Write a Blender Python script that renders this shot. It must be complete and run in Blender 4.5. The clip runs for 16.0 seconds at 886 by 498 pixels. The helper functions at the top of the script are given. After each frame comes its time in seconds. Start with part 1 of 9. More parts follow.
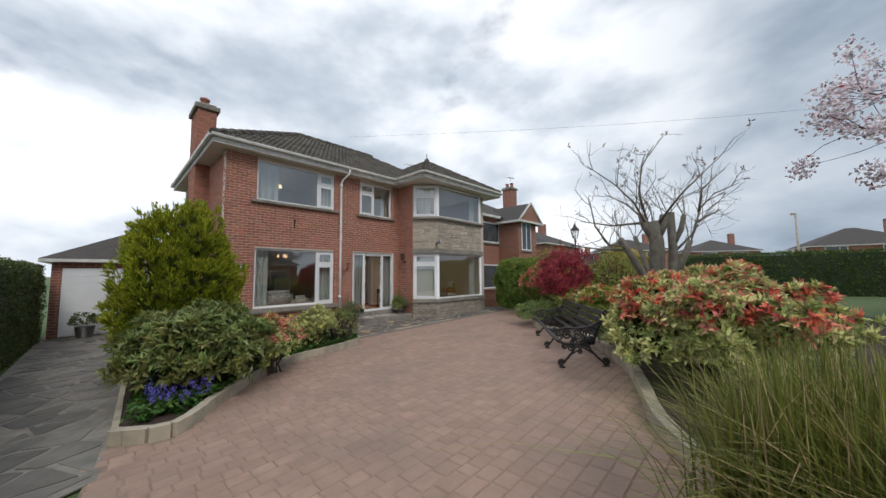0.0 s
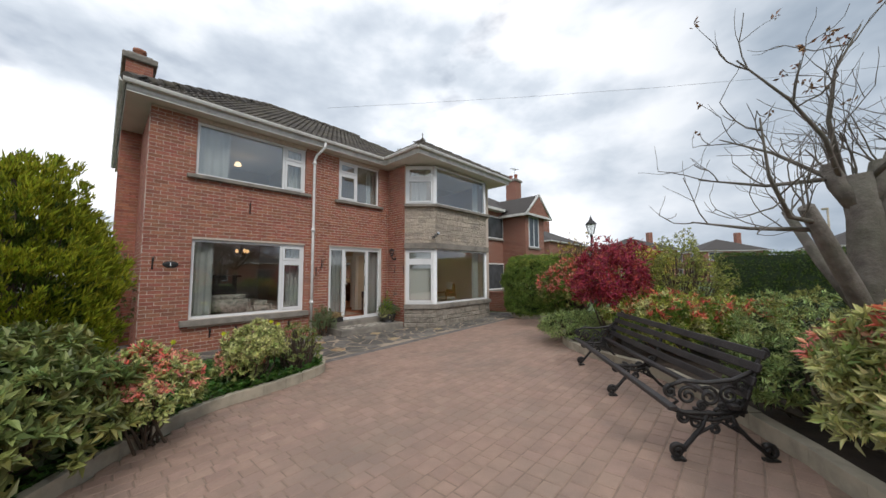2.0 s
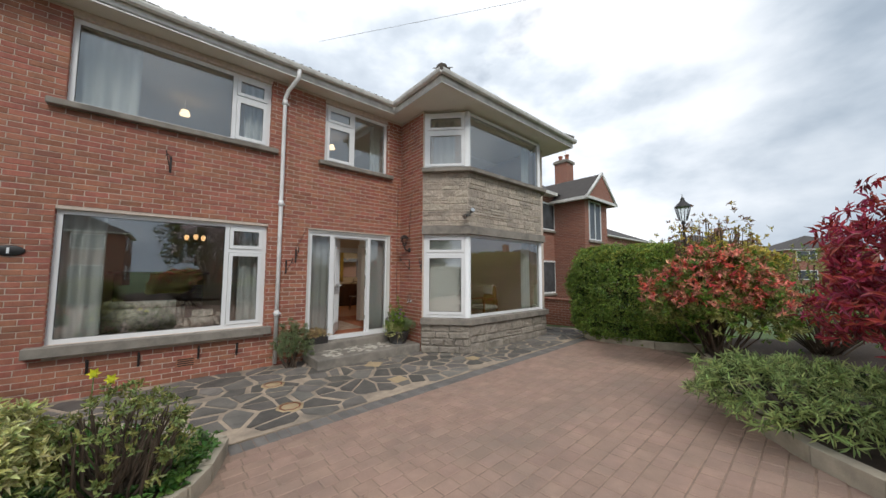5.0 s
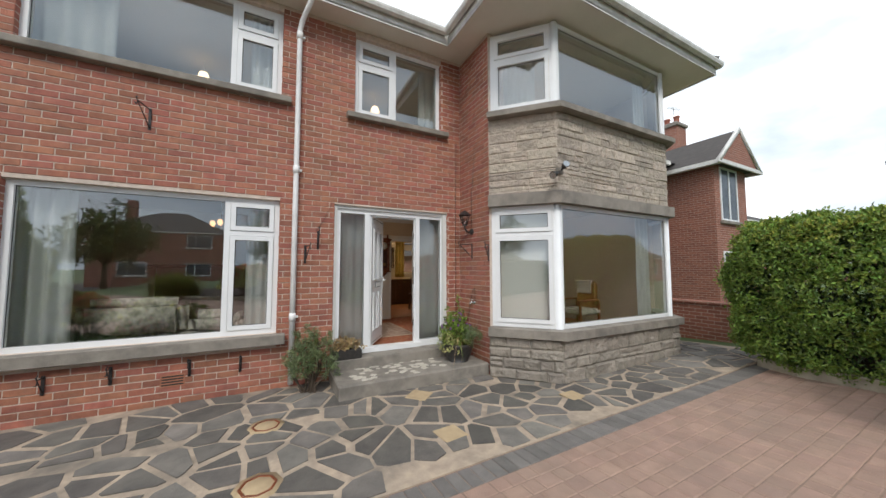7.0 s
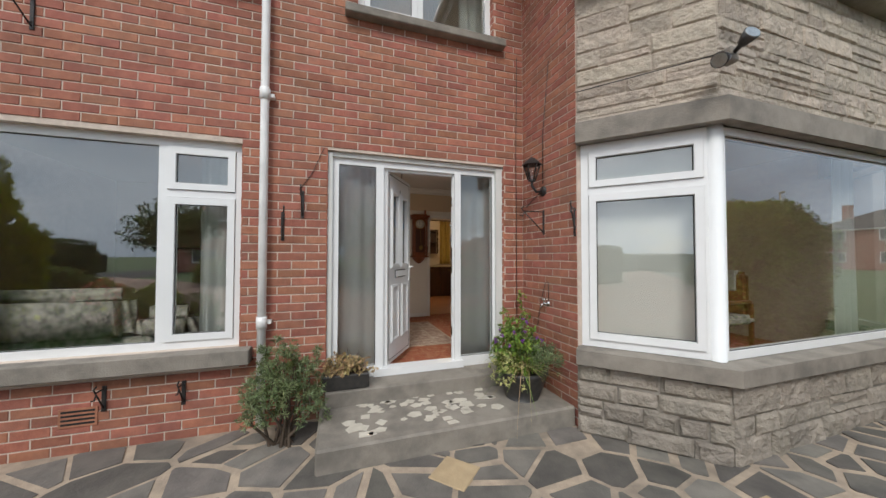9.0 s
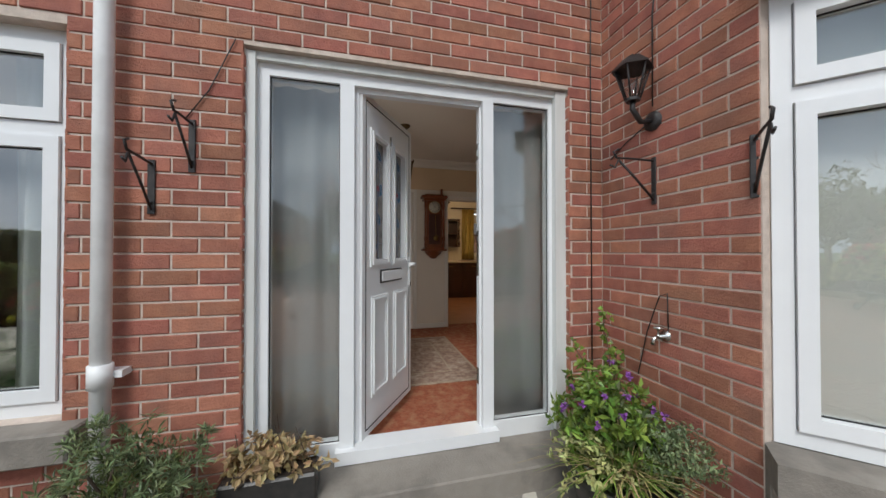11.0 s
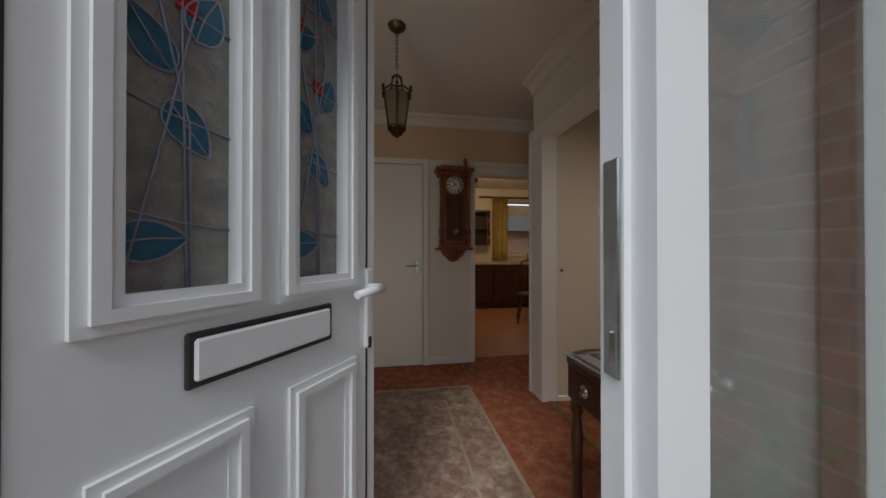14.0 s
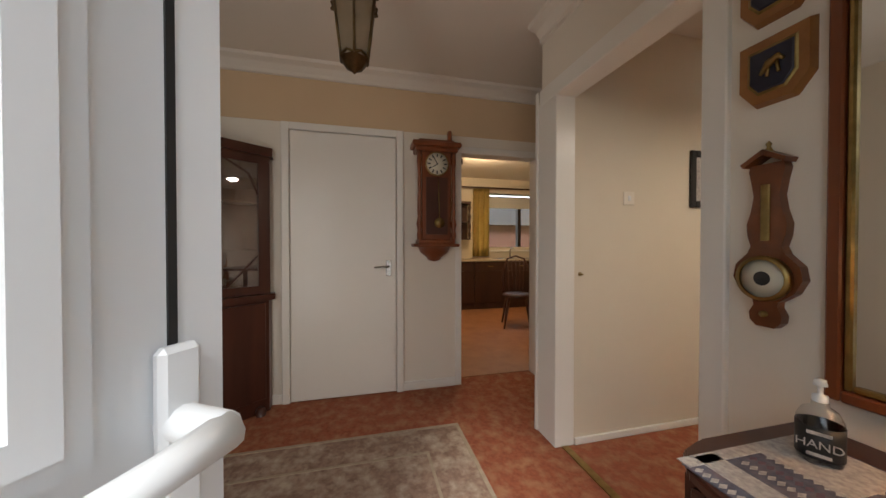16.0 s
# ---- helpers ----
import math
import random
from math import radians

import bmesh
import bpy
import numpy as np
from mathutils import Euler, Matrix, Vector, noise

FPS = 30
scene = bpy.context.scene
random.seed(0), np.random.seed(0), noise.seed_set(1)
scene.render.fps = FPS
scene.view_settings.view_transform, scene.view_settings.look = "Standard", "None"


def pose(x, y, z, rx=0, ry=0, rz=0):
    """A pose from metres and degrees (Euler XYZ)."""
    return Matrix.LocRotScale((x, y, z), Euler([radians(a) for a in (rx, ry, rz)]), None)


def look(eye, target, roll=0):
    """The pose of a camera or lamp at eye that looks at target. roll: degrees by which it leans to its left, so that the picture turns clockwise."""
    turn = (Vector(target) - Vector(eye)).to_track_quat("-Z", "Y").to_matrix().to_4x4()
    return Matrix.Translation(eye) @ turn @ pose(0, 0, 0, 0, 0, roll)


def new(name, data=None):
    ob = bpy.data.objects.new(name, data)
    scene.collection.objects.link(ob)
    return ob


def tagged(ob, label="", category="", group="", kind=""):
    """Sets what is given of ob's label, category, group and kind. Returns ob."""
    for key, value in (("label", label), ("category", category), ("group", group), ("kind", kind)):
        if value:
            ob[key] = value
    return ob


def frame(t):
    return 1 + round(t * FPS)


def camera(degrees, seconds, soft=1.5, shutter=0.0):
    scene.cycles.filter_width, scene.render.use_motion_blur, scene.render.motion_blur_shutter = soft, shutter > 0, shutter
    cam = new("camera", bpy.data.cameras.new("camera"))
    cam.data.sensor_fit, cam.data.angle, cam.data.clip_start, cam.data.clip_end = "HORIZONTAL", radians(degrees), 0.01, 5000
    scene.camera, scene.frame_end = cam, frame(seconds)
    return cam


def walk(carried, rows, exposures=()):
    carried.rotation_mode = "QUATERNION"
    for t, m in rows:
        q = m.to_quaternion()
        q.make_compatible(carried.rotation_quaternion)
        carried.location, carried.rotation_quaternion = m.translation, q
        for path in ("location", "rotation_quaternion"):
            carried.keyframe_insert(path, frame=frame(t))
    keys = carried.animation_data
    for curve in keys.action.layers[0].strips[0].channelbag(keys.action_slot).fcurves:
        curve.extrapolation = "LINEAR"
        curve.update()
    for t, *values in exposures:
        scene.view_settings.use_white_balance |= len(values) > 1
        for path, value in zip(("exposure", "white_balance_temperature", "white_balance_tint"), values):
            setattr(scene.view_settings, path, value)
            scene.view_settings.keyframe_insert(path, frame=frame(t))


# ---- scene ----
# ---------------------------------------------------------------- camera
cam = camera(108.1, 16.0, soft=1.5)
METRES, EYE, TURN = 13.5, 1.66, 43.8
ROWS = [
    (0.0, 0.0, 0.0, 0.0, 0.03, 4.34, 0.45),
    (0.5, -0.0014, 0.0374, 0.0003, -0.22, 4.52, 0.28),
    (1.0, -0.0031, 0.0806, 0.001, -0.42, 4.36, 0.15),
    (1.5, -0.0037, 0.1197, 0.0008, -0.47, 4.42, 0.2),
    (2.0, -0.0035, 0.1641, 0.0011, -0.53, 4.21, 0.26),
    (2.5, -0.0025, 0.2038, 0.002, -0.41, 4.43, 0.35),
    (3.0, -0.0017, 0.2476, 0.0016, -0.56, 4.55, 0.2),
    (3.5, -0.0007, 0.2888, 0.0014, -0.32, 4.19, 0.08),
    (6.0, -0.0109, 0.49, -0.0053, 12.03, 4.68, 0.19),
    (6.5, -0.0158, 0.5243, -0.0068, 15.21, 4.5, 0.39),
    (7.0, -0.0221, 0.5613, -0.0101, 18.62, 3.56, 0.05),
    (7.5, -0.0304, 0.5928, -0.0109, 21.51, 3.29, -0.01),
    (8.0, -0.0413, 0.627, -0.0114, 23.93, 2.39, -0.07),
    (8.5, -0.0519, 0.6563, -0.0136, 25.93, 1.9, -0.07),
    (9.0, -0.0652, 0.6863, -0.0152, 27.93, 1.45, -0.07),
]
INSIDE = [
    (11.3, (-8.62, 6.62, 1.425), (-10.56, 7.09, 1.45)),
    (12.0, (-9.058, 6.759, 1.428), (-11.013, 7.181, 1.462)),
    (12.5, (-9.299, 6.837, 1.432), (-11.264, 7.208, 1.459)),
    (13.0, (-9.515, 6.895, 1.437), (-11.488, 7.224, 1.459)),
    (13.5, (-9.716, 6.931, 1.437), (-11.69, 7.253, 1.46)),
    (14.0, (-9.923, 6.968, 1.442), (-11.898, 7.286, 1.454)),
    (14.5, (-10.072, 6.993, 1.441), (-12.048, 7.3, 1.453)),
    (15.0, (-10.259, 7.017, 1.449), (-12.228, 7.369, 1.431)),
    (15.5, (-10.425, 7.022, 1.462), (-12.381, 7.438, 1.442)),
    (16.0, (-10.579, 7.032, 1.464), (-12.521, 7.511, 1.439)),
]
PATH = [(t, pose(0, 0, EYE, 0, 0, TURN) @ pose(METRES * x, METRES * y, METRES * z, 90 + pitch, roll, yaw)) for t, x, y, z, yaw, pitch, roll in ROWS]
PATH += [(t, look(eye, to)) for t, eye, to in INSIDE]
EXPOSURES = [(0.0, -0.1, 6400, 10), (3.0, 0.08, 6550, 11), (3.5, 0.1, 6500, 10), (6.0, 0.22, 6500, 10), (7.0, 0.48, 6450, 10), (9.0, 0.5, 6450, 10), (12.0, 0.45, 6050, 9), (13.0, 0.4, 6000, 10), (14.0, 0.17, 6100, 10), (14.5, 0.18, 6150, 10), (15.0, 0.75, 6200, 10), (16.0, 1.38, 6300, 10)]
walk(cam, PATH, EXPOSURES)

# ---------------------------------------------------------------- world and sun
SUN_AZ, SUN_EL = radians(112), radians(42)
world = bpy.data.worlds.new("sky")
scene.world = world
world.use_nodes = True
wn, wl = world.node_tree.nodes, world.node_tree.links
wn.clear()
w_out, w_bg = wn.new("ShaderNodeOutputWorld"), wn.new("ShaderNodeBackground")
w_sky = wn.new("ShaderNodeTexSky")
w_sky.sky_type, w_sky.sun_disc = "NISHITA", False
w_sky.sun_elevation, w_sky.sun_rotation = SUN_EL, SUN_AZ
w_dim = wn.new("ShaderNodeMix")
w_dim.data_type, w_dim.blend_type = "RGBA", "MULTIPLY"
w_dim.inputs[0].default_value = 1.0
w_dim.inputs[7].default_value = (0.07, 0.07, 0.07, 1)
wl.new(w_sky.outputs[0], w_dim.inputs[6])
# banks of cloud over the whole dome, flattened towards the horizon
w_co = wn.new("ShaderNodeTexCoord")
w_sep = wn.new("ShaderNodeSeparateXYZ")
wl.new(w_co.outputs["Generated"], w_sep.inputs[0])
def wmath(op, a, b):
    n = wn.new("ShaderNodeMath")
    n.operation = op
    for i, v in enumerate((a, b)):
        if isinstance(v, (int, float)):
            n.inputs[i].default_value = v
        else:
            wl.new(v, n.inputs[i])
    return n.outputs[0]
w_com = wn.new("ShaderNodeCombineXYZ")
wl.new(w_sep.outputs[0], w_com.inputs[0])
wl.new(w_sep.outputs[1], w_com.inputs[1])
wl.new(wmath("MULTIPLY", wmath("MAXIMUM", w_sep.outputs[2], -0.05), 1.9), w_com.inputs[2])
def wnoise(scale, detail, rough, off):
    m = wn.new("ShaderNodeMapping")
    m.inputs[1].default_value = off
    wl.new(w_com.outputs[0], m.inputs[0])
    n = wn.new("ShaderNodeTexNoise")
    n.inputs["Scale"].default_value, n.inputs["Detail"].default_value, n.inputs["Roughness"].default_value = scale, detail, rough
    wl.new(m.outputs[0], n.inputs[0])
    return n.outputs["Fac"]
def wramp(fac, stops):
    r = wn.new("ShaderNodeValToRGB")
    while len(r.color_ramp.elements) < len(stops):
        r.color_ramp.elements.new(0.5)
    for e, (p, c) in zip(r.color_ramp.elements, stops):
        e.position, e.color = p, (*c, 1)
    wl.new(fac, r.inputs[0])
    return r.outputs[0]
w_cloud = wramp(wnoise(2.9, 7, 0.50, (3.1, 7.7, 1.3)), [(0.30, (0.42, 0.48, 0.56)), (0.42, (0.58, 0.64, 0.71)), (0.52, (0.80, 0.84, 0.89)), (0.63, (1.02, 1.03, 1.05))])
w_mask = wramp(wnoise(1.7, 6, 0.55, (8.3, 4.2, 2)), [(0.27, (0.35, 0.35, 0.35)), (0.38, (1, 1, 1))])
w_mix = wn.new("ShaderNodeMix")
w_mix.data_type = "RGBA"
wl.new(w_mask, w_mix.inputs[0])
wl.new(w_dim.outputs[2], w_mix.inputs[6])
# a darker bank of cloud towards the north-east
w_bank = wramp(wmath("ADD", wmath("MULTIPLY", w_sep.outputs[0], 0.9), wmath("MULTIPLY", w_sep.outputs[1], 0.43)), [(0.02, (1, 1, 1)), (0.52, (0.50, 0.55, 0.60))])
w_gloom = wn.new("ShaderNodeMix")
w_gloom.data_type, w_gloom.blend_type = "RGBA", "MULTIPLY"
w_gloom.inputs[0].default_value = 1.0
wl.new(w_cloud, w_gloom.inputs[6])
wl.new(w_bank, w_gloom.inputs[7])
wl.new(w_gloom.outputs[2], w_mix.inputs[7])
wl.new(w_mix.outputs[2], w_bg.inputs[0])
w_bg.inputs[1].default_value = 1.24
wl.new(w_bg.outputs[0], w_out.inputs[0])

sun = new("sun", bpy.data.lights.new("sun", "SUN"))
sun.data.energy, sun.data.angle, sun.data.color = 1.45, radians(20), (1.0, 0.96, 0.9)
sun.matrix_world = look((6 * math.sin(SUN_AZ), 6 * math.cos(SUN_AZ), 6), (0, 0, 0))

# lamps inside the front door's two side lights, added to boost the sky's light
for y, power in ((6.265, 3.6), (7.52, 0.8)):
    fill_lamp = new("side_light_daylight", bpy.data.lights.new("side_light_daylight", "AREA"))
    fill_lamp.data.shape, fill_lamp.data.size, fill_lamp.data.size_y = "RECTANGLE", 0.34, 1.9
    fill_lamp.data.energy, fill_lamp.data.color = power, (1.0, 0.96, 0.90)
    fill_lamp.matrix_world = look((-10.44, y, 1.36), (-12.0, y, 1.36))

# ---------------------------------------------------------------- helpers
rng = np.random.default_rng(7)


def mat(name, c1, c2=None, scale=6.0, rough=0.6, bump=0.0, bscale=None, metal=0.0, rand="", spread=0.15, c3=None, scale3=1.2, spec=0.5, detail=5, stretch=None, amount3=0.5, relief=0.01):
    m = bpy.data.materials.new(name)
    m.use_nodes = True
    n, l = m.node_tree.nodes, m.node_tree.links
    p = n["Principled BSDF"]
    p.inputs["Roughness"].default_value, p.inputs["Metallic"].default_value = rough, metal
    p.inputs["Specular IOR Level"].default_value = spec
    geo = n.new("ShaderNodeNewGeometry")
    pos = geo.outputs["Position"]
    if stretch:
        mp = n.new("ShaderNodeMapping")
        mp.inputs[3].default_value = stretch
        l.new(pos, mp.inputs[0])
        pos = mp.outputs[0]
    def noise_fac(s, d=detail):
        t = n.new("ShaderNodeTexNoise")
        t.inputs["Scale"].default_value, t.inputs["Detail"].default_value, t.inputs["Roughness"].default_value = s, d, 0.6
        l.new(pos, t.inputs["Vector"])
        return t.outputs["Fac"]
    def ramp(fac, a, b, lo=0.33, hi=0.67):
        r = n.new("ShaderNodeValToRGB")
        r.color_ramp.elements[0].position, r.color_ramp.elements[0].color = lo, (*a, 1)
        r.color_ramp.elements[1].position, r.color_ramp.elements[1].color = hi, (*b, 1)
        l.new(fac, r.inputs[0])
        return r.outputs[0]
    col = ramp(noise_fac(scale), c1, c2 or tuple(v * 0.8 for v in c1))
    if c3:
        mx = n.new("ShaderNodeMix")
        mx.data_type = "RGBA"
        k = ramp(noise_fac(scale3), (0, 0, 0), (amount3, amount3, amount3), 0.45, 0.7)
        l.new(k, mx.inputs[0])
        l.new(col, mx.inputs[6])
        mx.inputs[7].default_value = (*c3, 1)
        col = mx.outputs[2]
    if rand:
        src = geo.outputs["Random Per Island"] if rand == "island" else n.new("ShaderNodeObjectInfo").outputs["Random"]
        h = n.new("ShaderNodeHueSaturation")
        mr = n.new("ShaderNodeMapRange")
        mr.inputs[3].default_value, mr.inputs[4].default_value = 1 - spread * 2, 1 + spread * 1.4
        l.new(src, mr.inputs[0])
        l.new(mr.outputs[0], h.inputs["Value"])
        w = n.new("ShaderNodeTexWhiteNoise")
        w.noise_dimensions = "1D"
        l.new(src, w.inputs["W"])
        mr2 = n.new("ShaderNodeMapRange")
        mr2.inputs[3].default_value, mr2.inputs[4].default_value = 0.5 - spread * 0.09, 0.5 + spread * 0.09
        l.new(w.outputs["Value"], mr2.inputs[0])
        l.new(mr2.outputs[0], h.inputs["Hue"])
        l.new(col, h.inputs["Color"])
        col = h.outputs[0]
    l.new(col, p.inputs["Base Color"])
    if bump:
        b = n.new("ShaderNodeBump")
        b.inputs["Strength"].default_value, b.inputs["Distance"].default_value = min(1, bump), relief
        l.new(noise_fac(bscale or scale * 8), b.inputs["Height"])
        l.new(b.outputs[0], p.inputs["Normal"])
    return m


def leaf_mat(name, c1, c2, rough=0.45, spread=0.3, lift=1.9):
    c1, c2 = (tuple(min(0.85, q * lift) for q in c) for c in (c1, c2))
    m = mat(name, c1, c2, scale=9, rough=rough, rand="island", spread=spread)
    p = m.node_tree.nodes["Principled BSDF"]
    p.inputs["Subsurface Weight"].default_value = 0.0
    n, l = m.node_tree.nodes, m.node_tree.links
    tr, ad = n.new("ShaderNodeBsdfTranslucent"), n.new("ShaderNodeMixShader")
    l.new(p.inputs["Base Color"].links[0].from_socket, tr.inputs["Color"])
    ad.inputs[0].default_value = 0.3
    l.new(p.outputs[0], ad.inputs[1])
    l.new(tr.outputs[0], ad.inputs[2])
    l.new(ad.outputs[0], n["Material Output"].inputs["Surface"])
    return m


def glass_mat(name, tint=(0.93, 0.96, 0.95), rough=0.0, base=0.12):
    m = bpy.data.materials.new(name)
    m.use_nodes = True
    n, l = m.node_tree.nodes, m.node_tree.links
    n.remove(n["Principled BSDF"])
    fr, tr, gl, mx = n.new("ShaderNodeLayerWeight"), n.new("ShaderNodeBsdfTransparent"), n.new("ShaderNodeBsdfGlossy"), n.new("ShaderNodeMixShader")
    fr.inputs["Blend"].default_value = 0.5
    pw, mr = n.new("ShaderNodeMath"), n.new("ShaderNodeMapRange")
    pw.operation, pw.inputs[1].default_value = "POWER", 4.0
    mr.inputs[3].default_value, mr.inputs[4].default_value = base, 1.0
    l.new(fr.outputs["Facing"], pw.inputs[0])
    l.new(pw.outputs[0], mr.inputs[0])
    tr.inputs[0].default_value = (*tint, 1)
    gl.inputs["Roughness"].default_value = rough
    l.new(mr.outputs[0], mx.inputs[0])
    l.new(tr.outputs[0], mx.inputs[1])
    l.new(gl.outputs[0], mx.inputs[2])
    l.new(mx.outputs[0], n["Material Output"].inputs["Surface"])
    return m


def glow_mat(name, colour, strength):
    m = bpy.data.materials.new(name)
    m.use_nodes = True
    p = m.node_tree.nodes["Principled BSDF"]
    p.inputs["Base Color"].default_value = (*colour, 1)
    p.inputs["Emission Color"].default_value = (*colour, 1)
    p.inputs["Emission Strength"].default_value = strength
    return m


def thing(name, label, category, group="", kind="", at=(0, 0, 0)):
    e = new(name)
    e.location = at
    e.empty_display_size = 0.1
    return tagged(e, label, category, group, kind)


def link(name, mesh, material, parent=None, label=""):
    ob = new(name, mesh)
    for m in (material if isinstance(material, (list, tuple)) else [material]):
        if m.name not in mesh.materials:
            mesh.materials.append(m)
    if parent:
        ob.parent = parent
        if parent.type == "EMPTY":
            ob.matrix_parent_inverse = Matrix.Translation(-parent.location)
    if label:
        ob["label"] = label
    return ob


def part(name, bm, material, parent=None, label="", smooth=False):
    me = bpy.data.meshes.new(name)
    if smooth:
        for f in bm.faces:
            f.smooth = True
    bm.to_mesh(me)
    bm.free()
    return link(name, me, material, parent, label)


def structure(name, bm, material, label, category, smooth=False):
    return tagged(part(name, bm, material, None, "", smooth), label, category, "", "structure")


def box(bm, x0, x1, y0, y1, z0, z1, bevel=0.0):
    vs = [bm.verts.new((x, y, z)) for x in (x0, x1) for y in (y0, y1) for z in (z0, z1)]
    fs = [bm.faces.new([vs[i] for i in q]) for q in ((0, 1, 3, 2), (4, 6, 7, 5), (0, 4, 5, 1), (2, 3, 7, 6), (0, 2, 6, 4), (1, 5, 7, 3))]
    if bevel:
        bmesh.ops.bevel(bm, geom=list({e for f in fs for e in f.edges}), offset=bevel, segments=1, affect="EDGES")
    return fs


def boxes(*rows, bevel=0.0):
    bm = bmesh.new()
    for r in rows:
        box(bm, *r, bevel=bevel)
    return bm


def prism(bm, pts, z0, z1):
    lo = [bm.verts.new((x, y, z0)) for x, y in pts]
    hi = [bm.verts.new((x, y, z1)) for x, y in pts]
    n = len(pts)
    area = sum(pts[i][0] * pts[(i + 1) % n][1] - pts[(i + 1) % n][0] * pts[i][1] for i in range(n))
    if area < 0:
        lo.reverse(), hi.reverse()
    bm.faces.new(hi), bm.faces.new(list(reversed(lo)))
    for i in range(n):
        j = (i + 1) % n
        bm.faces.new((lo[i], lo[j], hi[j], hi[i]))


def tube(bm, pts, radii, seg=8, cap=True):
    """A bent round bar through pts."""
    pts = [Vector(p) for p in pts]
    if isinstance(radii, (int, float)):
        radii = [radii] * len(pts)
    rings, side = [], None
    for i, p in enumerate(pts):
        d = (pts[min(i + 1, len(pts) - 1)] - pts[max(i - 1, 0)]).normalized()
        if side is None:
            side = d.orthogonal().normalized()
        side = (side - d * side.dot(d)).normalized() if (side - d * side.dot(d)).length > 1e-4 else d.orthogonal().normalized()
        up = d.cross(side)
        rings.append([bm.verts.new(p + (side * math.cos(a) + up * math.sin(a)) * radii[i]) for a in (2 * math.pi * k / seg for k in range(seg))])
    for a, b in zip(rings, rings[1:]):
        for k in range(seg):
            f = bm.faces.new((a[k], a[(k + 1) % seg], b[(k + 1) % seg], b[k]))
            f.smooth = True
    if cap:
        bm.faces.new(list(reversed(rings[0]))), bm.faces.new(rings[-1])


def lathe(bm, profile, at=(0, 0, 0), seg=20, axis="z", cap=True):
    """A turned shape from (radius, height) pairs."""
    rings = []
    for r, h in profile:
        ring = []
        for k in range(seg):
            a = 2 * math.pi * k / seg
            q = (r * math.cos(a), r * math.sin(a), h) if axis == "z" else (h, r * math.cos(a), r * math.sin(a)) if axis == "x" else (r * math.cos(a), h, r * math.sin(a))
            ring.append(bm.verts.new((at[0] + q[0], at[1] + q[1], at[2] + q[2])))
        rings.append(ring)
    for a, b in zip(rings, rings[1:]):
        for k in range(seg):
            f = bm.faces.new((a[k], a[(k + 1) % seg], b[(k + 1) % seg], b[k]))
            f.smooth = True
    if cap and profile[0][0] > 1e-5:
        bm.faces.new(rings[0])
    if cap and profile[-1][0] > 1e-5:
        bm.faces.new(rings[-1])
    return bm


def cut_wall(bm, axis, face0, face1, u0, u1, z0, z1, holes):
    """A wall slab across one axis ('x' or 'y'), from u0 to u1 along the other, with rectangular openings (ua, ub, za, zb)."""
    us = sorted({u0, u1, *[h[i] for h in holes for i in (0, 1) if u0 < h[i] < u1]})
    zs = sorted({z0, z1, *[h[i] for h in holes for i in (2, 3) if z0 < h[i] < z1]})
    for ua, ub in zip(us, us[1:]):
        for za, zb in zip(zs, zs[1:]):
            um, zm = (ua + ub) / 2, (za + zb) / 2
            if any(h[0] < um < h[1] and h[2] < zm < h[3] for h in holes):
                continue
            if axis == "x":
                box(bm, face0, face1, ua, ub, za, zb)
            else:
                box(bm, ua, ub, face0, face1, za, zb)
    bmesh.ops.remove_doubles(bm, verts=bm.verts, dist=1e-5)
    seen = {}
    for f in bm.faces:
        c = f.calc_center_median()
        seen.setdefault((round(c.x, 4), round(c.y, 4), round(c.z, 4), len(f.verts)), []).append(f)
    bmesh.ops.delete(bm, geom=[f for fs in seen.values() if len(fs) > 1 for f in fs], context="FACES_ONLY")


def raw(name, verts, faces, material, parent=None, label="", kind=""):
    me = bpy.data.meshes.new(name)
    me.from_pydata(np.asarray(verts).tolist(), [], faces.tolist() if hasattr(faces, "tolist") else faces)
    ob = link(name, me, material, parent, label)
    if kind:
        ob["kind"] = kind
    return ob


def leaves_mesh(name, p, d, nrm, length, width, material, parent, label="", fold=0.25, kind=""):
    """Leaves as folded diamonds: bases p, directions d, face normals nrm."""
    p, d, nrm = (np.asarray(a, float) for a in (p, d, nrm))
    d /= np.linalg.norm(d, axis=1)[:, None] + 1e-9
    s = np.cross(d, nrm)
    s /= np.linalg.norm(s, axis=1)[:, None] + 1e-9
    u = np.cross(s, d)
    L = np.broadcast_to(np.asarray(length, float), (len(p),))[:, None]
    W = np.broadcast_to(np.asarray(width, float), (len(p),))[:, None]
    a = p + d * L * 0.45 + s * W * 0.5 + u * W * fold
    b = p + d * L * 0.45 - s * W * 0.5 + u * W * fold
    t = p + d * L - u * L * 0.12
    v = np.stack([p, a, t, b], 1).reshape(-1, 3)
    n = len(p)
    i = np.arange(n)[:, None] * 4
    f = np.concatenate([i + np.array([[0, 1, 2]]), i + np.array([[0, 2, 3]])], 1).reshape(-1, 3)
    return raw(name, v, f, material, parent, label, kind or "stuff")


def unit(n):
    v = rng.normal(size=(n, 3))
    return v / np.linalg.norm(v, axis=1)[:, None]


def lumps(v, k=3.0, seed=0.0):
    """Uneven radius factors for directions v."""
    return np.array([noise.noise(Vector(q * k) + Vector((seed, seed * 1.7, 0))) for q in v])


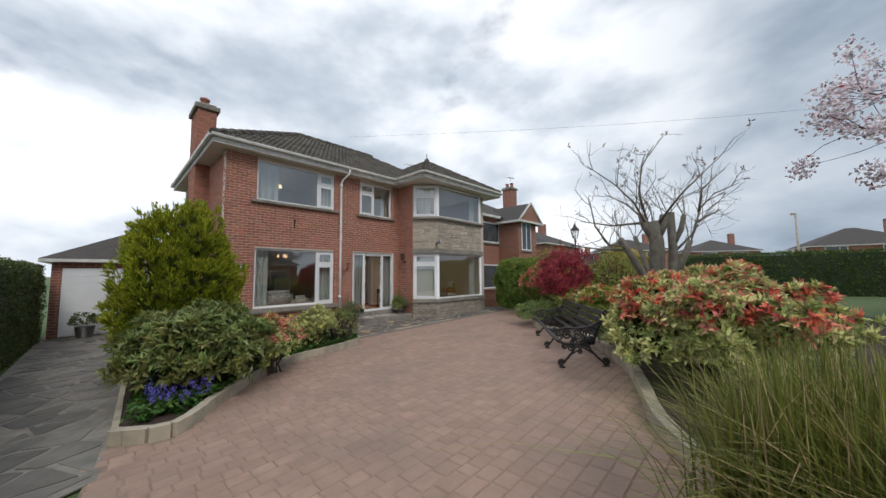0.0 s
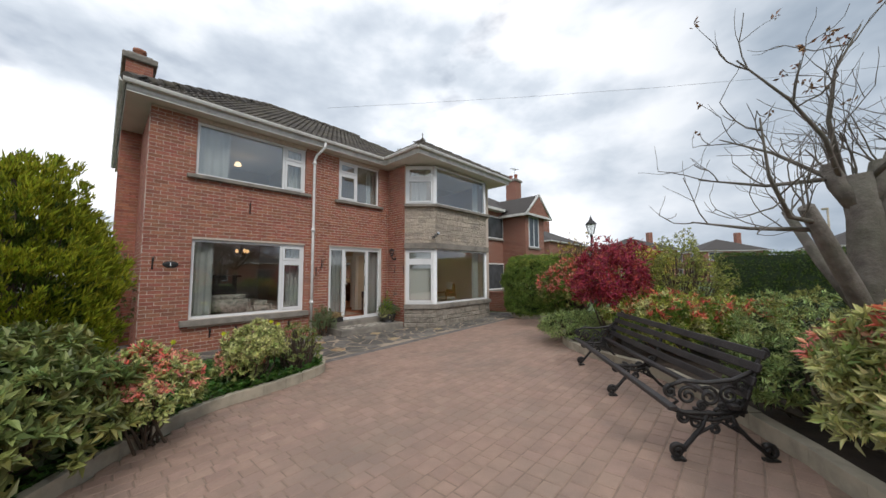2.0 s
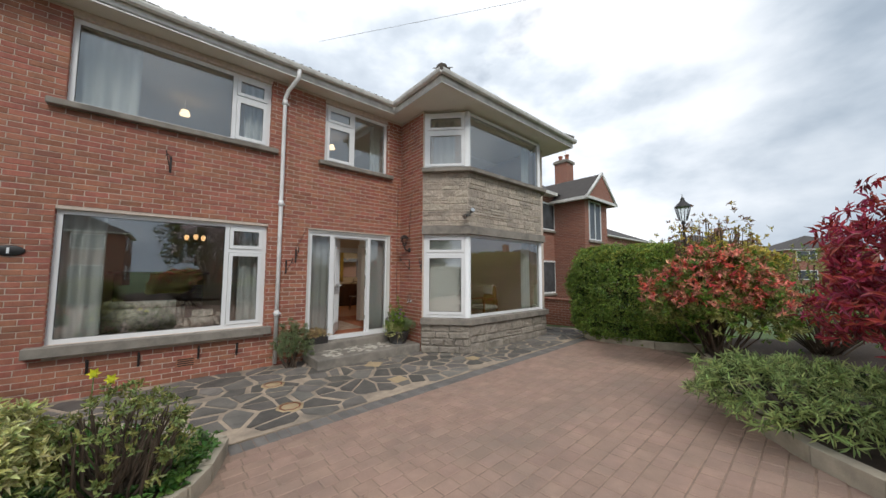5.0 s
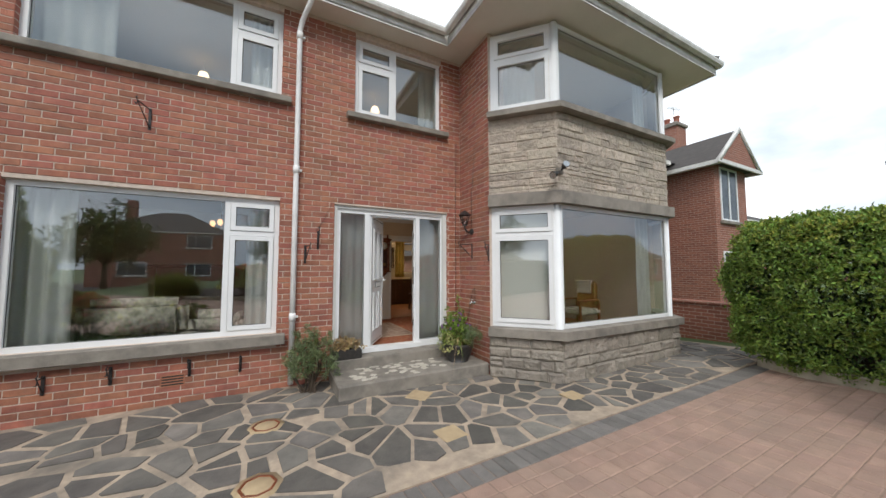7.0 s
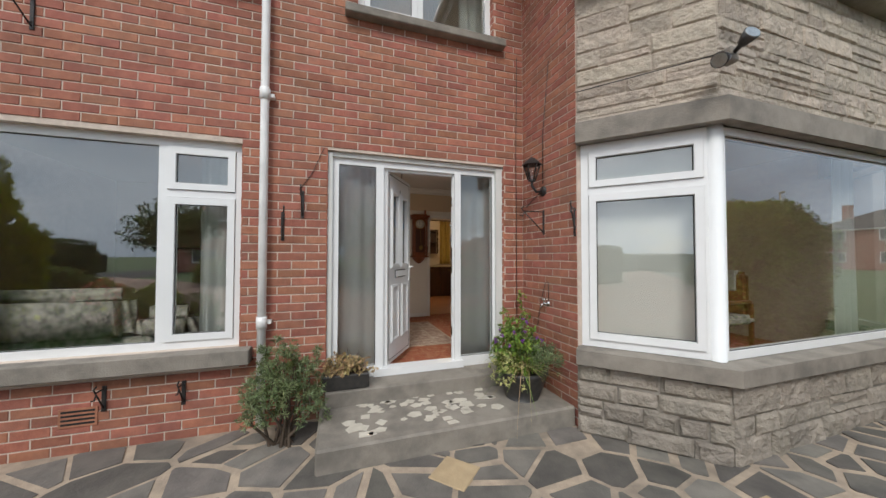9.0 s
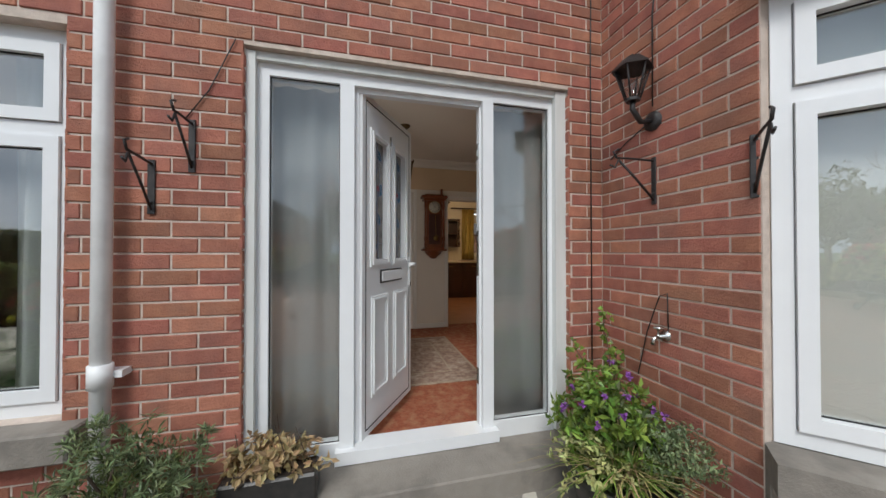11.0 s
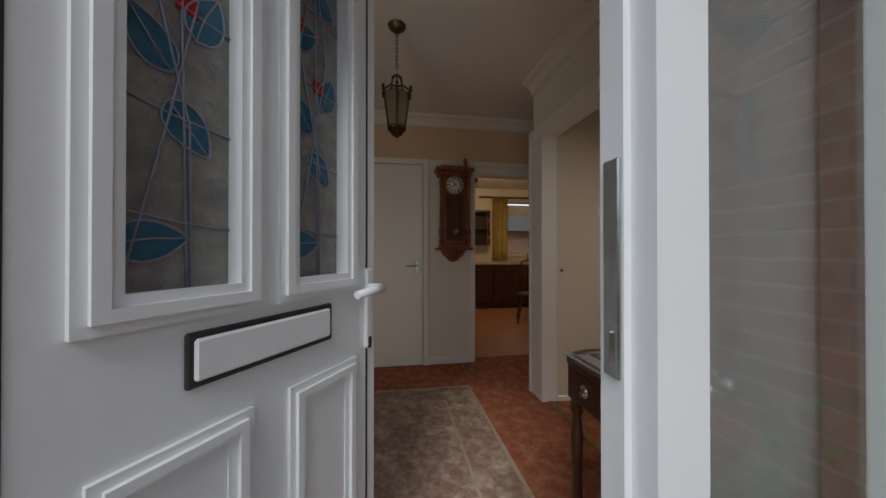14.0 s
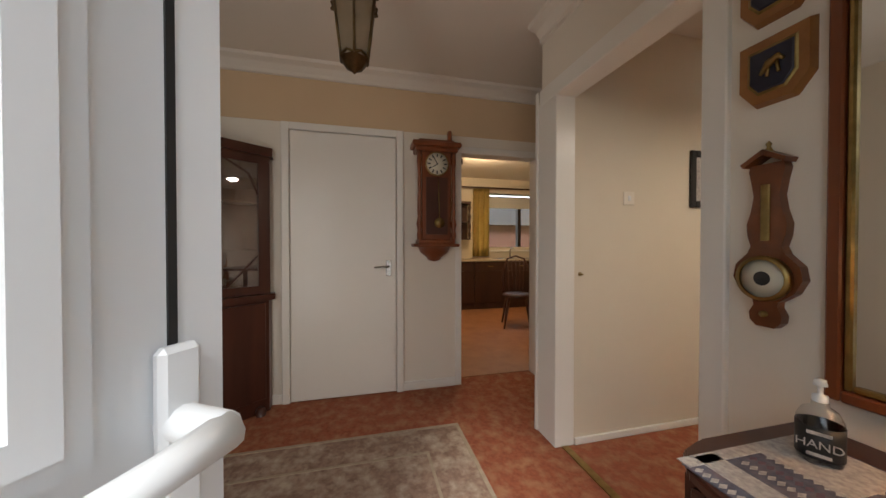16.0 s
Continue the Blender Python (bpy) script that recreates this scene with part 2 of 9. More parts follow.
def whorls(centre, radii, count, per, spread, seed, low=-0.35, lump=0.22, depth=0.12, k=2.4):
    """Places and directions of leaves set in whorls over an uneven mound."""
    v = unit(count * 2)
    v = v[v[:, 2] > low][:count]
    r = 1 + lump * lumps(v, k, seed) * 1.6 + lump * 0.5 * lumps(v, k * 2.6, seed + 5) - depth * rng.random(len(v)) ** 2
    c = np.asarray(centre) + v * np.asarray(radii) * r[:, None]
    out = v / np.asarray(radii)
    out /= np.linalg.norm(out, axis=1)[:, None]
    out = out + np.array([0, 0, 0.35])
    P = np.repeat(c, per, 0)
    N = np.repeat(out, per, 0)
    D = N * (1 - spread) + unit(len(P)) * spread * 1.6
    return P + unit(len(P)) * 0.015, D, N + unit(len(P)) * 0.3


def twigs(bm, base, centre, radii, n, r0=0.014, seed=0):
    g = np.random.default_rng(seed)
    for _ in range(n):
        v = g.normal(size=3)
        v[2] = abs(v[2]) * 0.8
        v /= np.linalg.norm(v)
        tip = np.asarray(centre) + v * np.asarray(radii) * 0.85
        b = np.asarray(base) + g.normal(size=3) * (0.06, 0.06, 0)
        mid = b * 0.45 + tip * 0.55 + g.normal(size=3) * 0.06
        mid[2] = b[2] * 0.55 + tip[2] * 0.45
        tube(bm, [b, mid, tip], [r0, r0 * 0.7, r0 * 0.3], 5, False)


def shrub(name, label, centre, radii, leaf, per, count, sets, group="", twig=14, seed=1, spread=0.55, low=-0.35, lump=0.22, width=0.4, trunk=None):
    """A shrub: stems and leaf masses. sets: (part name, material, share, least height of the whorl's direction)."""
    gz = ground_z(centre[0], centre[1])
    centre = (centre[0], centre[1], centre[2] + gz)
    e = thing(name, label, "shrub", group, "", (centre[0], centre[1], gz))
    bm = bmesh.new()
    twigs(bm, (centre[0], centre[1], gz), centre, radii, twig, seed=seed)
    part("branching", bm, trunk or M_TWIG, e)["kind"] = "stuff"
    for i, (pn, m, share, least) in enumerate(sets):
        # inner sets sit deeper; the near-black ones colour in the mound's inner shade
        rr = np.asarray(radii) * (0.8 if pn.startswith("inner") else 1.0)
        P, D, N = whorls(centre, rr, int(count * share), per, spread, seed + 0.0 if i < 1 else seed + 0.0, max(low, least), lump, 0.2 if i == 0 else 0.06)
        leaves_mesh(pn, P, D, N, leaf * rng.uniform(0.7, 1.25, len(P)), leaf * width, m, e)
    return e

# ---------------------------------------------------------------- materials
M_BRICK = mat("red_brick", (0.43, 0.172, 0.11), (0.32, 0.117, 0.075), 14, 0.85, 0.7, 90, rand="island", spread=0.11, c3=(0.24, 0.12, 0.09), scale3=5, amount3=0.55)
M_BRICK_ONE = mat("red_brick_piece", (0.43, 0.172, 0.11), (0.32, 0.117, 0.075), 14, 0.85, 0.7, 90, rand="object", spread=0.11, c3=(0.24, 0.12, 0.09), scale3=5, amount3=0.55)
M_MORTAR = mat("mortar", (0.68, 0.575, 0.49), (0.54, 0.45, 0.38), 20, 0.95, 0.5, 150)
M_STONE = mat("cladding_stone", (0.54, 0.46, 0.37), (0.41, 0.35, 0.285), 11, 0.9, 1.0, 15, rand="island", spread=0.08, c3=(0.26, 0.235, 0.20), scale3=2.2, amount3=0.5, relief=0.05)
M_STONE_ONE = mat("cladding_stone_piece", (0.54, 0.46, 0.37), (0.41, 0.35, 0.285), 11, 0.9, 1.0, 15, rand="object", spread=0.08, c3=(0.26, 0.235, 0.20), scale3=2.2, amount3=0.5, relief=0.05)
M_BASE_STONE = mat("base_stone", (0.38, 0.335, 0.28), (0.27, 0.24, 0.20), 9, 0.9, 1.0, 13, rand="object", spread=0.07, c3=(0.20, 0.18, 0.155), scale3=3, amount3=0.6, relief=0.06)
M_CONC = mat("concrete", (0.30, 0.27, 0.23), (0.23, 0.205, 0.175), 5, 0.9, 0.5, 80, c3=(0.10, 0.095, 0.085), scale3=2.5)
M_KERB = mat("kerb_concrete", (0.50, 0.44, 0.34), (0.38, 0.335, 0.26), 4, 0.9, 0.5, 90, c3=(0.16, 0.15, 0.12), scale3=2)
M_UPVC = mat("white_upvc", (0.82, 0.83, 0.83), (0.77, 0.78, 0.78), 3, 0.28, 0.0)
M_WOODPAINT = mat("weathered_white_paint", (0.72, 0.73, 0.70), (0.60, 0.61, 0.58), 8, 0.45, 0.3, 60, stretch=(1, 1, 0.15))
M_SOFFIT = mat("cream_soffit", (0.76, 0.73, 0.65), (0.70, 0.67, 0.59), 2, 0.6)
M_GUTTER = mat("white_gutter", (0.78, 0.77, 0.73), (0.62, 0.61, 0.57), 6, 0.4, c3=(0.35, 0.34, 0.31), scale3=4, amount3=0.4)
M_PIPE = mat("white_downpipe", (0.88, 0.88, 0.87), (0.80, 0.80, 0.79), 5, 0.35, c3=(0.55, 0.55, 0.52), scale3=5, amount3=0.25)
M_TILE = mat("concrete_roof_tile", (0.115, 0.10, 0.088), (0.07, 0.062, 0.056), 7, 0.9, 0.6, 60, rand="island", spread=0.15, c3=(0.13, 0.115, 0.07), scale3=2.2, amount3=0.6)
M_SEAL = mat("black_gasket", (0.02, 0.02, 0.02), None, 5, 0.5)
M_GLASS = glass_mat("window_glass", (0.95, 0.97, 0.965), 0.0, 0.19)
M_SIDEGLASS = glass_mat("side_light_glass", (0.95, 0.97, 0.965), 0.05, 0.11)
M_IRON = mat("black_iron", (0.025, 0.025, 0.026), (0.045, 0.04, 0.038), 25, 0.45, 0.4, 160, metal=0.3)
M_DARKMETAL = mat("dark_metal", (0.05, 0.05, 0.05), (0.08, 0.075, 0.07), 20, 0.4, metal=0.6)
M_CHROME = mat("worn_chrome", (0.6, 0.6, 0.58), (0.45, 0.45, 0.43), 30, 0.25, metal=1.0)
M_BRASS = mat("aged_brass", (0.42, 0.30, 0.11), (0.26, 0.18, 0.07), 20, 0.35, metal=1.0)
M_SLATE = mat("slate_flag", (0.185, 0.17, 0.15), (0.115, 0.107, 0.098), 5, 0.7, 0.7, 45, rand="island", spread=0.2, c3=(0.24, 0.22, 0.19), scale3=2.6, amount3=0.6)
M_SLATE_ONE = mat("slate_flag_piece", (0.185, 0.17, 0.15), (0.115, 0.107, 0.098), 5, 0.7, 0.7, 45, rand="object", spread=0.2, c3=(0.24, 0.22, 0.19), scale3=2.6, amount3=0.6)
M_SANDSTONE = mat("sandstone_flag", (0.50, 0.38, 0.23), (0.40, 0.30, 0.18), 8, 0.8, 0.5, 60)
M_BED_MORTAR = mat("paving_mortar", (0.50, 0.40, 0.30), (0.36, 0.29, 0.225), 9, 0.95, 0.7, 70, c3=(0.15, 0.135, 0.115), scale3=1.9, amount3=0.8)
M_OLD_MORTAR = mat("old_paving_mortar", (0.30, 0.275, 0.24), (0.19, 0.175, 0.15), 6, 0.95, 0.5, 90, c3=(0.12, 0.11, 0.095), scale3=1.3)
M_SETT = mat("buff_paving_block", (0.405, 0.268, 0.206), (0.31, 0.207, 0.162), 5, 0.8, 0.9, 60, rand="island", spread=0.045, c3=(0.27, 0.20, 0.16), scale3=1.1, amount3=0.8)
M_SETT_ONE = mat("buff_paving_block_piece", (0.405, 0.268, 0.206), (0.31, 0.207, 0.162), 5, 0.8, 0.9, 60, rand="object", spread=0.045, c3=(0.27, 0.20, 0.16), scale3=1.1, amount3=0.8)
M_GREYSETT = mat("grey_paving_block", (0.20, 0.185, 0.17), (0.15, 0.14, 0.13), 7, 0.85, 0.6, 100, rand="object", spread=0.1)
M_JOINT = mat("sandy_joint", (0.32, 0.225, 0.17), (0.21, 0.15, 0.115), 12, 0.95, 0.4, 120)
M_SOIL = mat("bed_soil", (0.06, 0.04, 0.028), (0.035, 0.025, 0.018), 9, 0.95, 0.9, 40)
M_GRASS = mat("lawn", (0.085, 0.13, 0.04), (0.055, 0.095, 0.028), 6, 0.9, 0.8, 60, c3=(0.11, 0.13, 0.05), scale3=0.4)
M_ASPHALT = mat("asphalt", (0.06, 0.06, 0.062), (0.045, 0.045, 0.047), 8, 0.9, 0.6, 120)
M_TWIG = mat("brown_twig", (0.11, 0.08, 0.055), (0.07, 0.05, 0.035), 20, 0.85)
M_BARK = mat("pale_grey_bark", (0.20, 0.18, 0.155), (0.11, 0.095, 0.08), 14, 0.9, 0.8, 60, c3=(0.10, 0.11, 0.07), scale3=4)
M_WALLPAINT = mat("cream_wall_paint", (0.74, 0.66, 0.53), (0.71, 0.63, 0.505), 1.2, 0.75)
M_LOWPAINT = mat("pale_wall_paint", (0.82, 0.755, 0.655), (0.79, 0.725, 0.625), 1.2, 0.75)
M_CEIL = mat("white_ceiling_paint", (0.80, 0.745, 0.66), (0.77, 0.715, 0.63), 1.0, 0.8)
M_GLOSS = mat("white_gloss_paint", (0.86, 0.83, 0.77), (0.83, 0.80, 0.74), 1.5, 0.3)
M_MAHOG = mat("dark_mahogany", (0.085, 0.028, 0.016), (0.045, 0.016, 0.010), 6, 0.28, stretch=(1, 1, 0.12))
M_WALNUT = mat("walnut", (0.25, 0.072, 0.025), (0.145, 0.040, 0.014), 7, 0.3, stretch=(1, 1, 0.15))
M_OAK = mat("golden_oak", (0.33, 0.145, 0.042), (0.22, 0.09, 0.026), 9, 0.35)
M_CARPET = mat("rust_patterned_carpet", (0.38, 0.115, 0.055), (0.27, 0.075, 0.036), 40, 0.95, 0.5, 300, c3=(0.46, 0.25, 0.13), scale3=13, amount3=0.7)
M_FABRIC = mat("pale_floral_fabric", (0.52, 0.48, 0.41), (0.34, 0.32, 0.27), 14, 0.9, 0.3, 80, c3=(0.15, 0.15, 0.12), scale3=14, amount3=0.9)
M_CURTAIN = mat("white_curtain", (0.82, 0.84, 0.81), (0.76, 0.78, 0.75), 3, 0.9)
M_BLIND = mat("cream_roller_blind", (0.66, 0.65, 0.60), (0.62, 0.61, 0.56), 2, 0.85)

L_GREEN = leaf_mat("rhododendron_leaf", (0.075, 0.095, 0.028), (0.045, 0.063, 0.018))
L_GREENTOP = leaf_mat("young_green_leaf", (0.15, 0.18, 0.06), (0.10, 0.135, 0.042))
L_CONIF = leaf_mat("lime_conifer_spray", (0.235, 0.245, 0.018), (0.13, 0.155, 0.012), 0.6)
# the spray colour darkened, for the shade painted into the conifer's inside
L_CONIF_SHADE = leaf_mat("shaded_conifer_spray", (0.075, 0.105, 0.014), (0.045, 0.07, 0.01), 0.6)
L_PIERIS = leaf_mat("variegated_leaf", (0.33, 0.33, 0.13), (0.15, 0.195, 0.06))
# near-black leaf colour that paints in the shade inside shrubs and hedges
L_INNER_SHADE = leaf_mat("inner_shade_leaf", (0.035, 0.055, 0.02), (0.02, 0.035, 0.013))
L_CORAL = leaf_mat("coral_new_leaf", (0.46, 0.12, 0.08), (0.35, 0.08, 0.055))
L_PINK = leaf_mat("salmon_new_leaf", (0.52, 0.23, 0.17), (0.42, 0.155, 0.115))
L_CREAM = leaf_mat("cream_leaf", (0.34, 0.335, 0.15), (0.22, 0.24, 0.085))
L_MAPLE = leaf_mat("crimson_maple_leaf", (0.27, 0.038, 0.05), (0.15, 0.02, 0.03))
L_BOX = leaf_mat("hedge_leaf", (0.11, 0.17, 0.028), (0.06, 0.11, 0.018))
L_BLADE = leaf_mat("grass_blade", (0.14, 0.15, 0.03), (0.065, 0.078, 0.017))
L_RHODO = leaf_mat("rhododendron_top_leaf", (0.16, 0.163, 0.048), (0.092, 0.104, 0.032))
L_HEDGE = leaf_mat("boundary_hedge_leaf", (0.065, 0.10, 0.018), (0.035, 0.06, 0.011))
L_OLIVE = leaf_mat("olive_leaf", (0.20, 0.20, 0.06), (0.12, 0.135, 0.04))
L_STRAW = leaf_mat("straw_blade", (0.33, 0.25, 0.13), (0.22, 0.165, 0.085))
L_COVER = leaf_mat("ground_cover_leaf", (0.06, 0.125, 0.022), (0.034, 0.08, 0.014))
L_JUNIP = leaf_mat("juniper_spray", (0.27, 0.32, 0.13), (0.17, 0.22, 0.085), 0.6)
L_BLUE = leaf_mat("bluebell_petal", (0.16, 0.13, 0.48), (0.11, 0.09, 0.36))
L_BLOSSOM = leaf_mat("pink_blossom", (0.66, 0.46, 0.49), (0.54, 0.34, 0.38))
L_YELLOW = leaf_mat("yellow_petal", (0.75, 0.52, 0.03), (0.65, 0.42, 0.03))
L_IVORY = leaf_mat("ivory_edged_leaf", (0.42, 0.40, 0.20), (0.27, 0.28, 0.11))
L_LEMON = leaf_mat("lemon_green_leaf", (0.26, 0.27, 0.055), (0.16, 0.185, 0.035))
L_ROSEMARY = leaf_mat("rosemary_leaf", (0.15, 0.18, 0.09), (0.09, 0.12, 0.055))
L_PRIVET = leaf_mat("privet_leaf", (0.14, 0.20, 0.04), (0.085, 0.135, 0.026))
L_BRIGHT = leaf_mat("fresh_green_leaf", (0.14, 0.20, 0.035), (0.08, 0.13, 0.022))
L_BRONZE = leaf_mat("bronze_leaf", (0.16, 0.09, 0.05), (0.10, 0.06, 0.035))
L_ORANGE = leaf_mat("orange_green_leaf", (0.32, 0.22, 0.04), (0.18, 0.19, 0.04))



def brick_mat(name, c1, c2, mortar):
    """Small far-off brickwork."""
    m = mat(name, c1, c2, 3, 0.9)
    n, l = m.node_tree.nodes, m.node_tree.links
    sep, add, com, br = n.new("ShaderNodeSeparateXYZ"), n.new("ShaderNodeMath"), n.new("ShaderNodeCombineXYZ"), n.new("ShaderNodeTexBrick")
    l.new(n.new("ShaderNodeNewGeometry").outputs["Position"], sep.inputs[0])
    l.new(sep.outputs[0], add.inputs[0])
    l.new(sep.outputs[1], add.inputs[1])
    l.new(add.outputs[0], com.inputs[0])
    l.new(sep.outputs[2], com.inputs[1])
    l.new(com.outputs[0], br.inputs["Vector"])
    br.inputs["Scale"].default_value = 1.0
    br.inputs["Brick Width"].default_value, br.inputs["Row Height"].default_value, br.inputs["Mortar Size"].default_value = 0.225, 0.075, 0.006
    br.inputs["Color1"].default_value, br.inputs["Color2"].default_value, br.inputs["Mortar"].default_value = (*c1, 1), (*c2, 1), (*mortar, 1)
    l.new(br.outputs["Color"], n["Principled BSDF"].inputs["Base Color"])
    return m


M_FARBRICK = brick_mat("far_brick", (0.31, 0.12, 0.08), (0.22, 0.085, 0.06), (0.42, 0.31, 0.25))

# ---------------------------------------------------------------- ground
def drive_z(x, y):
    """The drive's even fall towards the house front."""
    return 0.063 * (min(x, 2.5) + 7.9) + 0.02 * (min(max(y, -3.0), 12.5) - 6.0)


def ground_z(x, y):
    return max(0.0, drive_z(x, y))


def lift(bm, height=ground_z, cuts=()):
    """Lays a flat shape on the falling ground; cuts are (axis, place) lines where it may bend."""
    for axis, c in cuts:
        bmesh.ops.bisect_plane(bm, geom=bm.verts[:] + bm.edges[:] + bm.faces[:], plane_co=(c, c, 0), plane_no=(1, 0, 0) if axis == "x" else (0, 1, 0))
    for v_ in bm.verts:
        v_.co.z += height(v_.co.x, v_.co.y)
    return bm


GX0 = -7.62  # edge between flagged path and block drive
bm = bmesh.new()
lines = [-1500, -300, -80, -40] + [-30 + 1.0 * k for k in range(61)] + [40, 80, 300, 1500]
def lawn_z(x, y):
    far = min(1.0, max(0.0, (40 - max(abs(x), abs(y))) / 22))
    return ground_z(x, y) * far * min(1.0, max(0.0, (y + 6.2) / 3.2)) - 0.03
rows_ = [[bm.verts.new((x, y, lawn_z(x, y))) for x in lines] for y in lines]
for a, b in zip(rows_, rows_[1:]):
    for k in range(len(lines) - 1):
        bm.faces.new((a[k], a[k + 1], b[k + 1], b[k]))
structure("ground", bm, M_GRASS, "rough green grass reaching away to the horizon", "ground")
bm = bmesh.new()
prism(bm, [(-16.5, -1.15), (-3.0, -1.15), (-3.6, 0.02), (-8.9, 0.40), (-8.9, 2.1), (-16.5, 2.1)], -0.012, 0.0)
lift(bm, cuts=[("x", c) for c in (-9, -8, -7, -6, -5, -4)] + [("y", c) for c in (-0.5, 0.5, 1.3)])
structure("pavement_side", bm, M_OLD_MORTAR, "old grey mortar bed of the flagged side drive", "drive")
bm = bmesh.new()
prism(bm, [(-10.3, 1.2), (-8.7, 1.2), (-8.7, 3.5), (-7.62, 4.5), (-7.62, 12.7), (-10.3, 12.7)], -0.010, 0.003)
lift(bm, cuts=[("x", c) for c in (-9.6, -9.1, -8.6, -8.2, -7.9)] + [("y", 1.5 + c) for c in range(11)])
structure("pavement_front", bm, M_BED_MORTAR, "buff mortar bed of the crazy paved front path", "paving")
bm = bmesh.new()
prism(bm, [(-7.62, 4.4), (-6.8, 4.2), (-6.4, 2.6), (-4.9, 1.05), (-4.1, 0.5), (-4.4, 0.05), (-3.12, -0.1), (-3.0, -6.0), (6.0, -6.0), (1.54, 0.57), (0.03, 2.13), (-0.61, 3.07), (-0.91, 3.98), (-1.33, 4.85), (-2.29, 6.32), (-3.41, 7.09), (-4.29, 7.94), (-4.75, 9.37), (-5.28, 10.68), (-7.62, 12.7)], -0.014, -0.004)
lift(bm, drive_z)
structure("drive", bm, M_JOINT, "sandy joint bed under the block paved drive", "drive")
bm = boxes((-60, 60, -14.0, -6.2, -0.015, -0.012))
structure("road", bm, M_ASPHALT, "dark grey asphalt road beyond the drive", "road")


def kerb_line(name, pts, label, w=0.10, h=0.13):
    """A run of kerb stones along a bent line."""
    e = thing(name, label, "kerb", "", "structure", (pts[0][0], pts[0][1], 0))
    fine = []
    for a, b in zip(pts, pts[1:]):
        a, b = Vector((*a, 0)), Vector((*b, 0))
        k = max(1, round((b - a).length / 0.9))
        fine += [a.lerp(b, i / k) for i in range(k)]
    fine.append(Vector((*pts[-1], 0)))
    for i, (a, b) in enumerate(zip(fine, fine[1:])):
        d = (b - a).normalized()
        s = Vector((-d.y, d.x, 0)) * w / 2
        a2, b2 = a + d * 0.001, b - d * 0.001
        bm = bmesh.new()
        prism(bm, [(q.x, q.y) for q in (a2 - s, b2 - s, b2 + s, a2 + s)], -0.02, h + rng.uniform(-0.006, 0.006))
        bmesh.ops.bevel(bm, geom=bm.edges[:], offset=0.004, segments=1, affect="EDGES")
        part("kerb_stone", lift(bm), M_KERB, e)
    return e


def smooth_line(pts, k=4):
    out = []
    for i in range(len(pts) - 1):
        p = [Vector(pts[min(max(j, 0), len(pts) - 1)]) for j in (i - 1, i, i + 1, i + 2)]
        for s in range(k):
            t = s / k
            q = 0.5 * ((2 * p[1]) + (p[2] - p[0]) * t + (2 * p[0] - 5 * p[1] + 4 * p[2] - p[3]) * t * t + (3 * p[1] - p[0] - 3 * p[2] + p[3]) * t ** 3)
            out.append((q.x, q.y))
    return out + [tuple(pts[-1])]


LEFT_KERB = smooth_line([(-4.40, 0.10), (-4.09, 0.50), (-4.80, 1.01), (-5.69, 1.72), (-6.34, 2.52), (-6.49, 3.45), (-6.80, 4.15), (-7.5, 4.45)], 3)
kerb_line("kerb", LEFT_KERB + [(-8.0, 4.1), (-8.7, 3.45)], "buff concrete kerb round the planted island bed")
kerb_line("kerb", [(-4.56, 0.12), (-8.75, 0.36)], "low weathered concrete kerb along the side drive", 0.06, 0.07)
RIGHT_KERB = smooth_line([(0.35, 1.6), (-0.16, 2.4), (-0.61, 3.14), (-0.89, 3.94), (-1.29, 4.84), (-2.29, 6.32), (-3.37, 7.04), (-4.24, 7.92), (-4.75, 9.37), (-5.14, 10.4)], 3)
kerb_line("kerb", RIGHT_KERB, "buff concrete kerb edging the shrub border")
kerb_line("kerb", [(-7.52, 11.48), (-7.07, 11.21), (-5.98, 11.03), (-5.31, 11.17)], "low concrete kerb under the clipped hedge")
bm = bmesh.new()
prism(bm, LEFT_KERB + [(-8.0, 4.1), (-8.7, 3.45), (-9.1, 3.2), (-9.1, 0.42), (-4.58, 0.16)], -0.02, 0.07)
lift(bm, cuts=[("x", c) for c in (-8, -7, -6, -5)] + [("y", c) for c in (1, 2, 3)])
structure("planting_bed", bm, M_SOIL, "dark bare soil of the island bed", "flower bed")
bm = bmesh.new()
prism(bm, RIGHT_KERB + [(-5.3, 12.4), (-2.0, 13.5), (2.2, 9.8), (3.2, 3.0), (1.34, 1.07)], -0.02, 0.07)
lift(bm, cuts=[("x", 2.5), ("y", 12.5)])
structure("planting_bed_border", bm, M_SOIL, "dark bare soil of the shrub border", "flower bed")

# ---------------------------------------------------------------- the house shell
WX = -10.18           # outer brick face of the front wall
FX = -10.25           # outer face of the window frames
HALL_Z = 0.305
LW = (2.87, 5.30, 0.70, 2.43)
UW = (2.87, 5.28, 3.83, 5.04)
SW = (6.25, 7.69, 3.82, 5.04)
DW = (5.99, 7.81, 0.17, 2.45)
FRONT_HOLES = [LW, UW, SW, DW]
H0, H1, HB = 2.10, 12.05, -16.6
bm = bmesh.new()
cut_wall(bm, "x", WX - 0.28, WX - 0.006, H0, 8.06, 0.0, 5.14, FRONT_HOLES)
WALL_FRONT = structure("wall_front", bm, M_MORTAR, "mortar of the red brick front wall", "wall")
bm = bmesh.new()
box(bm, HB, WX - 0.28, H0 + 0.006, H0 + 0.28, 0, 5.14)
WALL_SIDE = structure("wall_side", bm, M_MORTAR, "mortar of the red brick side wall", "wall")
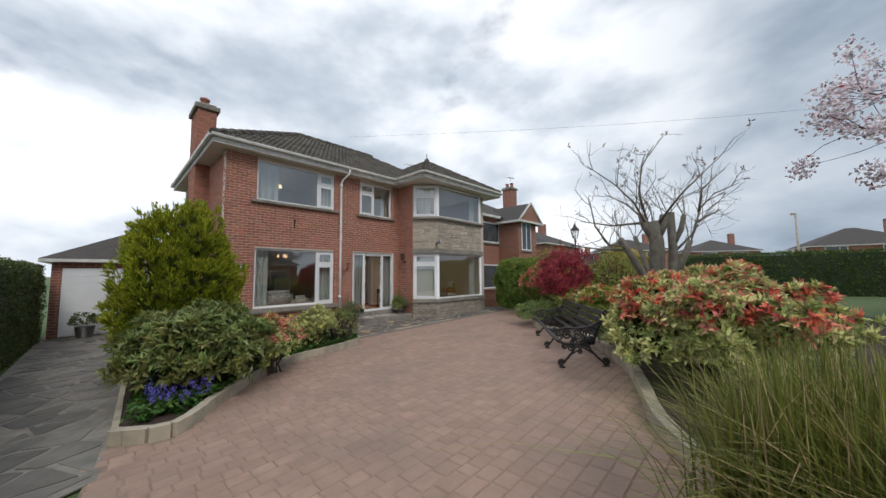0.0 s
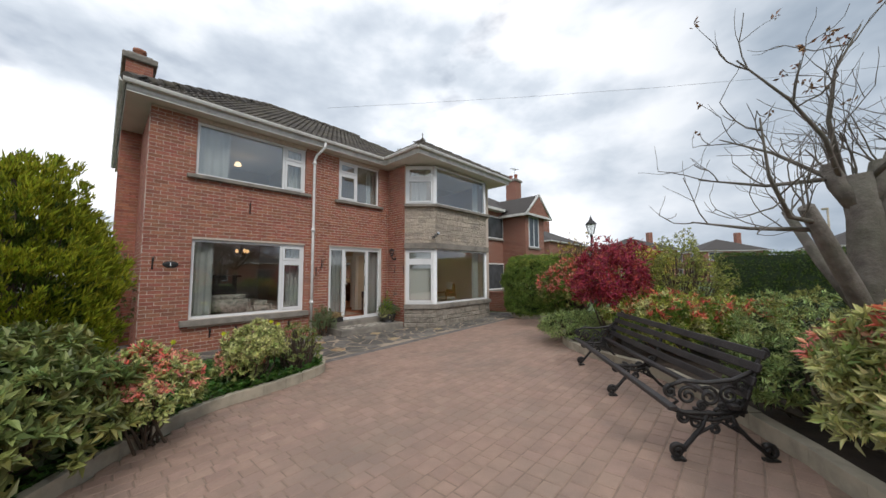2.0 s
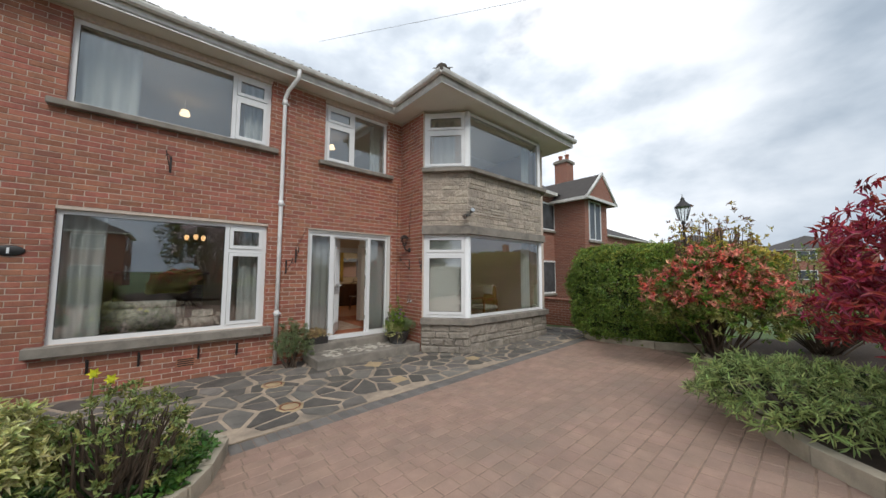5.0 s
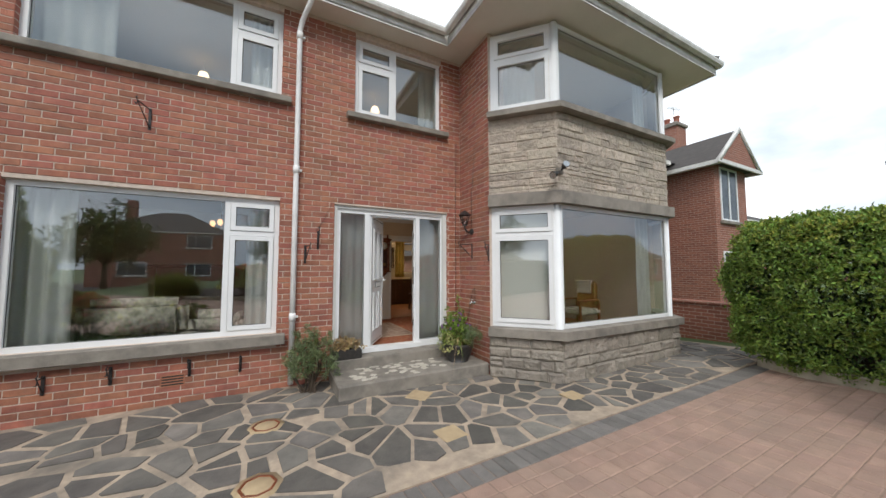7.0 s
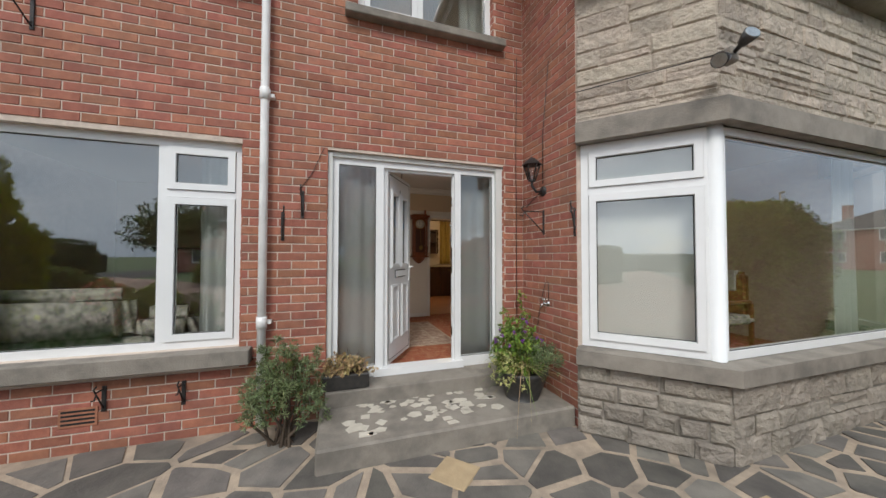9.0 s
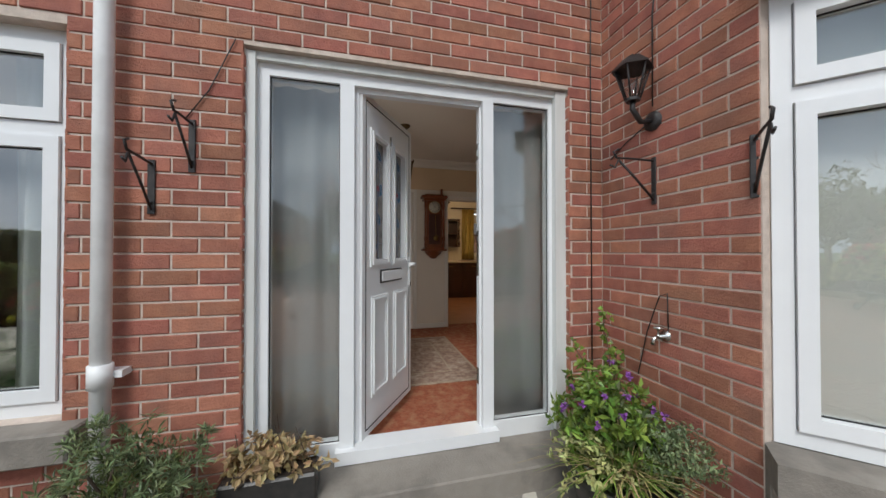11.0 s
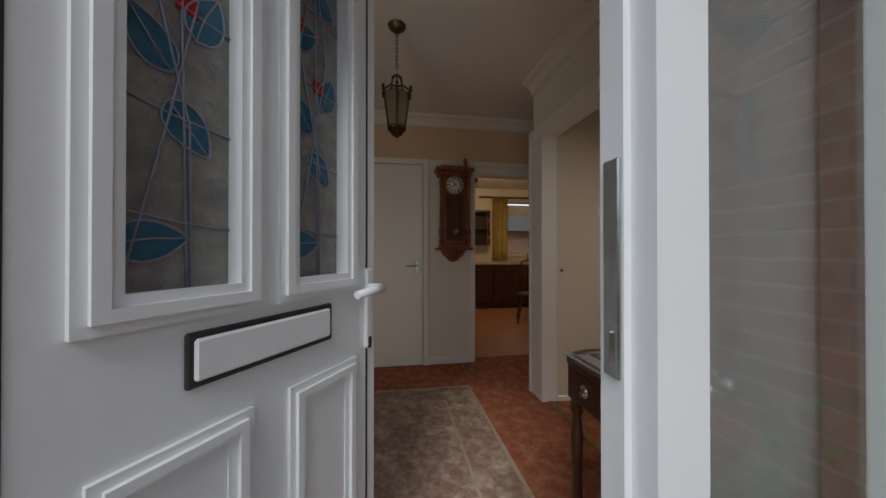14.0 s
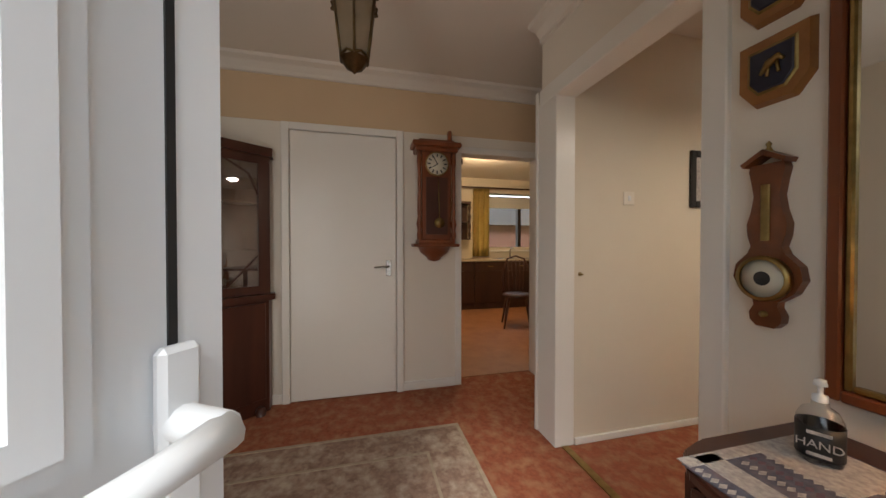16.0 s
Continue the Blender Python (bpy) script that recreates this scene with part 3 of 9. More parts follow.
structure("wall_back", boxes((HB - 0.25, HB, H0, 9.2, 0, 5.14), (HB - 0.25, HB, 10.75, H1, 0, 5.14), (HB - 0.25, HB, 9.2, 10.75, 0, 1.42), (HB - 0.25, HB, 9.2, 10.75, 2.5, 5.14)), M_WALLPAINT, "cream painted back wall with the kitchen window opening", "wall")
structure("wall_end", boxes((HB, -8.95, H1 - 0.25, H1, 0, 5.14)), M_MORTAR, "red brick end wall of the house", "wall")
bm = bmesh.new()
box(bm, WX - 0.28, -9.33, 8.06, 8.30, 0, 5.14)
WALL_RETURN = structure("wall_return", bm, M_MORTAR, "mortar of the brick return beside the bay", "wall")
# inside partitions and floors
structure("wall_living", boxes((-14.2, WX - 0.28, 5.42, 5.52, 0.2, 2.9), (-14.3, -14.2, H0 + 0.28, 5.52, 0.2, 2.9)), M_WALLPAINT, "cream painted wall of the front sitting room", "wall")
structure("wall_dining", boxes((-13.4, -13.3, 8.64, H1 - 0.25, 0.2, 2.9), (-13.3, -12.3, 10.2, 10.3, 0.2, 2.9)), M_WALLPAINT, "cream painted dining room wall", "wall")
structure("floor", boxes((HB, WX - 0.28, H0 + 0.28, H1 - 0.25, 0.10, HALL_Z)), M_CARPET, "rust patterned fitted carpet", "floor")
bm = boxes((HB, -12.2, H0 + 0.28, H1 - 0.25, 2.785, 3.04), (-11.0, WX - 0.28, H0 + 0.28, H1 - 0.25, 2.785, 3.04), (-12.2, -11.0, H0 + 0.28, 9.2, 2.785, 3.04), (-12.2, -11.0, 11.5, H1 - 0.25, 2.785, 3.04))
structure("ceiling", bm, M_CEIL, "plain off-white plaster ceiling", "ceiling")
structure("ceiling_upper", boxes((HB, WX - 0.28, H0 + 0.28, H1 - 0.25, 5.06, 5.16)), M_CEIL, "off-white bedroom ceiling", "ceiling")
BAY_IN = [(WX - 0.28, 8.31), (-9.5, 8.31), (-8.86, 8.85), (-8.86, 11.3), (-9.4, 11.79), (WX - 0.28, 11.79)]
for nm, z0, z1, m, lab in (("floor_bay", 0.10, HALL_Z, M_CARPET, "carpet of the bay"), ("ceiling_bay", 2.785, 3.04, M_CEIL, "white ceiling of the bay"), ("ceiling_bay_upper", 5.09, 5.13, M_CEIL, "white upper ceiling of the bay")):
    bm = bmesh.new()
    prism(bm, BAY_IN, z0, z1)
    structure(nm, bm, m, lab + " room", "floor" if z0 < 1 else "ceiling")
structure("wall_bedroom", boxes((-13.6, -13.5, H0 + 0.28, H1 - 0.25, 3.04, 5.06), (-13.5, WX - 0.28, 5.42, 5.52, 3.04, 5.06), (-13.5, WX - 0.28, 8.12, 8.20, 3.04, 5.06)), M_LOWPAINT, "pale painted bedroom walls", "wall")

# ---------------------------------------------------------------- windows


def frame_ring(bm, y0, y1, z0, z1, w, x0, x1):
    box(bm, x0, x1, y0, y0 + w, z0, z1)
    box(bm, x0, x1, y1 - w, y1, z0, z1)
    box(bm, x0, x1, y0 + w, y1 - w, z0, z0 + w)
    box(bm, x0, x1, y0 + w, y1 - w, z1 - w, z1)


def pane(parent, y0, y1, z0, z1, x, material=None, name="pane"):
    bm = boxes((x - 0.006, x, y0, y1, z0, z1))
    ob = part(name, bm, material or M_GLASS, parent)
    ob.visible_shadow = False
    bm = bmesh.new()
    frame_ring(bm, y0 - 0.001, y1 + 0.001, z0 - 0.001, z1 + 0.001, 0.006, x + 0.001, x + 0.004)
    part("gasket", bm, M_SEAL, parent)
    return ob


def window(name, label, y0, y1, z0, z1, bays, x=FX, m=None):
    """Upvc window facing +x. bays: (y0, y1, 'fixed' or 'casement', height of the transom)."""
    e = thing(name, label, "window", "", "structure", (x, (y0 + y1) / 2, z0))
    bm = bmesh.new()
    frame_ring(bm, y0, y1, z0, z1, 0.06, x - 0.07, x)
    for a, b, k, t in bays:
        if a > y0 + 0.1:
            box(bm, x - 0.07, x, a - 0.03, a + 0.03, z0 + 0.06, z1 - 0.06)
        if k == "casement":
            box(bm, x - 0.07, x, a + (0.03 if a > y0 + 0.1 else 0.06), b - (0.06 if b > y1 - 0.1 else 0.03), t - 0.03, t + 0.03)
    f = part("window_frame", bm, m or M_UPVC, e)
    for a, b, k, t in bays:
        a2 = a + (0.03 if a > y0 + 0.1 else 0.06)
        b2 = b - (0.06 if b > y1 - 0.1 else 0.03)
        if k == "fixed":
            pane(e, a2, b2, z0 + 0.06, z1 - 0.06, x - 0.03)
        else:
            for za, zb in ((z0 + 0.06, t - 0.03), (t + 0.03, z1 - 0.06)):
                bm = bmesh.new()
                frame_ring(bm, a2 + 0.004, b2 - 0.004, za + 0.004, zb - 0.004, 0.055, x - 0.05, x + 0.014)
                s = part("sash", bm, M_UPVC, e)
                pane(s, a2 + 0.06, b2 - 0.06, za + 0.06, zb - 0.06, x - 0.012)
    return e


window("window_1", "white upvc sitting room window with a side casement", *LW, [(2.87, 4.72, "fixed", 0), (4.72, 5.30, "casement", 1.98)])
window("window_2", "white upvc bedroom window with a side casement", *UW, [(2.87, 4.72, "fixed", 0), (4.72, 5.28, "casement", 4.63)])
window("window_3", "white upvc landing window with a side casement", *SW, [(6.25, 6.88, "casement", 4.66), (6.88, 7.69, "fixed", 0)])
for nm, (a, b, z, x1) in dict(sill_lower=(2.72, 5.40, 0.70, -10.06), sill_upper=(2.72, 5.40, 3.83, -10.08), sill_landing=(6.13, 7.80, 3.82, -10.08)).items():
    bm = boxes((WX - 0.10, x1, a, b, z - (0.13 if nm == "sill_lower" else 0.085), z - 0.002), bevel=0.008)
    tagged(part("trim_" + nm, bm, M_CONC), "grey weathered concrete window sill", "window sill", "", "structure")

# front door frame with side lights
DF = thing("door_frame", "white upvc door frame with two tall side lights", "door frame", "", "structure", (FX, 6.9, 0.35))
bm = boxes((FX - 0.07, FX, 5.99, 6.09, 0.30, 2.45), (FX - 0.07, FX, 7.71, 7.81, 0.30, 2.45), (FX - 0.07, FX, 6.09, 7.71, 2.345, 2.45), (FX - 0.07, FX + 0.01, 6.44, 6.515, 0.30, 2.345), (FX - 0.07, FX + 0.01, 7.262, 7.33, 0.30, 2.345),
           (FX - 0.07, FX, 6.09, 6.44, 0.30, 0.40), (FX - 0.07, FX, 7.33, 7.71, 0.30, 0.40), (FX - 0.09, FX + 0.05, 6.42, 7.35, 0.305, 0.372))
part("frame", bm, M_UPVC, DF)
bm = boxes((FX - 0.075, FX - 0.03, 6.515, 6.54, 0.372, 2.345), (FX - 0.075, FX - 0.03, 7.252, 7.262, 0.372, 2.345), (FX - 0.075, FX - 0.03, 6.54, 7.252, 2.32, 2.345))
part("rebate", bm, M_UPVC, DF)
bm = boxes((FX - 0.001, FX + 0.04, 7.735, 7.815, 0.32, 2.44), (FX - 0.001, FX + 0.04, 5.985, 6.035, 0.32, 2.44), (FX - 0.001, FX + 0.03, 6.035, 7.735, 2.405, 2.448))
part("outer_trim", bm, M_WOODPAINT, DF, "flaking white painted timber trim")
pane(DF, 6.09, 6.44, 0.40, 2.345, FX - 0.02, M_SIDEGLASS)
pane(DF, 7.33, 7.71, 0.40, 2.345, FX - 0.02, M_SIDEGLASS)
for z0, z1 in ((2.0, 2.10), (1.28, 1.56), (0.62, 0.72)):
    part("strike_plate", boxes((FX - 0.062, FX - 0.032, 7.246, 7.252, z0, z1), (FX - 0.052, FX - 0.042, 7.242, 7.250, z0 + 0.02, z0 + 0.06), bevel=0.002), M_CHROME, DF)
structure("door_step_riser", boxes((WX - 0.10, -9.955, 5.99, 7.81, 0.0, 0.30), bevel=0.008), M_CONC, "grey concrete riser under the threshold", "step")
STEP = thing("door_step", "grey concrete door step set with pale stone chips", "step", "", "structure", (-9.8, 7, 0))
bm = boxes((-10.139, -9.35, 5.95, 8.05, -0.02, 0.17), bevel=0.015)
part("slab", bm, M_CONC, STEP)
M_CHIP = mat("pale_marble_chip", (0.62, 0.58, 0.50), (0.48, 0.44, 0.37), 9, 0.6)
for i in range(62):
    cx, cy = -10.0 + 0.58 * rng.random(), 6.12 + 1.4 * rng.random()
    n, r = rng.integers(4, 6), rng.uniform(0.03, 0.062)
    a0 = rng.random() * 6
    bm = bmesh.new()
    prism(bm, [(cx + r * rng.uniform(0.6, 1) * math.cos(a0 - 2 * math.pi * k / n), cy + 1.3 * r * rng.uniform(0.6, 1) * math.sin(a0 - 2 * math.pi * k / n)) for k in range(n)], 0.165, 0.173 + 0.001 * (i % 3))
    part("stone_chip", bm, M_CHIP, STEP)

# the front door, ajar
DOOR_TURN = 59.0
DL = 0.70


def front_door():
    """Built closed at the origin: hinge on the z axis, leaf along +y, outer face towards +x."""
    e = thing("door_1", "white panelled upvc front door with leaded coloured glass, standing ajar", "door", "", "structure")
    T, H = 0.06, 1.965
    holes = [(0.13, 0.29, 1.01, 1.74), (0.41, 0.57, 1.01, 1.74)]
    bm = bmesh.new()
    cut_wall(bm, "x", -T / 2, T / 2, 0, DL, 0, H, holes)
    part("leaf", bm, M_UPVC, e)
    for ya, yb, za, zb in holes:
        ym, yn = ya, yb
        bm = bmesh.new()
        for k, (o, d) in enumerate(((0.045, 0.010), (0.030, 0.018), (0.015, 0.012))):
            frame_ring(bm, ya - o, yb + o, za - o, zb + o, 0.018, T / 2, T / 2 + d)
            frame_ring(bm, ya - o, yb + o, za - o, zb + o, 0.018, -T / 2 - d, -T / 2)
        part("glazing_bead", bm, M_UPVC, e)
        g = part("pane", boxes((-0.004, 0.004, ya - 0.005, yb + 0.005, za - 0.005, zb + 0.005)), M_OBSCURE, e, "obscured leaded glass")
        leaded(g, ya, yb, za, zb)
    for ya, yb in ((0.10, 0.315), (0.395, 0.61)):
        za, zb = 0.20, 0.79
        bm = bmesh.new()
        for o, d in ((0.0, 0.008), (0.014, 0.016), (0.03, 0.008)):
            frame_ring(bm, ya + o, yb - o, za + o, zb - o, 0.016, T / 2, T / 2 + d)
        box(bm, T / 2, T / 2 + 0.005, ya + 0.046, yb - 0.046, za + 0.046, zb - 0.046)
        part("raised_panel", bm, M_UPVC, e)
    part("letter_plate", boxes((T / 2, T / 2 + 0.014, 0.215, 0.505, 0.87, 0.935), bevel=0.004), M_UPVC, e)
    part("letter_plate_surround", boxes((T / 2, T / 2 + 0.009, 0.205, 0.515, 0.86, 0.945), bevel=0.003), M_DARKMETAL, e)
    for s in (1, -1):
        part("handle_plate", boxes((min(s * T / 2, s * (T / 2 + 0.012)), max(s * T / 2, s * (T / 2 + 0.012)), 0.648, 0.676, 0.80, 1.02), bevel=0.004), M_UPVC, e)
        bm = bmesh.new()
        lathe(bm, [(0.013, 0.0), (0.013, s * 0.05)], (s * T / 2, 0.662, 0.965), 12, "x")
        tube(bm, [(s * (T / 2 + 0.05), 0.665, 0.965), (s * (T / 2 + 0.055), 0.62, 0.965), (s * (T / 2 + 0.05), 0.555, 0.96)], [0.013, 0.011, 0.010], 10)
        part("handle", bm, M_UPVC, e)
        part("keyhole", boxes((min(s * T / 2, s * (T / 2 + 0.014)), max(s * T / 2, s * (T / 2 + 0.014)), 0.656, 0.668, 0.80, 0.83)), M_DARKMETAL, e)
    part("number_plate", boxes((T / 2, T / 2 + 0.002, 0.348, 0.362, 1.76, 1.82)), M_SEAL, e)
    part("seal", boxes((-T / 2 + 0.004, T / 2 - 0.004, DL - 0.001, DL + 0.002, 0.0, H)), M_UPVC, e)
    bm = bmesh.new()
    frame_ring(bm, 0.035, DL - 0.035, 0.035, H - 0.035, 0.006, T / 2, T / 2 + 0.002)
    part("joint_line", bm, M_SEAL, e)
    e.matrix_basis = pose(FX - 0.045, 6.532, 0.374, 0, 0, DOOR_TURN)
    return e


M_OBSCURE = mat("obscured_glass", (0.26, 0.245, 0.215), (0.16, 0.15, 0.135), 22, 0.18, 0.8, 45)
M_LEAD = mat("lead_came", (0.30, 0.30, 0.36), (0.22, 0.22, 0.27), 20, 0.5, metal=0.4)
M_BLUEGLASS = mat("blue_glass", (0.02, 0.12, 0.19), (0.015, 0.07, 0.13), 30, 0.15, 0.5, 70)
M_REDGLASS = mat("red_glass", (0.40, 0.012, 0.015), (0.26, 0.01, 0.012), 30, 0.15)


def leaded(g, ya, yb, za, zb):
    h, w = zb - za, yb - ya
    bm = bmesh.new()
    for s in (1, -1):
        x = s * 0.006
        for k in (0.16, 0.38, 0.62, 0.86):
            tube(bm, [(x, ya, za + h * k), (x, ya + w * 0.5, za + h * (k - 0.02)), (x, yb, za + h * (k - 0.03))], 0.002, 5)
        for a, b, c in ((0.06, 0.42, 0.74), (0.58, 0.55, 0.52), (0.62, 0.60, 0.22)):
            tube(bm, [(x, ya + w * a, za), (x, ya + w * b, za + h * 0.35), (x, ya + w * c, za + h * 0.7), (x, ya + w * 0.5, zb)], 0.0022, 5)
    part("lead_line", bm, M_LEAD, g)
    for k, (u, vv, a) in enumerate(((0.30, 0.10, 0.1), (0.60, 0.34, -0.9), (0.27, 0.50, 2.2), (0.76, 0.60, 1.2), (0.30, 0.74, 0.5), (0.64, 0.89, -0.6))):
        bm, bl = bmesh.new(), bmesh.new()
        c, r = (ya + w * u, za + h * vv), 0.048
        ring = []
        for j in range(18):
            t = j / 9 if j <= 9 else (18 - j) / 9
            p = ((t * 2 - 1) * r, (1 if j <= 9 else -1) * r * 0.62 * math.sin(math.pi * t ** 0.75) ** 0.8)
            ring.append((min(max(c[0] + p[0] * math.cos(a) - p[1] * math.sin(a), ya), yb), c[1] + p[0] * math.sin(a) + p[1] * math.cos(a)))
        for s in (1, -1):
            vs = [bm.verts.new((s * 0.0065, *q)) for q in ring]
            bm.faces.new(vs if s < 0 else list(reversed(vs)))
        part("glass_leaf", bm, M_BLUEGLASS, g)
        for s in (1, -1):
            tube(bl, [(s * 0.0065, *q) for q in ring + ring[:1]], 0.0019, 5)
            tube(bl, [(s * 0.0068, *ring[0]), (s * 0.0075, c[0] - 0.003, c[1] + 0.003), (s * 0.0068, *ring[9])], 0.0014, 5)
        part("leaf_came", bl, M_LEAD, g)
        if k in (3, 4):
            q = ring[4]
            bm = bmesh.new()
            for s in (1, -1):
                box(bm, min(s * 0.006, s * 0.0075), max(s * 0.006, s * 0.0075), q[0] - 0.016, q[0] + 0.016, q[1] - 0.014, q[1] + 0.014)
            part("glass_bud", bm, M_REDGLASS, g)


front_door()

# ---------------------------------------------------------------- the bay
BAY = [(-9.33, 8.06), (-8.62, 8.72), (-8.62, 11.42), (-9.33, 12.05)]


def offset_line(pts, d):
    """Moves an open line sideways by d (to its right when walking along it)."""
    out = []
    for i, p in enumerate(pts):
        p = Vector(p)
        ds = []
        if i:
            ds.append((p - Vector(pts[i - 1])).normalized())
        if i < len(pts) - 1:
            ds.append((Vector(pts[i + 1]) - p).normalized())
        ns = [Vector((q.y, -q.x)) for q in ds]
        n = sum(ns, Vector((0, 0))).normalized()
        out.append(tuple(p + n * d / max(0.3, n.dot(ns[0]))))
    return out


def band(bm, pts, din, dout, z0, z1):
    a, b = offset_line(pts, dout), offset_line(pts, -din)
    for i in range(len(pts) - 1):
        prism(bm, [a[i], a[i + 1], b[i + 1], b[i]], z0, z1)


bm = bmesh.new()
band(bm, BAY, 0.22, 0.0, 0.0, 0.58)
band(bm, BAY, 0.22, 0.0, 2.43, 3.75)
WALL_BAY = structure("wall_bay", bm, M_STONE, "grey mortar core of the stone clad bay", "wall")
for nm, z0, z1, o, lab in (("sill", 0.58, 0.695, 0.15, "grey concrete sill round the bay"), ("lintel", 2.43, 2.60, 0.09, "buff concrete band over the bay window"), ("upper_sill", 3.75, 3.83, 0.14, "dark weathered sill of the upper bay window")):
    bm = bmesh.new()
    band(bm, BAY, 0.2, o, z0, z1)
    tagged(part("trim_" + nm, bm, M_CONC), lab, "band", "", "structure")


def bay_pane(e, p, q, z0, z1, kind, trans=0):
    """One facet of the bay window between plan points p and q."""
    d = (Vector(q) - Vector(p))
    L = d.length
    m = Matrix.Translation((p[0], p[1], 0)) @ Matrix.Rotation(math.atan2(d.y, d.x) - math.pi / 2, 4, "Z")
    def put(name, bm, material, parent):
        bm.transform(m)
        return part(name, bm, material, parent)
    bm = bmesh.new()
    frame_ring(bm, 0.03, L - 0.03, z0, z1, 0.06, -0.09, -0.02)
    if kind == "casement":
        box(bm, -0.09, -0.02, 0.09, L - 0.09, trans - 0.03, trans + 0.03)
    put("window_frame", bm, M_UPVC, e)
    spans = [(z0 + 0.06, z1 - 0.06)] if kind == "fixed" else [(z0 + 0.06, trans - 0.03), (trans + 0.03, z1 - 0.06)]
    for za, zb in spans:
        o = 0.0
        par = e
        if kind == "casement":
            bm = bmesh.new()
            frame_ring(bm, 0.094, L - 0.094, za + 0.004, zb - 0.004, 0.055, -0.07, -0.004)
            par = put("sash", bm, M_UPVC, e)
            o = 0.06
        ob = put("pane", boxes((-0.05, -0.044, 0.09 + o, L - 0.09 - o, za + o, zb - o)), M_GLASS, par)
        ob.visible_shadow = False
        bm = bmesh.new()
        frame_ring(bm, 0.09 + o, L - 0.09 - o, za + o, zb - o, 0.006, -0.043, -0.040)
        put("gasket", bm, M_SEAL, par)


for nm, z0, z1, tr in (("window_4", 0.70, 2.43, 2.02), ("window_5", 3.835, 5.08, 4.66)):
    e = thing(nm, "white upvc canted bay window", "window", "", "structure", (-8.7, 9.5, z0))
    bay_pane(e, BAY[0], BAY[1], z0, z1, "casement", tr)
    bay_pane(e, BAY[1], BAY[2], z0, z1, "fixed")
    bay_pane(e, BAY[2], BAY[3], z0, z1, "fixed")
    for c in BAY[1:3]:
        bm = bmesh.new()
        lathe(bm, [(0.055, z0), (0.055, z1)], (c[0] - 0.05, c[1] + (0.02 if c[1] < 10 else -0.02), 0), 12)
        part("corner_post", bm, M_UPVC, e)

# ---------------------------------------------------------------- roof, eaves and gutters
EX, EY0, EY1, EB = -9.84, 1.72, 12.45, -17.0
BX, BY0 = -8.22, 7.64
EZ = 5.33
PITCH = math.tan(radians(31))


def slope_z(d):
    return EZ + d * PITCH


EAVE = [(EX, EY0), (EX, BY0), (BX, BY0), (BX, EY1)]
soff = bmesh.new()
prism(soff, [(EX, EY0), (EX, BY0), (BX, BY0), (BX, EY1), (EB, EY1), (EB, EY0)], 5.145, 5.165)
structure("trim_soffit", soff, M_SOFFIT, "cream boarded soffit under the eaves", "soffit")
fas = bmesh.new()
band(fas, [(EB, EY0), (EX, EY0), (EX, BY0), (BX, BY0), (BX, EY1), (EB, EY1)], 0.02, 0.0, 5.12, 5.32)
structure("trim_fascia", fas, M_GUTTER, "white painted fascia board", "fascia")
gut = bmesh.new()
gl = offset_line([(EB, EY0), (EX, EY0), (EX, BY0), (BX, BY0), (BX, EY1), (EB, EY1)], 0.055)
for a, b in zip(gl, gl[1:]):
    d = (Vector((*b, 0)) - Vector((*a, 0))).normalized()
    s = Vector((d.y, -d.x, 0))
    prof = [(0.055, 0.03), (0.055, 0.0), (0.04, -0.04), (0, -0.055), (-0.04, -0.04), (-0.055, 0.0), (-0.055, 0.03), (-0.045, 0.03), (-0.04, 0), (0, -0.04), (0.045, 0), (0.045, 0.03)]
    ra = [gut.verts.new(Vector((*a, 5.30)) + s * u - d * 0.0 + Vector((0, 0, w))) for u, w in prof]
    rb = [gut.verts.new(Vector((*b, 5.30)) + s * u + Vector((0, 0, w))) for u, w in prof]
    for k in range(len(prof)):
        k2 = (k + 1) % len(prof)
        gut.faces.new((ra[k], ra[k2], rb[k2], rb[k]))
    gut.faces.new(ra), gut.faces.new(list(reversed(rb)))
tagged(part("gutter", gut, M_GUTTER), "white half round gutter with grey weather marks", "gutter", "", "structure")

RX = (EX + EB) / 2
RZ = slope_z(EX - RX)
RY0, RY1 = EY0 + (EX - RX), EY1 - (EX - RX)
BYM = (BY0 + EY1) / 2
BD = (EY1 - BY0) / 2
roof = bmesh.new()
def face(*pts):
    return roof.faces.new([roof.verts.new(p) for p in pts])
BRZ = slope_z(BD)
face((EX, EY0, EZ), (EX, EY1, EZ), (RX, RY1, RZ), (RX, RY0, RZ))
face((EB, EY0, EZ), (EX, EY0, EZ), (RX, RY0, RZ))
face((EX, EY1, EZ), (EB, EY1, EZ), (RX, RY1, RZ))
face((EB, EY1, EZ), (EB, EY0, EZ), (RX, RY0, RZ), (RX, RY1, RZ))
BRX = BX - BD
BK = EX - BD - 0.02
face((BX, BY0, EZ), (BX, EY1, EZ), (BRX, BYM, BRZ))
face((BX, BY0, EZ), (BRX, BYM, BRZ), (BK, BYM, BRZ), (EX, BY0, EZ))
face((BX, EY1, EZ), (EX, EY1, EZ), (BK, BYM, BRZ), (BRX, BYM, BRZ))
roof.normal_update()
ROOF = structure("roof", roof, M_TILE, "dark brown concrete tiled hipped roof", "roof")


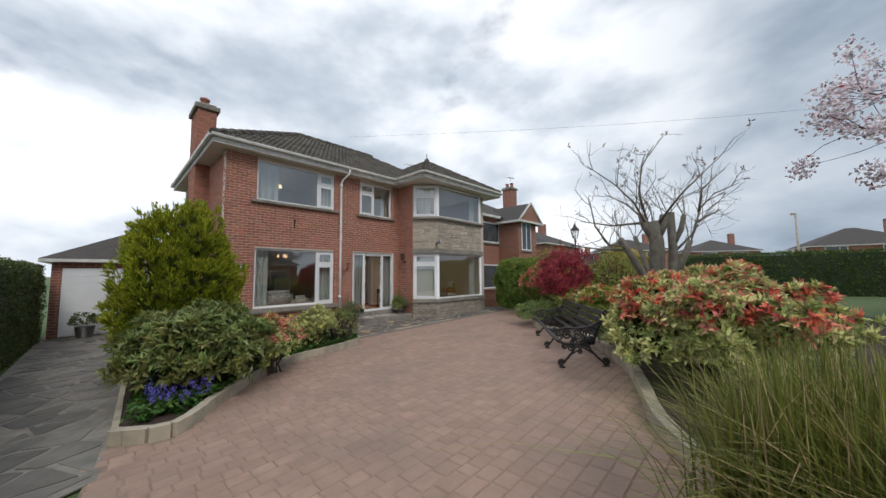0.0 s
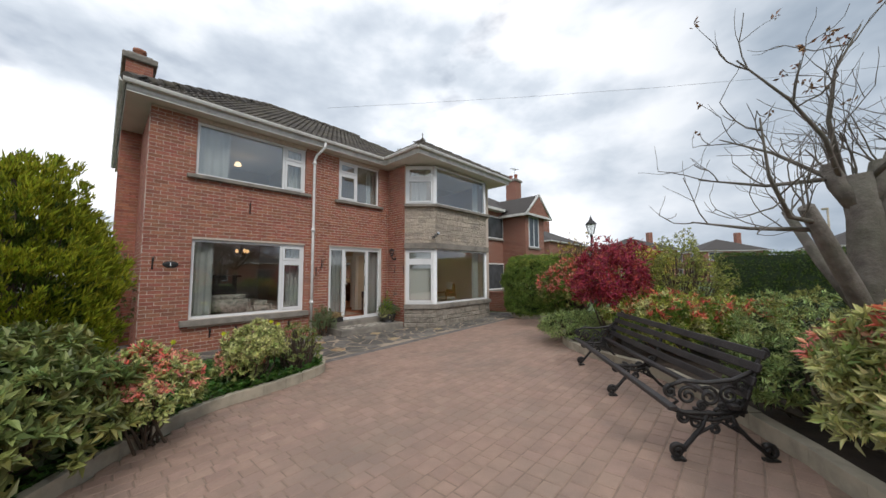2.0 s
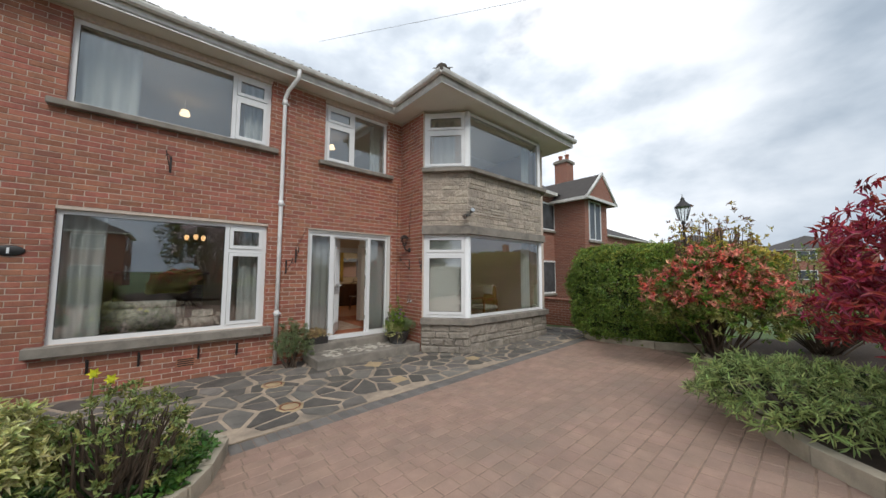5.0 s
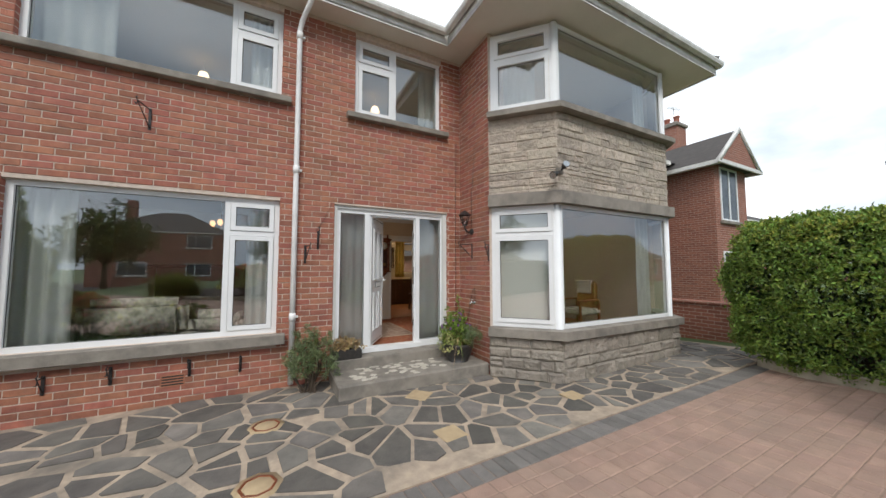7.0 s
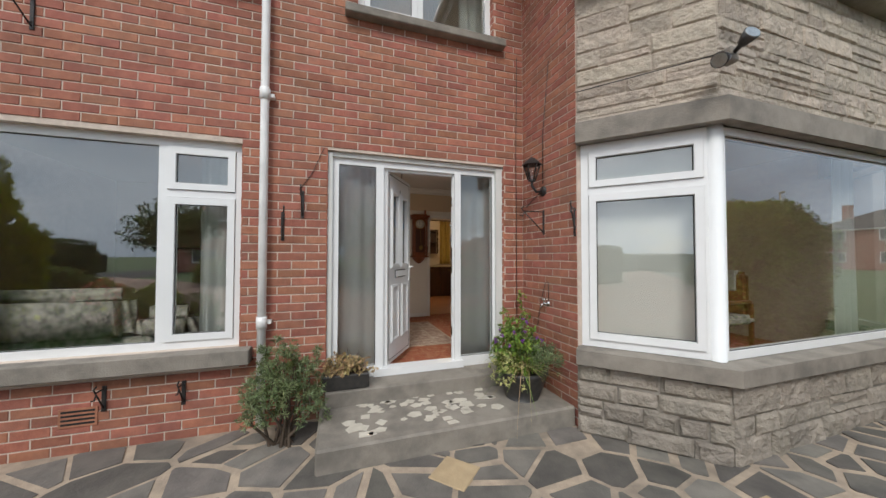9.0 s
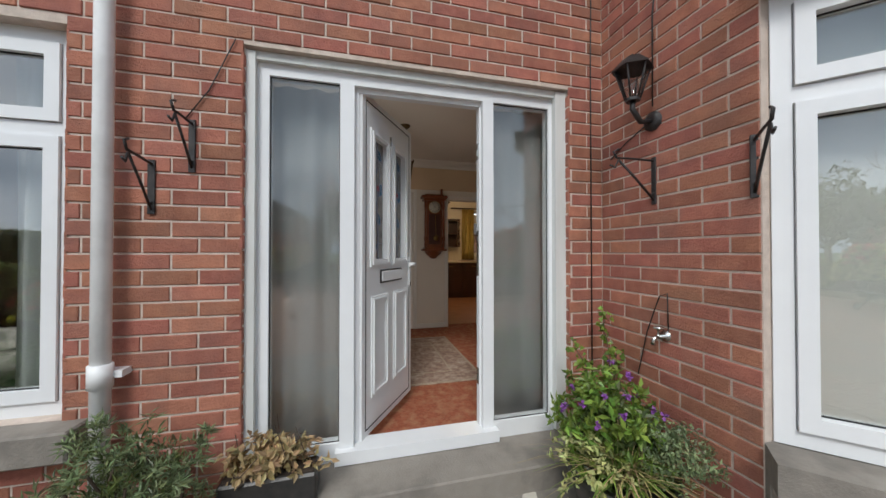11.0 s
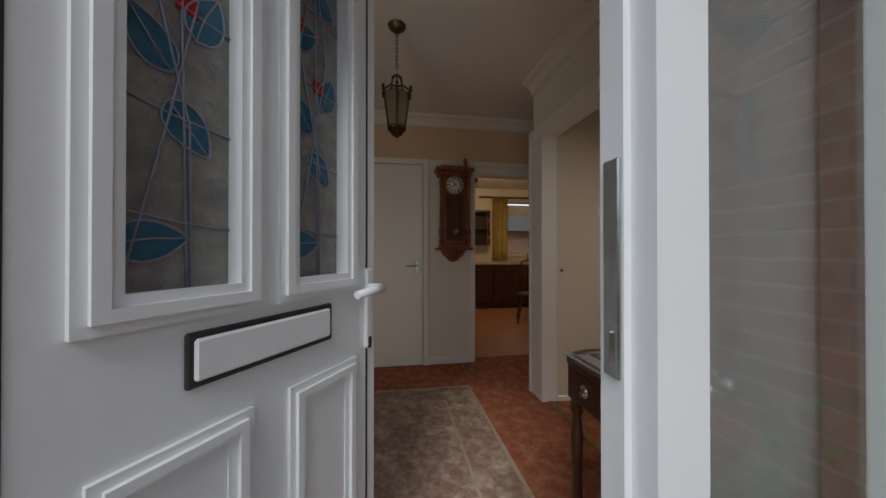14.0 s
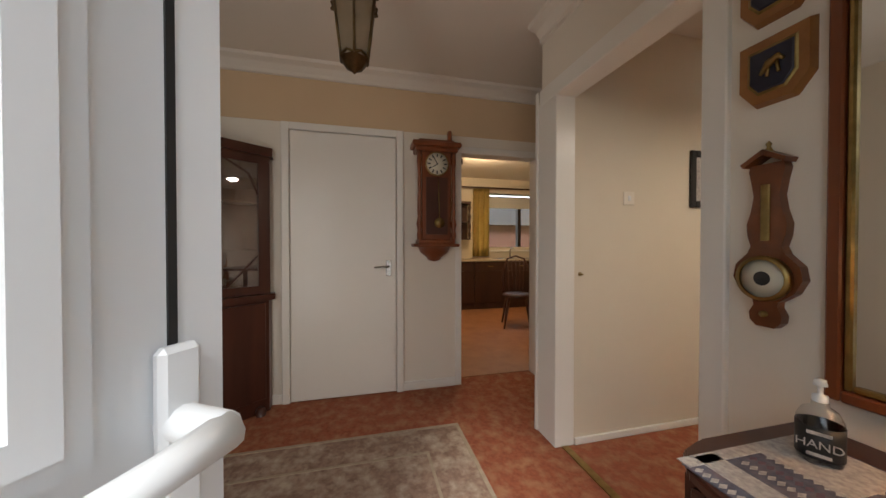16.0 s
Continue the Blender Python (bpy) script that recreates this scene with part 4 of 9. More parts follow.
def tile_slope(origin, along, up_dir, poly, parent, tw=0.30, th=0.33):
    """Double roman tiles over a sloping polygon given in (along, up) metres."""
    o, a, u = Vector(origin), Vector(along).normalized(), Vector(up_dir).normalized()
    n = a.cross(u)
    if n.z < 0:
        n = -n
    prof = [(0.0, 0.0), (0.07, 0.028), (0.14, 0.035), (0.2, 0.028), (0.27, 0.0), (0.36, 0.0), (0.5, 0.0), (0.57, 0.028), (0.64, 0.035), (0.7, 0.028), (0.77, 0.0), (1.0, 0.0)]
    xs, ys = [p[0] for p in poly], [p[1] for p in poly]
    def inside(x, y):
        c = False
        for (x1, y1), (x2, y2) in zip(poly, poly[1:] + poly[:1]):
            if (y1 > y) != (y2 > y) and x < (x2 - x1) * (y - y1) / (y2 - y1) + x1:
                c = not c
        return c
    V, F = [], []
    row, y = 0, min(ys)
    while y < max(ys) - 0.1:
        x = min(xs) - (0.15 if row % 2 else 0)
        while x < max(xs):
            if inside(x + tw / 2, y + th * 0.5):
                b = len(V)
                lift = rng.uniform(0.0, 0.006)
                for s, (dy, dn) in enumerate(((-0.01, 0.004), (-0.01, 0.034 + lift), (th, 0.008))):
                    for k, h in prof:
                        V.append(o + a * (x + k * (tw - 0.004)) + u * (y + dy) + n * (dn + (h if s else 0)))
                m = len(prof)
                for s in (0, 1):
                    for k in range(m - 1):
                        F.append((b + s * m + k, b + s * m + k + 1, b + (s + 1) * m + k + 1, b + (s + 1) * m + k))
            x += tw
        y += th
        row += 1
    raw("roof_tiles", [tuple(q) for q in V], F, M_TILE, parent, "rows of dark interlocking concrete tiles", "stuff")


sl = math.hypot(1, PITCH)
FD = EX - RX
tile_slope((EX, 0, EZ), (0, 1, 0), (-1, 0, PITCH), [(EY0, 0), (BY0 + 0.2, 0), (BYM, BD * sl), (RY1, FD * sl), (RY0, FD * sl)], ROOF)
tile_slope((0, EY0, EZ), (-1, 0, 0), (0, 1, PITCH), [(-EX, 0), (-EB, 0), (-RX, FD * sl)], ROOF)
tile_slope((0, BY0, EZ), (-1, 0, 0), (0, 1, PITCH), [(-BX, 0), (-EX, 0), (-BK, BD * sl), (-BRX, BD * sl)], ROOF)
tile_slope((BX, 0, EZ), (0, 1, 0), (-1, 0, PITCH), [(BY0, 0), (EY1, 0), (BYM, BD * sl)], ROOF)
bm = bmesh.new()
for a, b in (((EX, EY0, EZ), (RX, RY0, RZ)), ((RX, RY0, RZ), (RX, RY1, RZ)), ((BX, BY0, EZ), (BRX, BYM, BRZ)), ((BRX, BYM, BRZ), (BK, BYM, BRZ)), ((BX, EY1, EZ), (BRX, BYM, BRZ)), ((EB, EY0, EZ), (RX, RY0, RZ))):
    a, b = Vector(a), Vector(b)
    k = int((b - a).length / 0.42) + 1
    for i in range(k):
        p, q = a.lerp(b, i / k), a.lerp(b, (i + 1.04) / k)
        tube(bm, [p + Vector((0, 0, 0.02)), q + Vector((0, 0, 0.012))], [0.12, 0.105], 8)
part("ridge_tiles", bm, M_TILE, ROOF)["kind"] = "stuff"
tube_bm = bmesh.new()
lathe(tube_bm, [(0.10, 0), (0.12, 0.06), (0.05, 0.12), (0.02, 0.16), (0.018, 0.34), (0.0, 0.36)], (BRX, BYM, BRZ + 0.08), 10)
part("finial", tube_bm, M_TILE, ROOF)


def chimney(name, label, x, y, z0, z1, wx, wy, pots, base_z=None):
    e = thing(name, label, "chimney", "", "structure", (x, y, z0))
    part("stack", boxes((x - wx / 2, x + wx / 2, y - wy / 2, y + wy / 2, z0, z1)), M_FARBRICK, e)
    part("cap", boxes((x - wx / 2 - 0.08, x + wx / 2 + 0.08, y - wy / 2 - 0.08, y + wy / 2 + 0.08, z1 - 0.16, z1), bevel=0.02), M_CONC, e)
    part("flaunching", boxes((x - wx / 2, x + wx / 2, y - wy / 2, y + wy / 2, z1, z1 + 0.07), bevel=0.03), M_CONC, e)
    for i in range(pots):
        px = x + (i - (pots - 1) / 2) * 0.42
        bm = bmesh.new()
        lathe(bm, [(0.13, z1 + 0.04), (0.115, z1 + 0.14), (0.115, z1 + 0.34), (0.14, z1 + 0.36), (0.14, z1 + 0.42), (0.1, z1 + 0.43)], (px, y, 0), 14)
        part("pot", bm, M_BRICK_ONE, e)
    return e


chimney("chimney", "red brick chimney stack with a clay pot on the house end", -12.9, 1.98, 0.0, 7.12, 1.1, 0.50, 1)
chimney("chimney", "short brick chimney stack behind the bay roof", -14.6, 12.2, 5.2, 7.35, 0.9, 0.6, 2)
# downpipe
e = thing("downpipe", "white plastic rainwater downpipe with a swan neck", "downpipe", "", "", (-10.1, 5.48, 0))
bm = bmesh.new()
tube(bm, [(-9.785, 5.62, 5.26), (-9.80, 5.61, 5.10), (-10.05, 5.51, 4.93), (-10.11, 5.48, 4.80), (-10.11, 5.48, 2.6), (-10.11, 5.48, 0.05)], 0.034, 12)
part("pipe", bm, M_PIPE, e)
for z in (0.9, 2.85, 4.72):
    bm = bmesh.new()
    lathe(bm, [(0.034, z - 0.05), (0.042, z - 0.05), (0.042, z + 0.05), (0.034, z + 0.05)], (-10.11, 5.48, 0), 12)
    box(bm, -10.19, -10.12, 5.44, 5.55, z - 0.015, z + 0.015)
    part("bracket", bm, M_PIPE, e)

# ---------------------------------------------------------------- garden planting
shrub("rhododendron", "broad olive green rhododendron mound in the island bed", (-5.62, 0.95, 0.57), (0.96, 0.80, 0.56), 0.105, 9, 560, [("foliage", L_RHODO, 1.0, -0.3), ("young_foliage", L_GREENTOP, 0.8, 0.05), ("inner_foliage", L_INNER_SHADE, 0.2, -0.5)], twig=120, seed=3)
shrub("pieris", "small coral pink pieris at the kerb", (-5.75, 1.93, 0.50), (0.43, 0.43, 0.39), 0.055, 10, 480, [("foliage", L_PIERIS, 1.0, -0.5), ("new_foliage", L_PINK, 0.5, 0.15), ("shoot_foliage", L_CORAL, 0.12, 0.3), ("cream_foliage", L_IVORY, 0.35, 0.0)], seed=5)
shrub("pieris", "cream variegated pieris with a few red shoots", (-6.75, 3.15, 0.58), (0.36, 0.36, 0.34), 0.055, 11, 420, [("foliage", L_IVORY, 0.9, -0.2), ("lower_foliage", L_PIERIS, 0.5, -0.7)], seed=6)
shrub("pieris", "low pieris with bright red shoots beside the path", (-6.85, 2.98, 0.34), (0.30, 0.30, 0.28), 0.055, 10, 220, [("foliage", L_PIERIS, 0.9, -0.5), ("new_foliage", L_PINK, 0.35, 0.1)], seed=7)
shrub("shrub", "twiggy olive green shrub on the bed's tip", (-6.98, 3.82, 0.45), (0.38, 0.36, 0.36), 0.042, 9, 230, [("foliage", L_OLIVE, 0.6, -0.5), ("lower_foliage", L_GREENTOP, 0.6, -0.7)], twig=80, seed=8)
shrub("pieris", "large variegated pieris covered in coral shoots", (-0.36, 4.40, 0.60), (0.86, 0.84, 0.60), 0.072, 11, 1250, [("foliage", L_PIERIS, 1.0, -0.6), ("new_foliage", L_CORAL, 0.34, 0.3), ("shoot_foliage", L_PINK, 0.28, 0.15), ("cream_foliage", L_IVORY, 0.75, -0.3), ("inner_foliage", L_INNER_SHADE, 0.5, -0.9)], twig=36, seed=9, lump=0.26)
shrub("shrub", "grey green feathery shrub behind the bench", (-1.15, 5.55, 0.34), (0.62, 0.6, 0.36), 0.07, 10, 480, [("foliage", L_JUNIP, 0.6, -0.6), ("young_foliage", L_GREENTOP, 0.5, -0.3), ("inner_foliage", L_INNER_SHADE, 0.4, -0.9)], twig=24, seed=10, width=0.25)
shrub("shrub", "grey green spreading shrub under the pollarded tree", (-0.75, 7.1, 0.50), (1.0, 0.85, 0.48), 0.065, 9, 700, [("foliage", L_JUNIP, 0.6, -0.5), ("young_foliage", L_OLIVE, 0.4, -0.3), ("inner_foliage", L_INNER_SHADE, 0.4, -0.9)], twig=30, seed=11, width=0.25)
shrub("shrub", "yellow green low shrub tipped with orange shoots", (-2.5, 7.45, 0.48), (0.74, 0.62, 0.50), 0.085, 10, 520, [("foliage", L_LEMON, 0.8, -0.3), ("lower_foliage", L_BOX, 0.4, -0.8), ("pale_foliage", L_IVORY, 0.35, -0.2), ("new_foliage", L_CORAL, 0.3, 0.35)], seed=12, width=0.24)
shrub("shrub", "yellow green spiky shrub with a few orange tips", (-1.75, 7.75, 0.44), (0.66, 0.6, 0.44), 0.085, 10, 460, [("foliage", L_LEMON, 0.7, -0.4), ("lower_foliage", L_BOX, 0.5, -0.8), ("pale_foliage", L_IVORY, 0.35, -0.2), ("new_foliage", L_CORAL, 0.2, 0.3)], seed=13, width=0.24)
shrub("japanese_maple", "crimson japanese maple with fine lobed leaves", (-3.3, 7.75, 1.10), (0.60, 0.62, 0.78), 0.085, 7, 760, [("foliage", L_MAPLE, 1.0, -0.7), ("inner_foliage", L_MAPLE, 0.5, -0.9)], twig=22, seed=14, lump=0.38, width=0.28, spread=0.8)
shrub("pieris", "tall pieris flushed orange red at the border's end", (-4.95, 10.2, 0.88), (0.82, 0.72, 0.84), 0.075, 10, 1000, [("foliage", L_OLIVE, 0.8, -0.7), ("lower_foliage", L_BOX, 0.4, -0.8), ("new_foliage", L_CORAL, 0.3, 0.1), ("shoot_foliage", L_PINK, 0.4, 0.0)], seed=15)
shrub("juniper", "low feathery juniper spilling over the kerb", (-4.1, 8.15, 0.27), (0.72, 0.60, 0.32), 0.085, 12, 520, [("sprays", L_JUNIP, 1.0, -0.3), ("inner_sprays", L_INNER_SHADE, 0.15, -0.6)], seed=16, width=0.16, spread=0.6)
shrub("shrub", "tall twiggy olive willow-like shrub coming into leaf", (-2.45, 8.75, 0.92), (0.68, 0.66, 0.84), 0.04, 7, 2200, [("foliage", L_LEMON, 0.5, -0.7), ("lower_foliage", L_OLIVE, 0.6, -0.9)], twig=130, seed=17, lump=0.32, low=-0.85)
shrub("shrub", "soft olive green shrub beyond the maple", (-3.9, 11.6, 0.8), (0.9, 0.85, 0.75), 0.055, 8, 600, [("foliage", L_OLIVE, 0.8, -0.5), ("lower_foliage", L_BOX, 0.4, -0.8)], twig=60, seed=18, lump=0.3, low=-0.85)
shrub("shrub", "loose leafy green shrub against the side wall", (-11.15, 1.45, 1.30), (0.62, 0.52, 1.15), 0.075, 8, 420, [("foliage", L_HEDGE, 0.7, -0.8), ("young_foliage", L_GREENTOP, 0.4, -0.4)], twig=70, seed=23, lump=0.45, low=-0.9)
shrub("small_tree", "slender small tree with bronze green young leaves", (-5.1, 10.95, 1.90), (0.55, 0.5, 0.45), 0.06, 7, 170, [("foliage", L_ORANGE, 0.6, -0.7), ("young_foliage", L_BRONZE, 0.6, -0.7)], twig=60, seed=24, lump=0.45, low=-0.9)
shrub("shrub", "grey green rosemary bush growing from the wall's foot", (-9.86, 5.68, 0.36), (0.26, 0.26, 0.38), 0.042, 14, 190, [("foliage", L_ROSEMARY, 1.8, -0.8), ("inner_foliage", L_GREEN, 0.3, -0.9)], twig=14, seed=19, width=0.20, lump=0.4)

# the clipped lime conifer
e = thing("conifer", "rounded lime green conifer with feathery sprays", "tree", "", "", (-7.25, 0.88, 0))
bm = bmesh.new()
tube(bm, [(-7.25, 0.88, 0.0), (-7.23, 0.9, 1.3), (-7.25, 0.88, 2.7)], [0.10, 0.08, 0.02], 8)
twigs(bm, (-7.25, 0.88, 0.3), (-7.25, 0.88, 1.4), (0.75, 0.75, 1.2), 40, 0.02, 4)
part("trunk", bm, M_TWIG, e)
# the smaller inner crown is coloured darker to give the shade between sprays
for nm, m, cnt, dep in (("crown", L_CONIF, 2900, 0.12), ("inner_crown", L_CONIF_SHADE, 800, 0.6)):
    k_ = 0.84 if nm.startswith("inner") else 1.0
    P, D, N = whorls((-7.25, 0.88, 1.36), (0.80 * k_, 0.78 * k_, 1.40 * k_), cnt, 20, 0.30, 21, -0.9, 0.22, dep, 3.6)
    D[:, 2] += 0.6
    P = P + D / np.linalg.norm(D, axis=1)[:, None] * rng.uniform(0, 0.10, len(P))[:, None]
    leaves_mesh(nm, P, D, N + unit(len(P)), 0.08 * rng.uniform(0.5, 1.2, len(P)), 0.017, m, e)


def tuft(name, label, x, y, n, h, spread, mats, z=0.05, width=0.012, seg=4, droop=0.5, base=0.12):
    """Arching blades from one crown."""
    z += ground_z(x, y)
    e = thing(name, label, "grass", "", "", (x, y, z - 0.05))
    for nm, m, share in mats:
        k = int(n * share)
        a = rng.uniform(0, 2 * math.pi, k)
        lean = np.abs(rng.normal(0, 1, k)) * spread
        L = h * rng.uniform(0.55, 1.1, k)
        bx, by = x + rng.normal(0, base * h, k), y + rng.normal(0, base * h, k)
        V = np.zeros((k, seg * 2 + 1, 3))
        for s in range(seg + 1):
            t = s / seg
            out = lean * L * (t + droop * t * t)
            zz = z + L * t - droop * lean * L * t ** 2.5
            cx, cy = bx + np.cos(a) * out, by + np.sin(a) * out
            w = width * (1 - t) * 0.5
            if s < seg:
                V[:, s * 2] = np.stack([cx - np.sin(a) * w, cy + np.cos(a) * w, zz], 1)
                V[:, s * 2 + 1] = np.stack([cx + np.sin(a) * w, cy - np.cos(a) * w, zz], 1)
            else:
                V[:, s * 2] = np.stack([cx, cy, zz], 1)
        nv = seg * 2 + 1
        first = np.arange(k)[:, None] * nv
        F = []
        for s in range(seg - 1):
            F.append(first + np.array([[s * 2, s * 2 + 1, s * 2 + 3, s * 2 + 2]]))
        quads = np.concatenate(F, 0).tolist()
        tris = (first + np.array([[seg * 2 - 2, seg * 2 - 1, seg * 2]])).tolist()
        raw(nm, V.reshape(-1, 3), quads + tris, m, e, "", "stuff")
    return e


tuft("ornamental_grass", "big arching tuft of ornamental grass, green and straw", 0.36, 2.08, 6500, 0.92, 0.34, [("blade_mass", L_BLADE, 0.88), ("dry_blade_mass", L_STRAW, 0.12)], width=0.015, droop=0.7, base=0.22)
tuft("ornamental_grass", "second arching grass tuft beside the drive", 0.82, 1.68, 5500, 0.96, 0.34, [("blade_mass", L_BLADE, 0.86), ("dry_blade_mass", L_STRAW, 0.14)], width=0.015, droop=0.7, base=0.22)
for x, y, h in ((-7.9, 2.5, 0.42), (-8.25, 2.0, 0.4), (-7.5, 2.6, 0.34), (-8.1, 3.1, 0.36)):
    tuft("daffodil_clump", "clump of green daffodil leaves in the bed", x, y, 130, h, 0.28, [("blade_mass", L_COVER, 1.0)], width=0.02)

# ground cover, bluebells, daffodils
def inside_poly(x, y, poly):
    c = False
    for (x1, y1), (x2, y2) in zip(poly, poly[1:] + poly[:1]):
        if (y1 > y) != (y2 > y) and x < (x2 - x1) * (y - y1) / (y2 - y1) + x1:
            c = not c
    return c


BED = LEFT_KERB + [(-8.0, 4.0), (-8.6, 3.4), (-8.7, 0.5), (-4.63, 0.23)]
pts = [p for p in zip(rng.uniform(-8.7, -4.5, 9000), rng.uniform(0.1, 4.5, 9000)) if inside_poly(*p, BED)]
P = np.array([(x, y, ground_z(x, y) + 0.08 + 0.13 * rng.random() + 0.05 * noise.noise(Vector((x * 3, y * 3, 0)))) for x, y in pts])
P = np.repeat(P, 5, 0)
D = unit(len(P)) * (1, 1, 0.35) + (0, 0, 0.12)
ob = leaves_mesh("ground_cover", P, D, np.tile((0, 0, 1.0), (len(P), 1)) + unit(len(P)) * 0.35, 0.055 * rng.uniform(0.6, 1.3, len(P)), 0.042, L_COVER, None)
tagged(ob, "bright green lobed ground cover leaves over the bed", "ground cover", "", "stuff")
k = 160
P = np.stack([rng.uniform(-5.05, -4.65, k), rng.uniform(0.36, 0.95, k), rng.uniform(0.28, 0.46, k)], 1)
P = np.repeat(P, 7, 0) + unit(k * 7) * 0.02
tagged(leaves_mesh("bluebells", P, unit(len(P)), unit(len(P)), 0.022, 0.012, L_BLUE, None), "violet blue bluebell flowers under the rhododendron", "flowers", "", "stuff")
def daffodil(x, y, h):
    e = thing("daffodil", "single yellow daffodil on a tall stem", "flower", "daffodils in the bed", "", (x, y, 0.07))
    bm = bmesh.new()
    tube(bm, [(x, y, 0.05), (x + 0.02, y, h * 0.6), (x + 0.05, y + 0.01, h)], [0.005, 0.004, 0.004], 5)
    part("stem", bm, L_COVER, e)
    c = np.array((x + 0.05, y + 0.01, h))
    a = np.arange(6) * math.pi / 3
    D = np.stack([np.full(6, 0.3), np.cos(a), np.sin(a)], 1)
    leaves_mesh("petals", np.tile(c, (6, 1)), D, np.tile((1.0, 0, 0), (6, 1)), 0.045, 0.03, L_YELLOW, e)
    bm = bmesh.new()
    lathe(bm, [(0.008, 0), (0.014, 0.02), (0.018, 0.032)], tuple(c), 8, "x")
    part("trumpet", bm, L_YELLOW, e)
daffodil(-7.75, 2.95, 0.72), daffodil(-7.9, 2.35, 0.66), daffodil(-7.6, 3.6, 0.85), daffodil(-7.55, 3.7, 0.80)

# clipped hedges


def hedge(name, label, pts, width, height, density, leaf, m, m2=None, round_top=0.32):
    """A clipped hedge along a line: a core coloured as inner shade and a skin of leaves."""
    e = thing(name, label, "hedge", "", "", (*pts[0], 0))
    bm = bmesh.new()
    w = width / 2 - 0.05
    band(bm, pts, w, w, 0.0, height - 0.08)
    part("core", bm, L_INNER_SHADE, e)
    A, Bn = [], []
    for a, b in zip(pts, pts[1:]):
        a, b = Vector((*a, 0)), Vector((*b, 0))
        L = (b - a).length
        d = (b - a) / L
        s = Vector((d.y, -d.x, 0))
        n = int(L * (2 * height + width) * density)
        t = rng.random(n)
        q = rng.random(n) * (2 * height + width)
        for ti, qi in zip(t, q):
            p = a + d * (ti * L)
            if qi < height:
                o, z, nn = s * width / 2, qi, s
            elif qi < height + width:
                o, z, nn = s * (qi - height - width / 2), height, Vector((0, 0, 1))
            else:
                o, z, nn = s * -width / 2, qi - height - width, -s
            edge = max(0, z - height + round_top) / round_top
            o = o * (1 - 0.18 * edge * (abs(o.length - width / 2) < 0.01))
            k = 0.05 * noise.noise(Vector(p + o + Vector((0, 0, z))) * 1.6) + 0.02 * rng.normal()
            A.append(p + o + Vector((0, 0, z)) + nn * k)
            Bn.append(nn)
        for end, sg in ((a, -1), (b, 1)):
            for _ in range(int(width * height * density)):
                A.append(end + d * sg * 0.02 + s * rng.uniform(-width / 2, width / 2) + Vector((0, 0, rng.random() * height)))
                Bn.append(d * sg)
    P, N = np.repeat(np.array(A), 3, 0), np.repeat(np.array(Bn), 3, 0)
    D = N * 0.6 + unit(len(P))
    leaves_mesh("foliage", P + unit(len(P)) * leaf * 0.4, D, N + unit(len(P)) * 0.5, leaf * rng.uniform(0.6, 1.2, len(P)), leaf * 0.5, m, e)
    return e


def bushy_hedge(name, label, centre, half, count, leaf, sets, seed):
    """A loosely clipped hedge block with bulging sides and a rounded, uneven top."""
    gz = ground_z(centre[0], centre[1])
    e = thing(name, label, "hedge", "", "", (centre[0], centre[1], gz))
    c, h = np.array((centre[0], centre[1], gz + half[2])), np.array(half)

    def shell(n, shrink, least):
        v = unit(n)
        v = v[v[:, 2] > least]
        q = np.sign(v) * np.abs(v) ** 0.8
        q /= (np.abs(q) ** 4).sum(1)[:, None] ** 0.25
        bumps = 1 + 0.10 * lumps(v, 3.2, seed) + 0.10 * lumps(v, 9.0, seed + 3)
        return c + q * h * (bumps * shrink)[:, None], q / h
    bm = bmesh.new()
    twigs(bm, (centre[0], centre[1], gz), tuple(c), tuple(h * 0.8), 18, 0.016, seed)
    part("branching", bm, M_TWIG, e)["kind"] = "stuff"
    for nm, m, share, least, shrink in sets:
        p, nn = shell(int(count * share), shrink, least)
        nn = nn / np.linalg.norm(nn, axis=1)[:, None]
        P, N = np.repeat(p, 7, 0), np.repeat(nn, 7, 0)
        leaves_mesh(nm, P + unit(len(P)) * leaf * 0.8, N * 0.5 + unit(len(P)) + (0, 0, 0.2), N + unit(len(P)) * 0.5, leaf * rng.uniform(0.6, 1.2, len(P)), leaf * 0.5, m, e)


# the near-black inner leaves colour in the shade inside the block
bushy_hedge("hedge", "rounded bright green privet hedge block by the bay", (-6.55, 11.85), (1.2, 0.85, 0.98), 9000, 0.058, [("foliage", L_PRIVET, 1.0, -0.95, 1.0), ("top_foliage", L_LEMON, 0.5, 0.5, 1.01), ("sprig_foliage", L_BRIGHT, 0.25, -0.7, 1.04), ("inner_foliage", L_INNER_SHADE, 0.4, -0.95, 0.9)], 61)
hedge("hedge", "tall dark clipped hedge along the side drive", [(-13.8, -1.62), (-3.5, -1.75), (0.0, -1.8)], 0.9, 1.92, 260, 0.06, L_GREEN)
hedge("hedge", "long clipped boundary hedge across the lawn", [(-2.4, 19.4), (6, 18.6), (20, 17.2)], 1.3, 2.35, 150, 0.08, L_HEDGE)
hedge("hedge", "dark boundary hedge across the road", [(-30, -15.5), (26, -15.5)], 1.2, 1.7, 45, 0.12, L_GREEN)


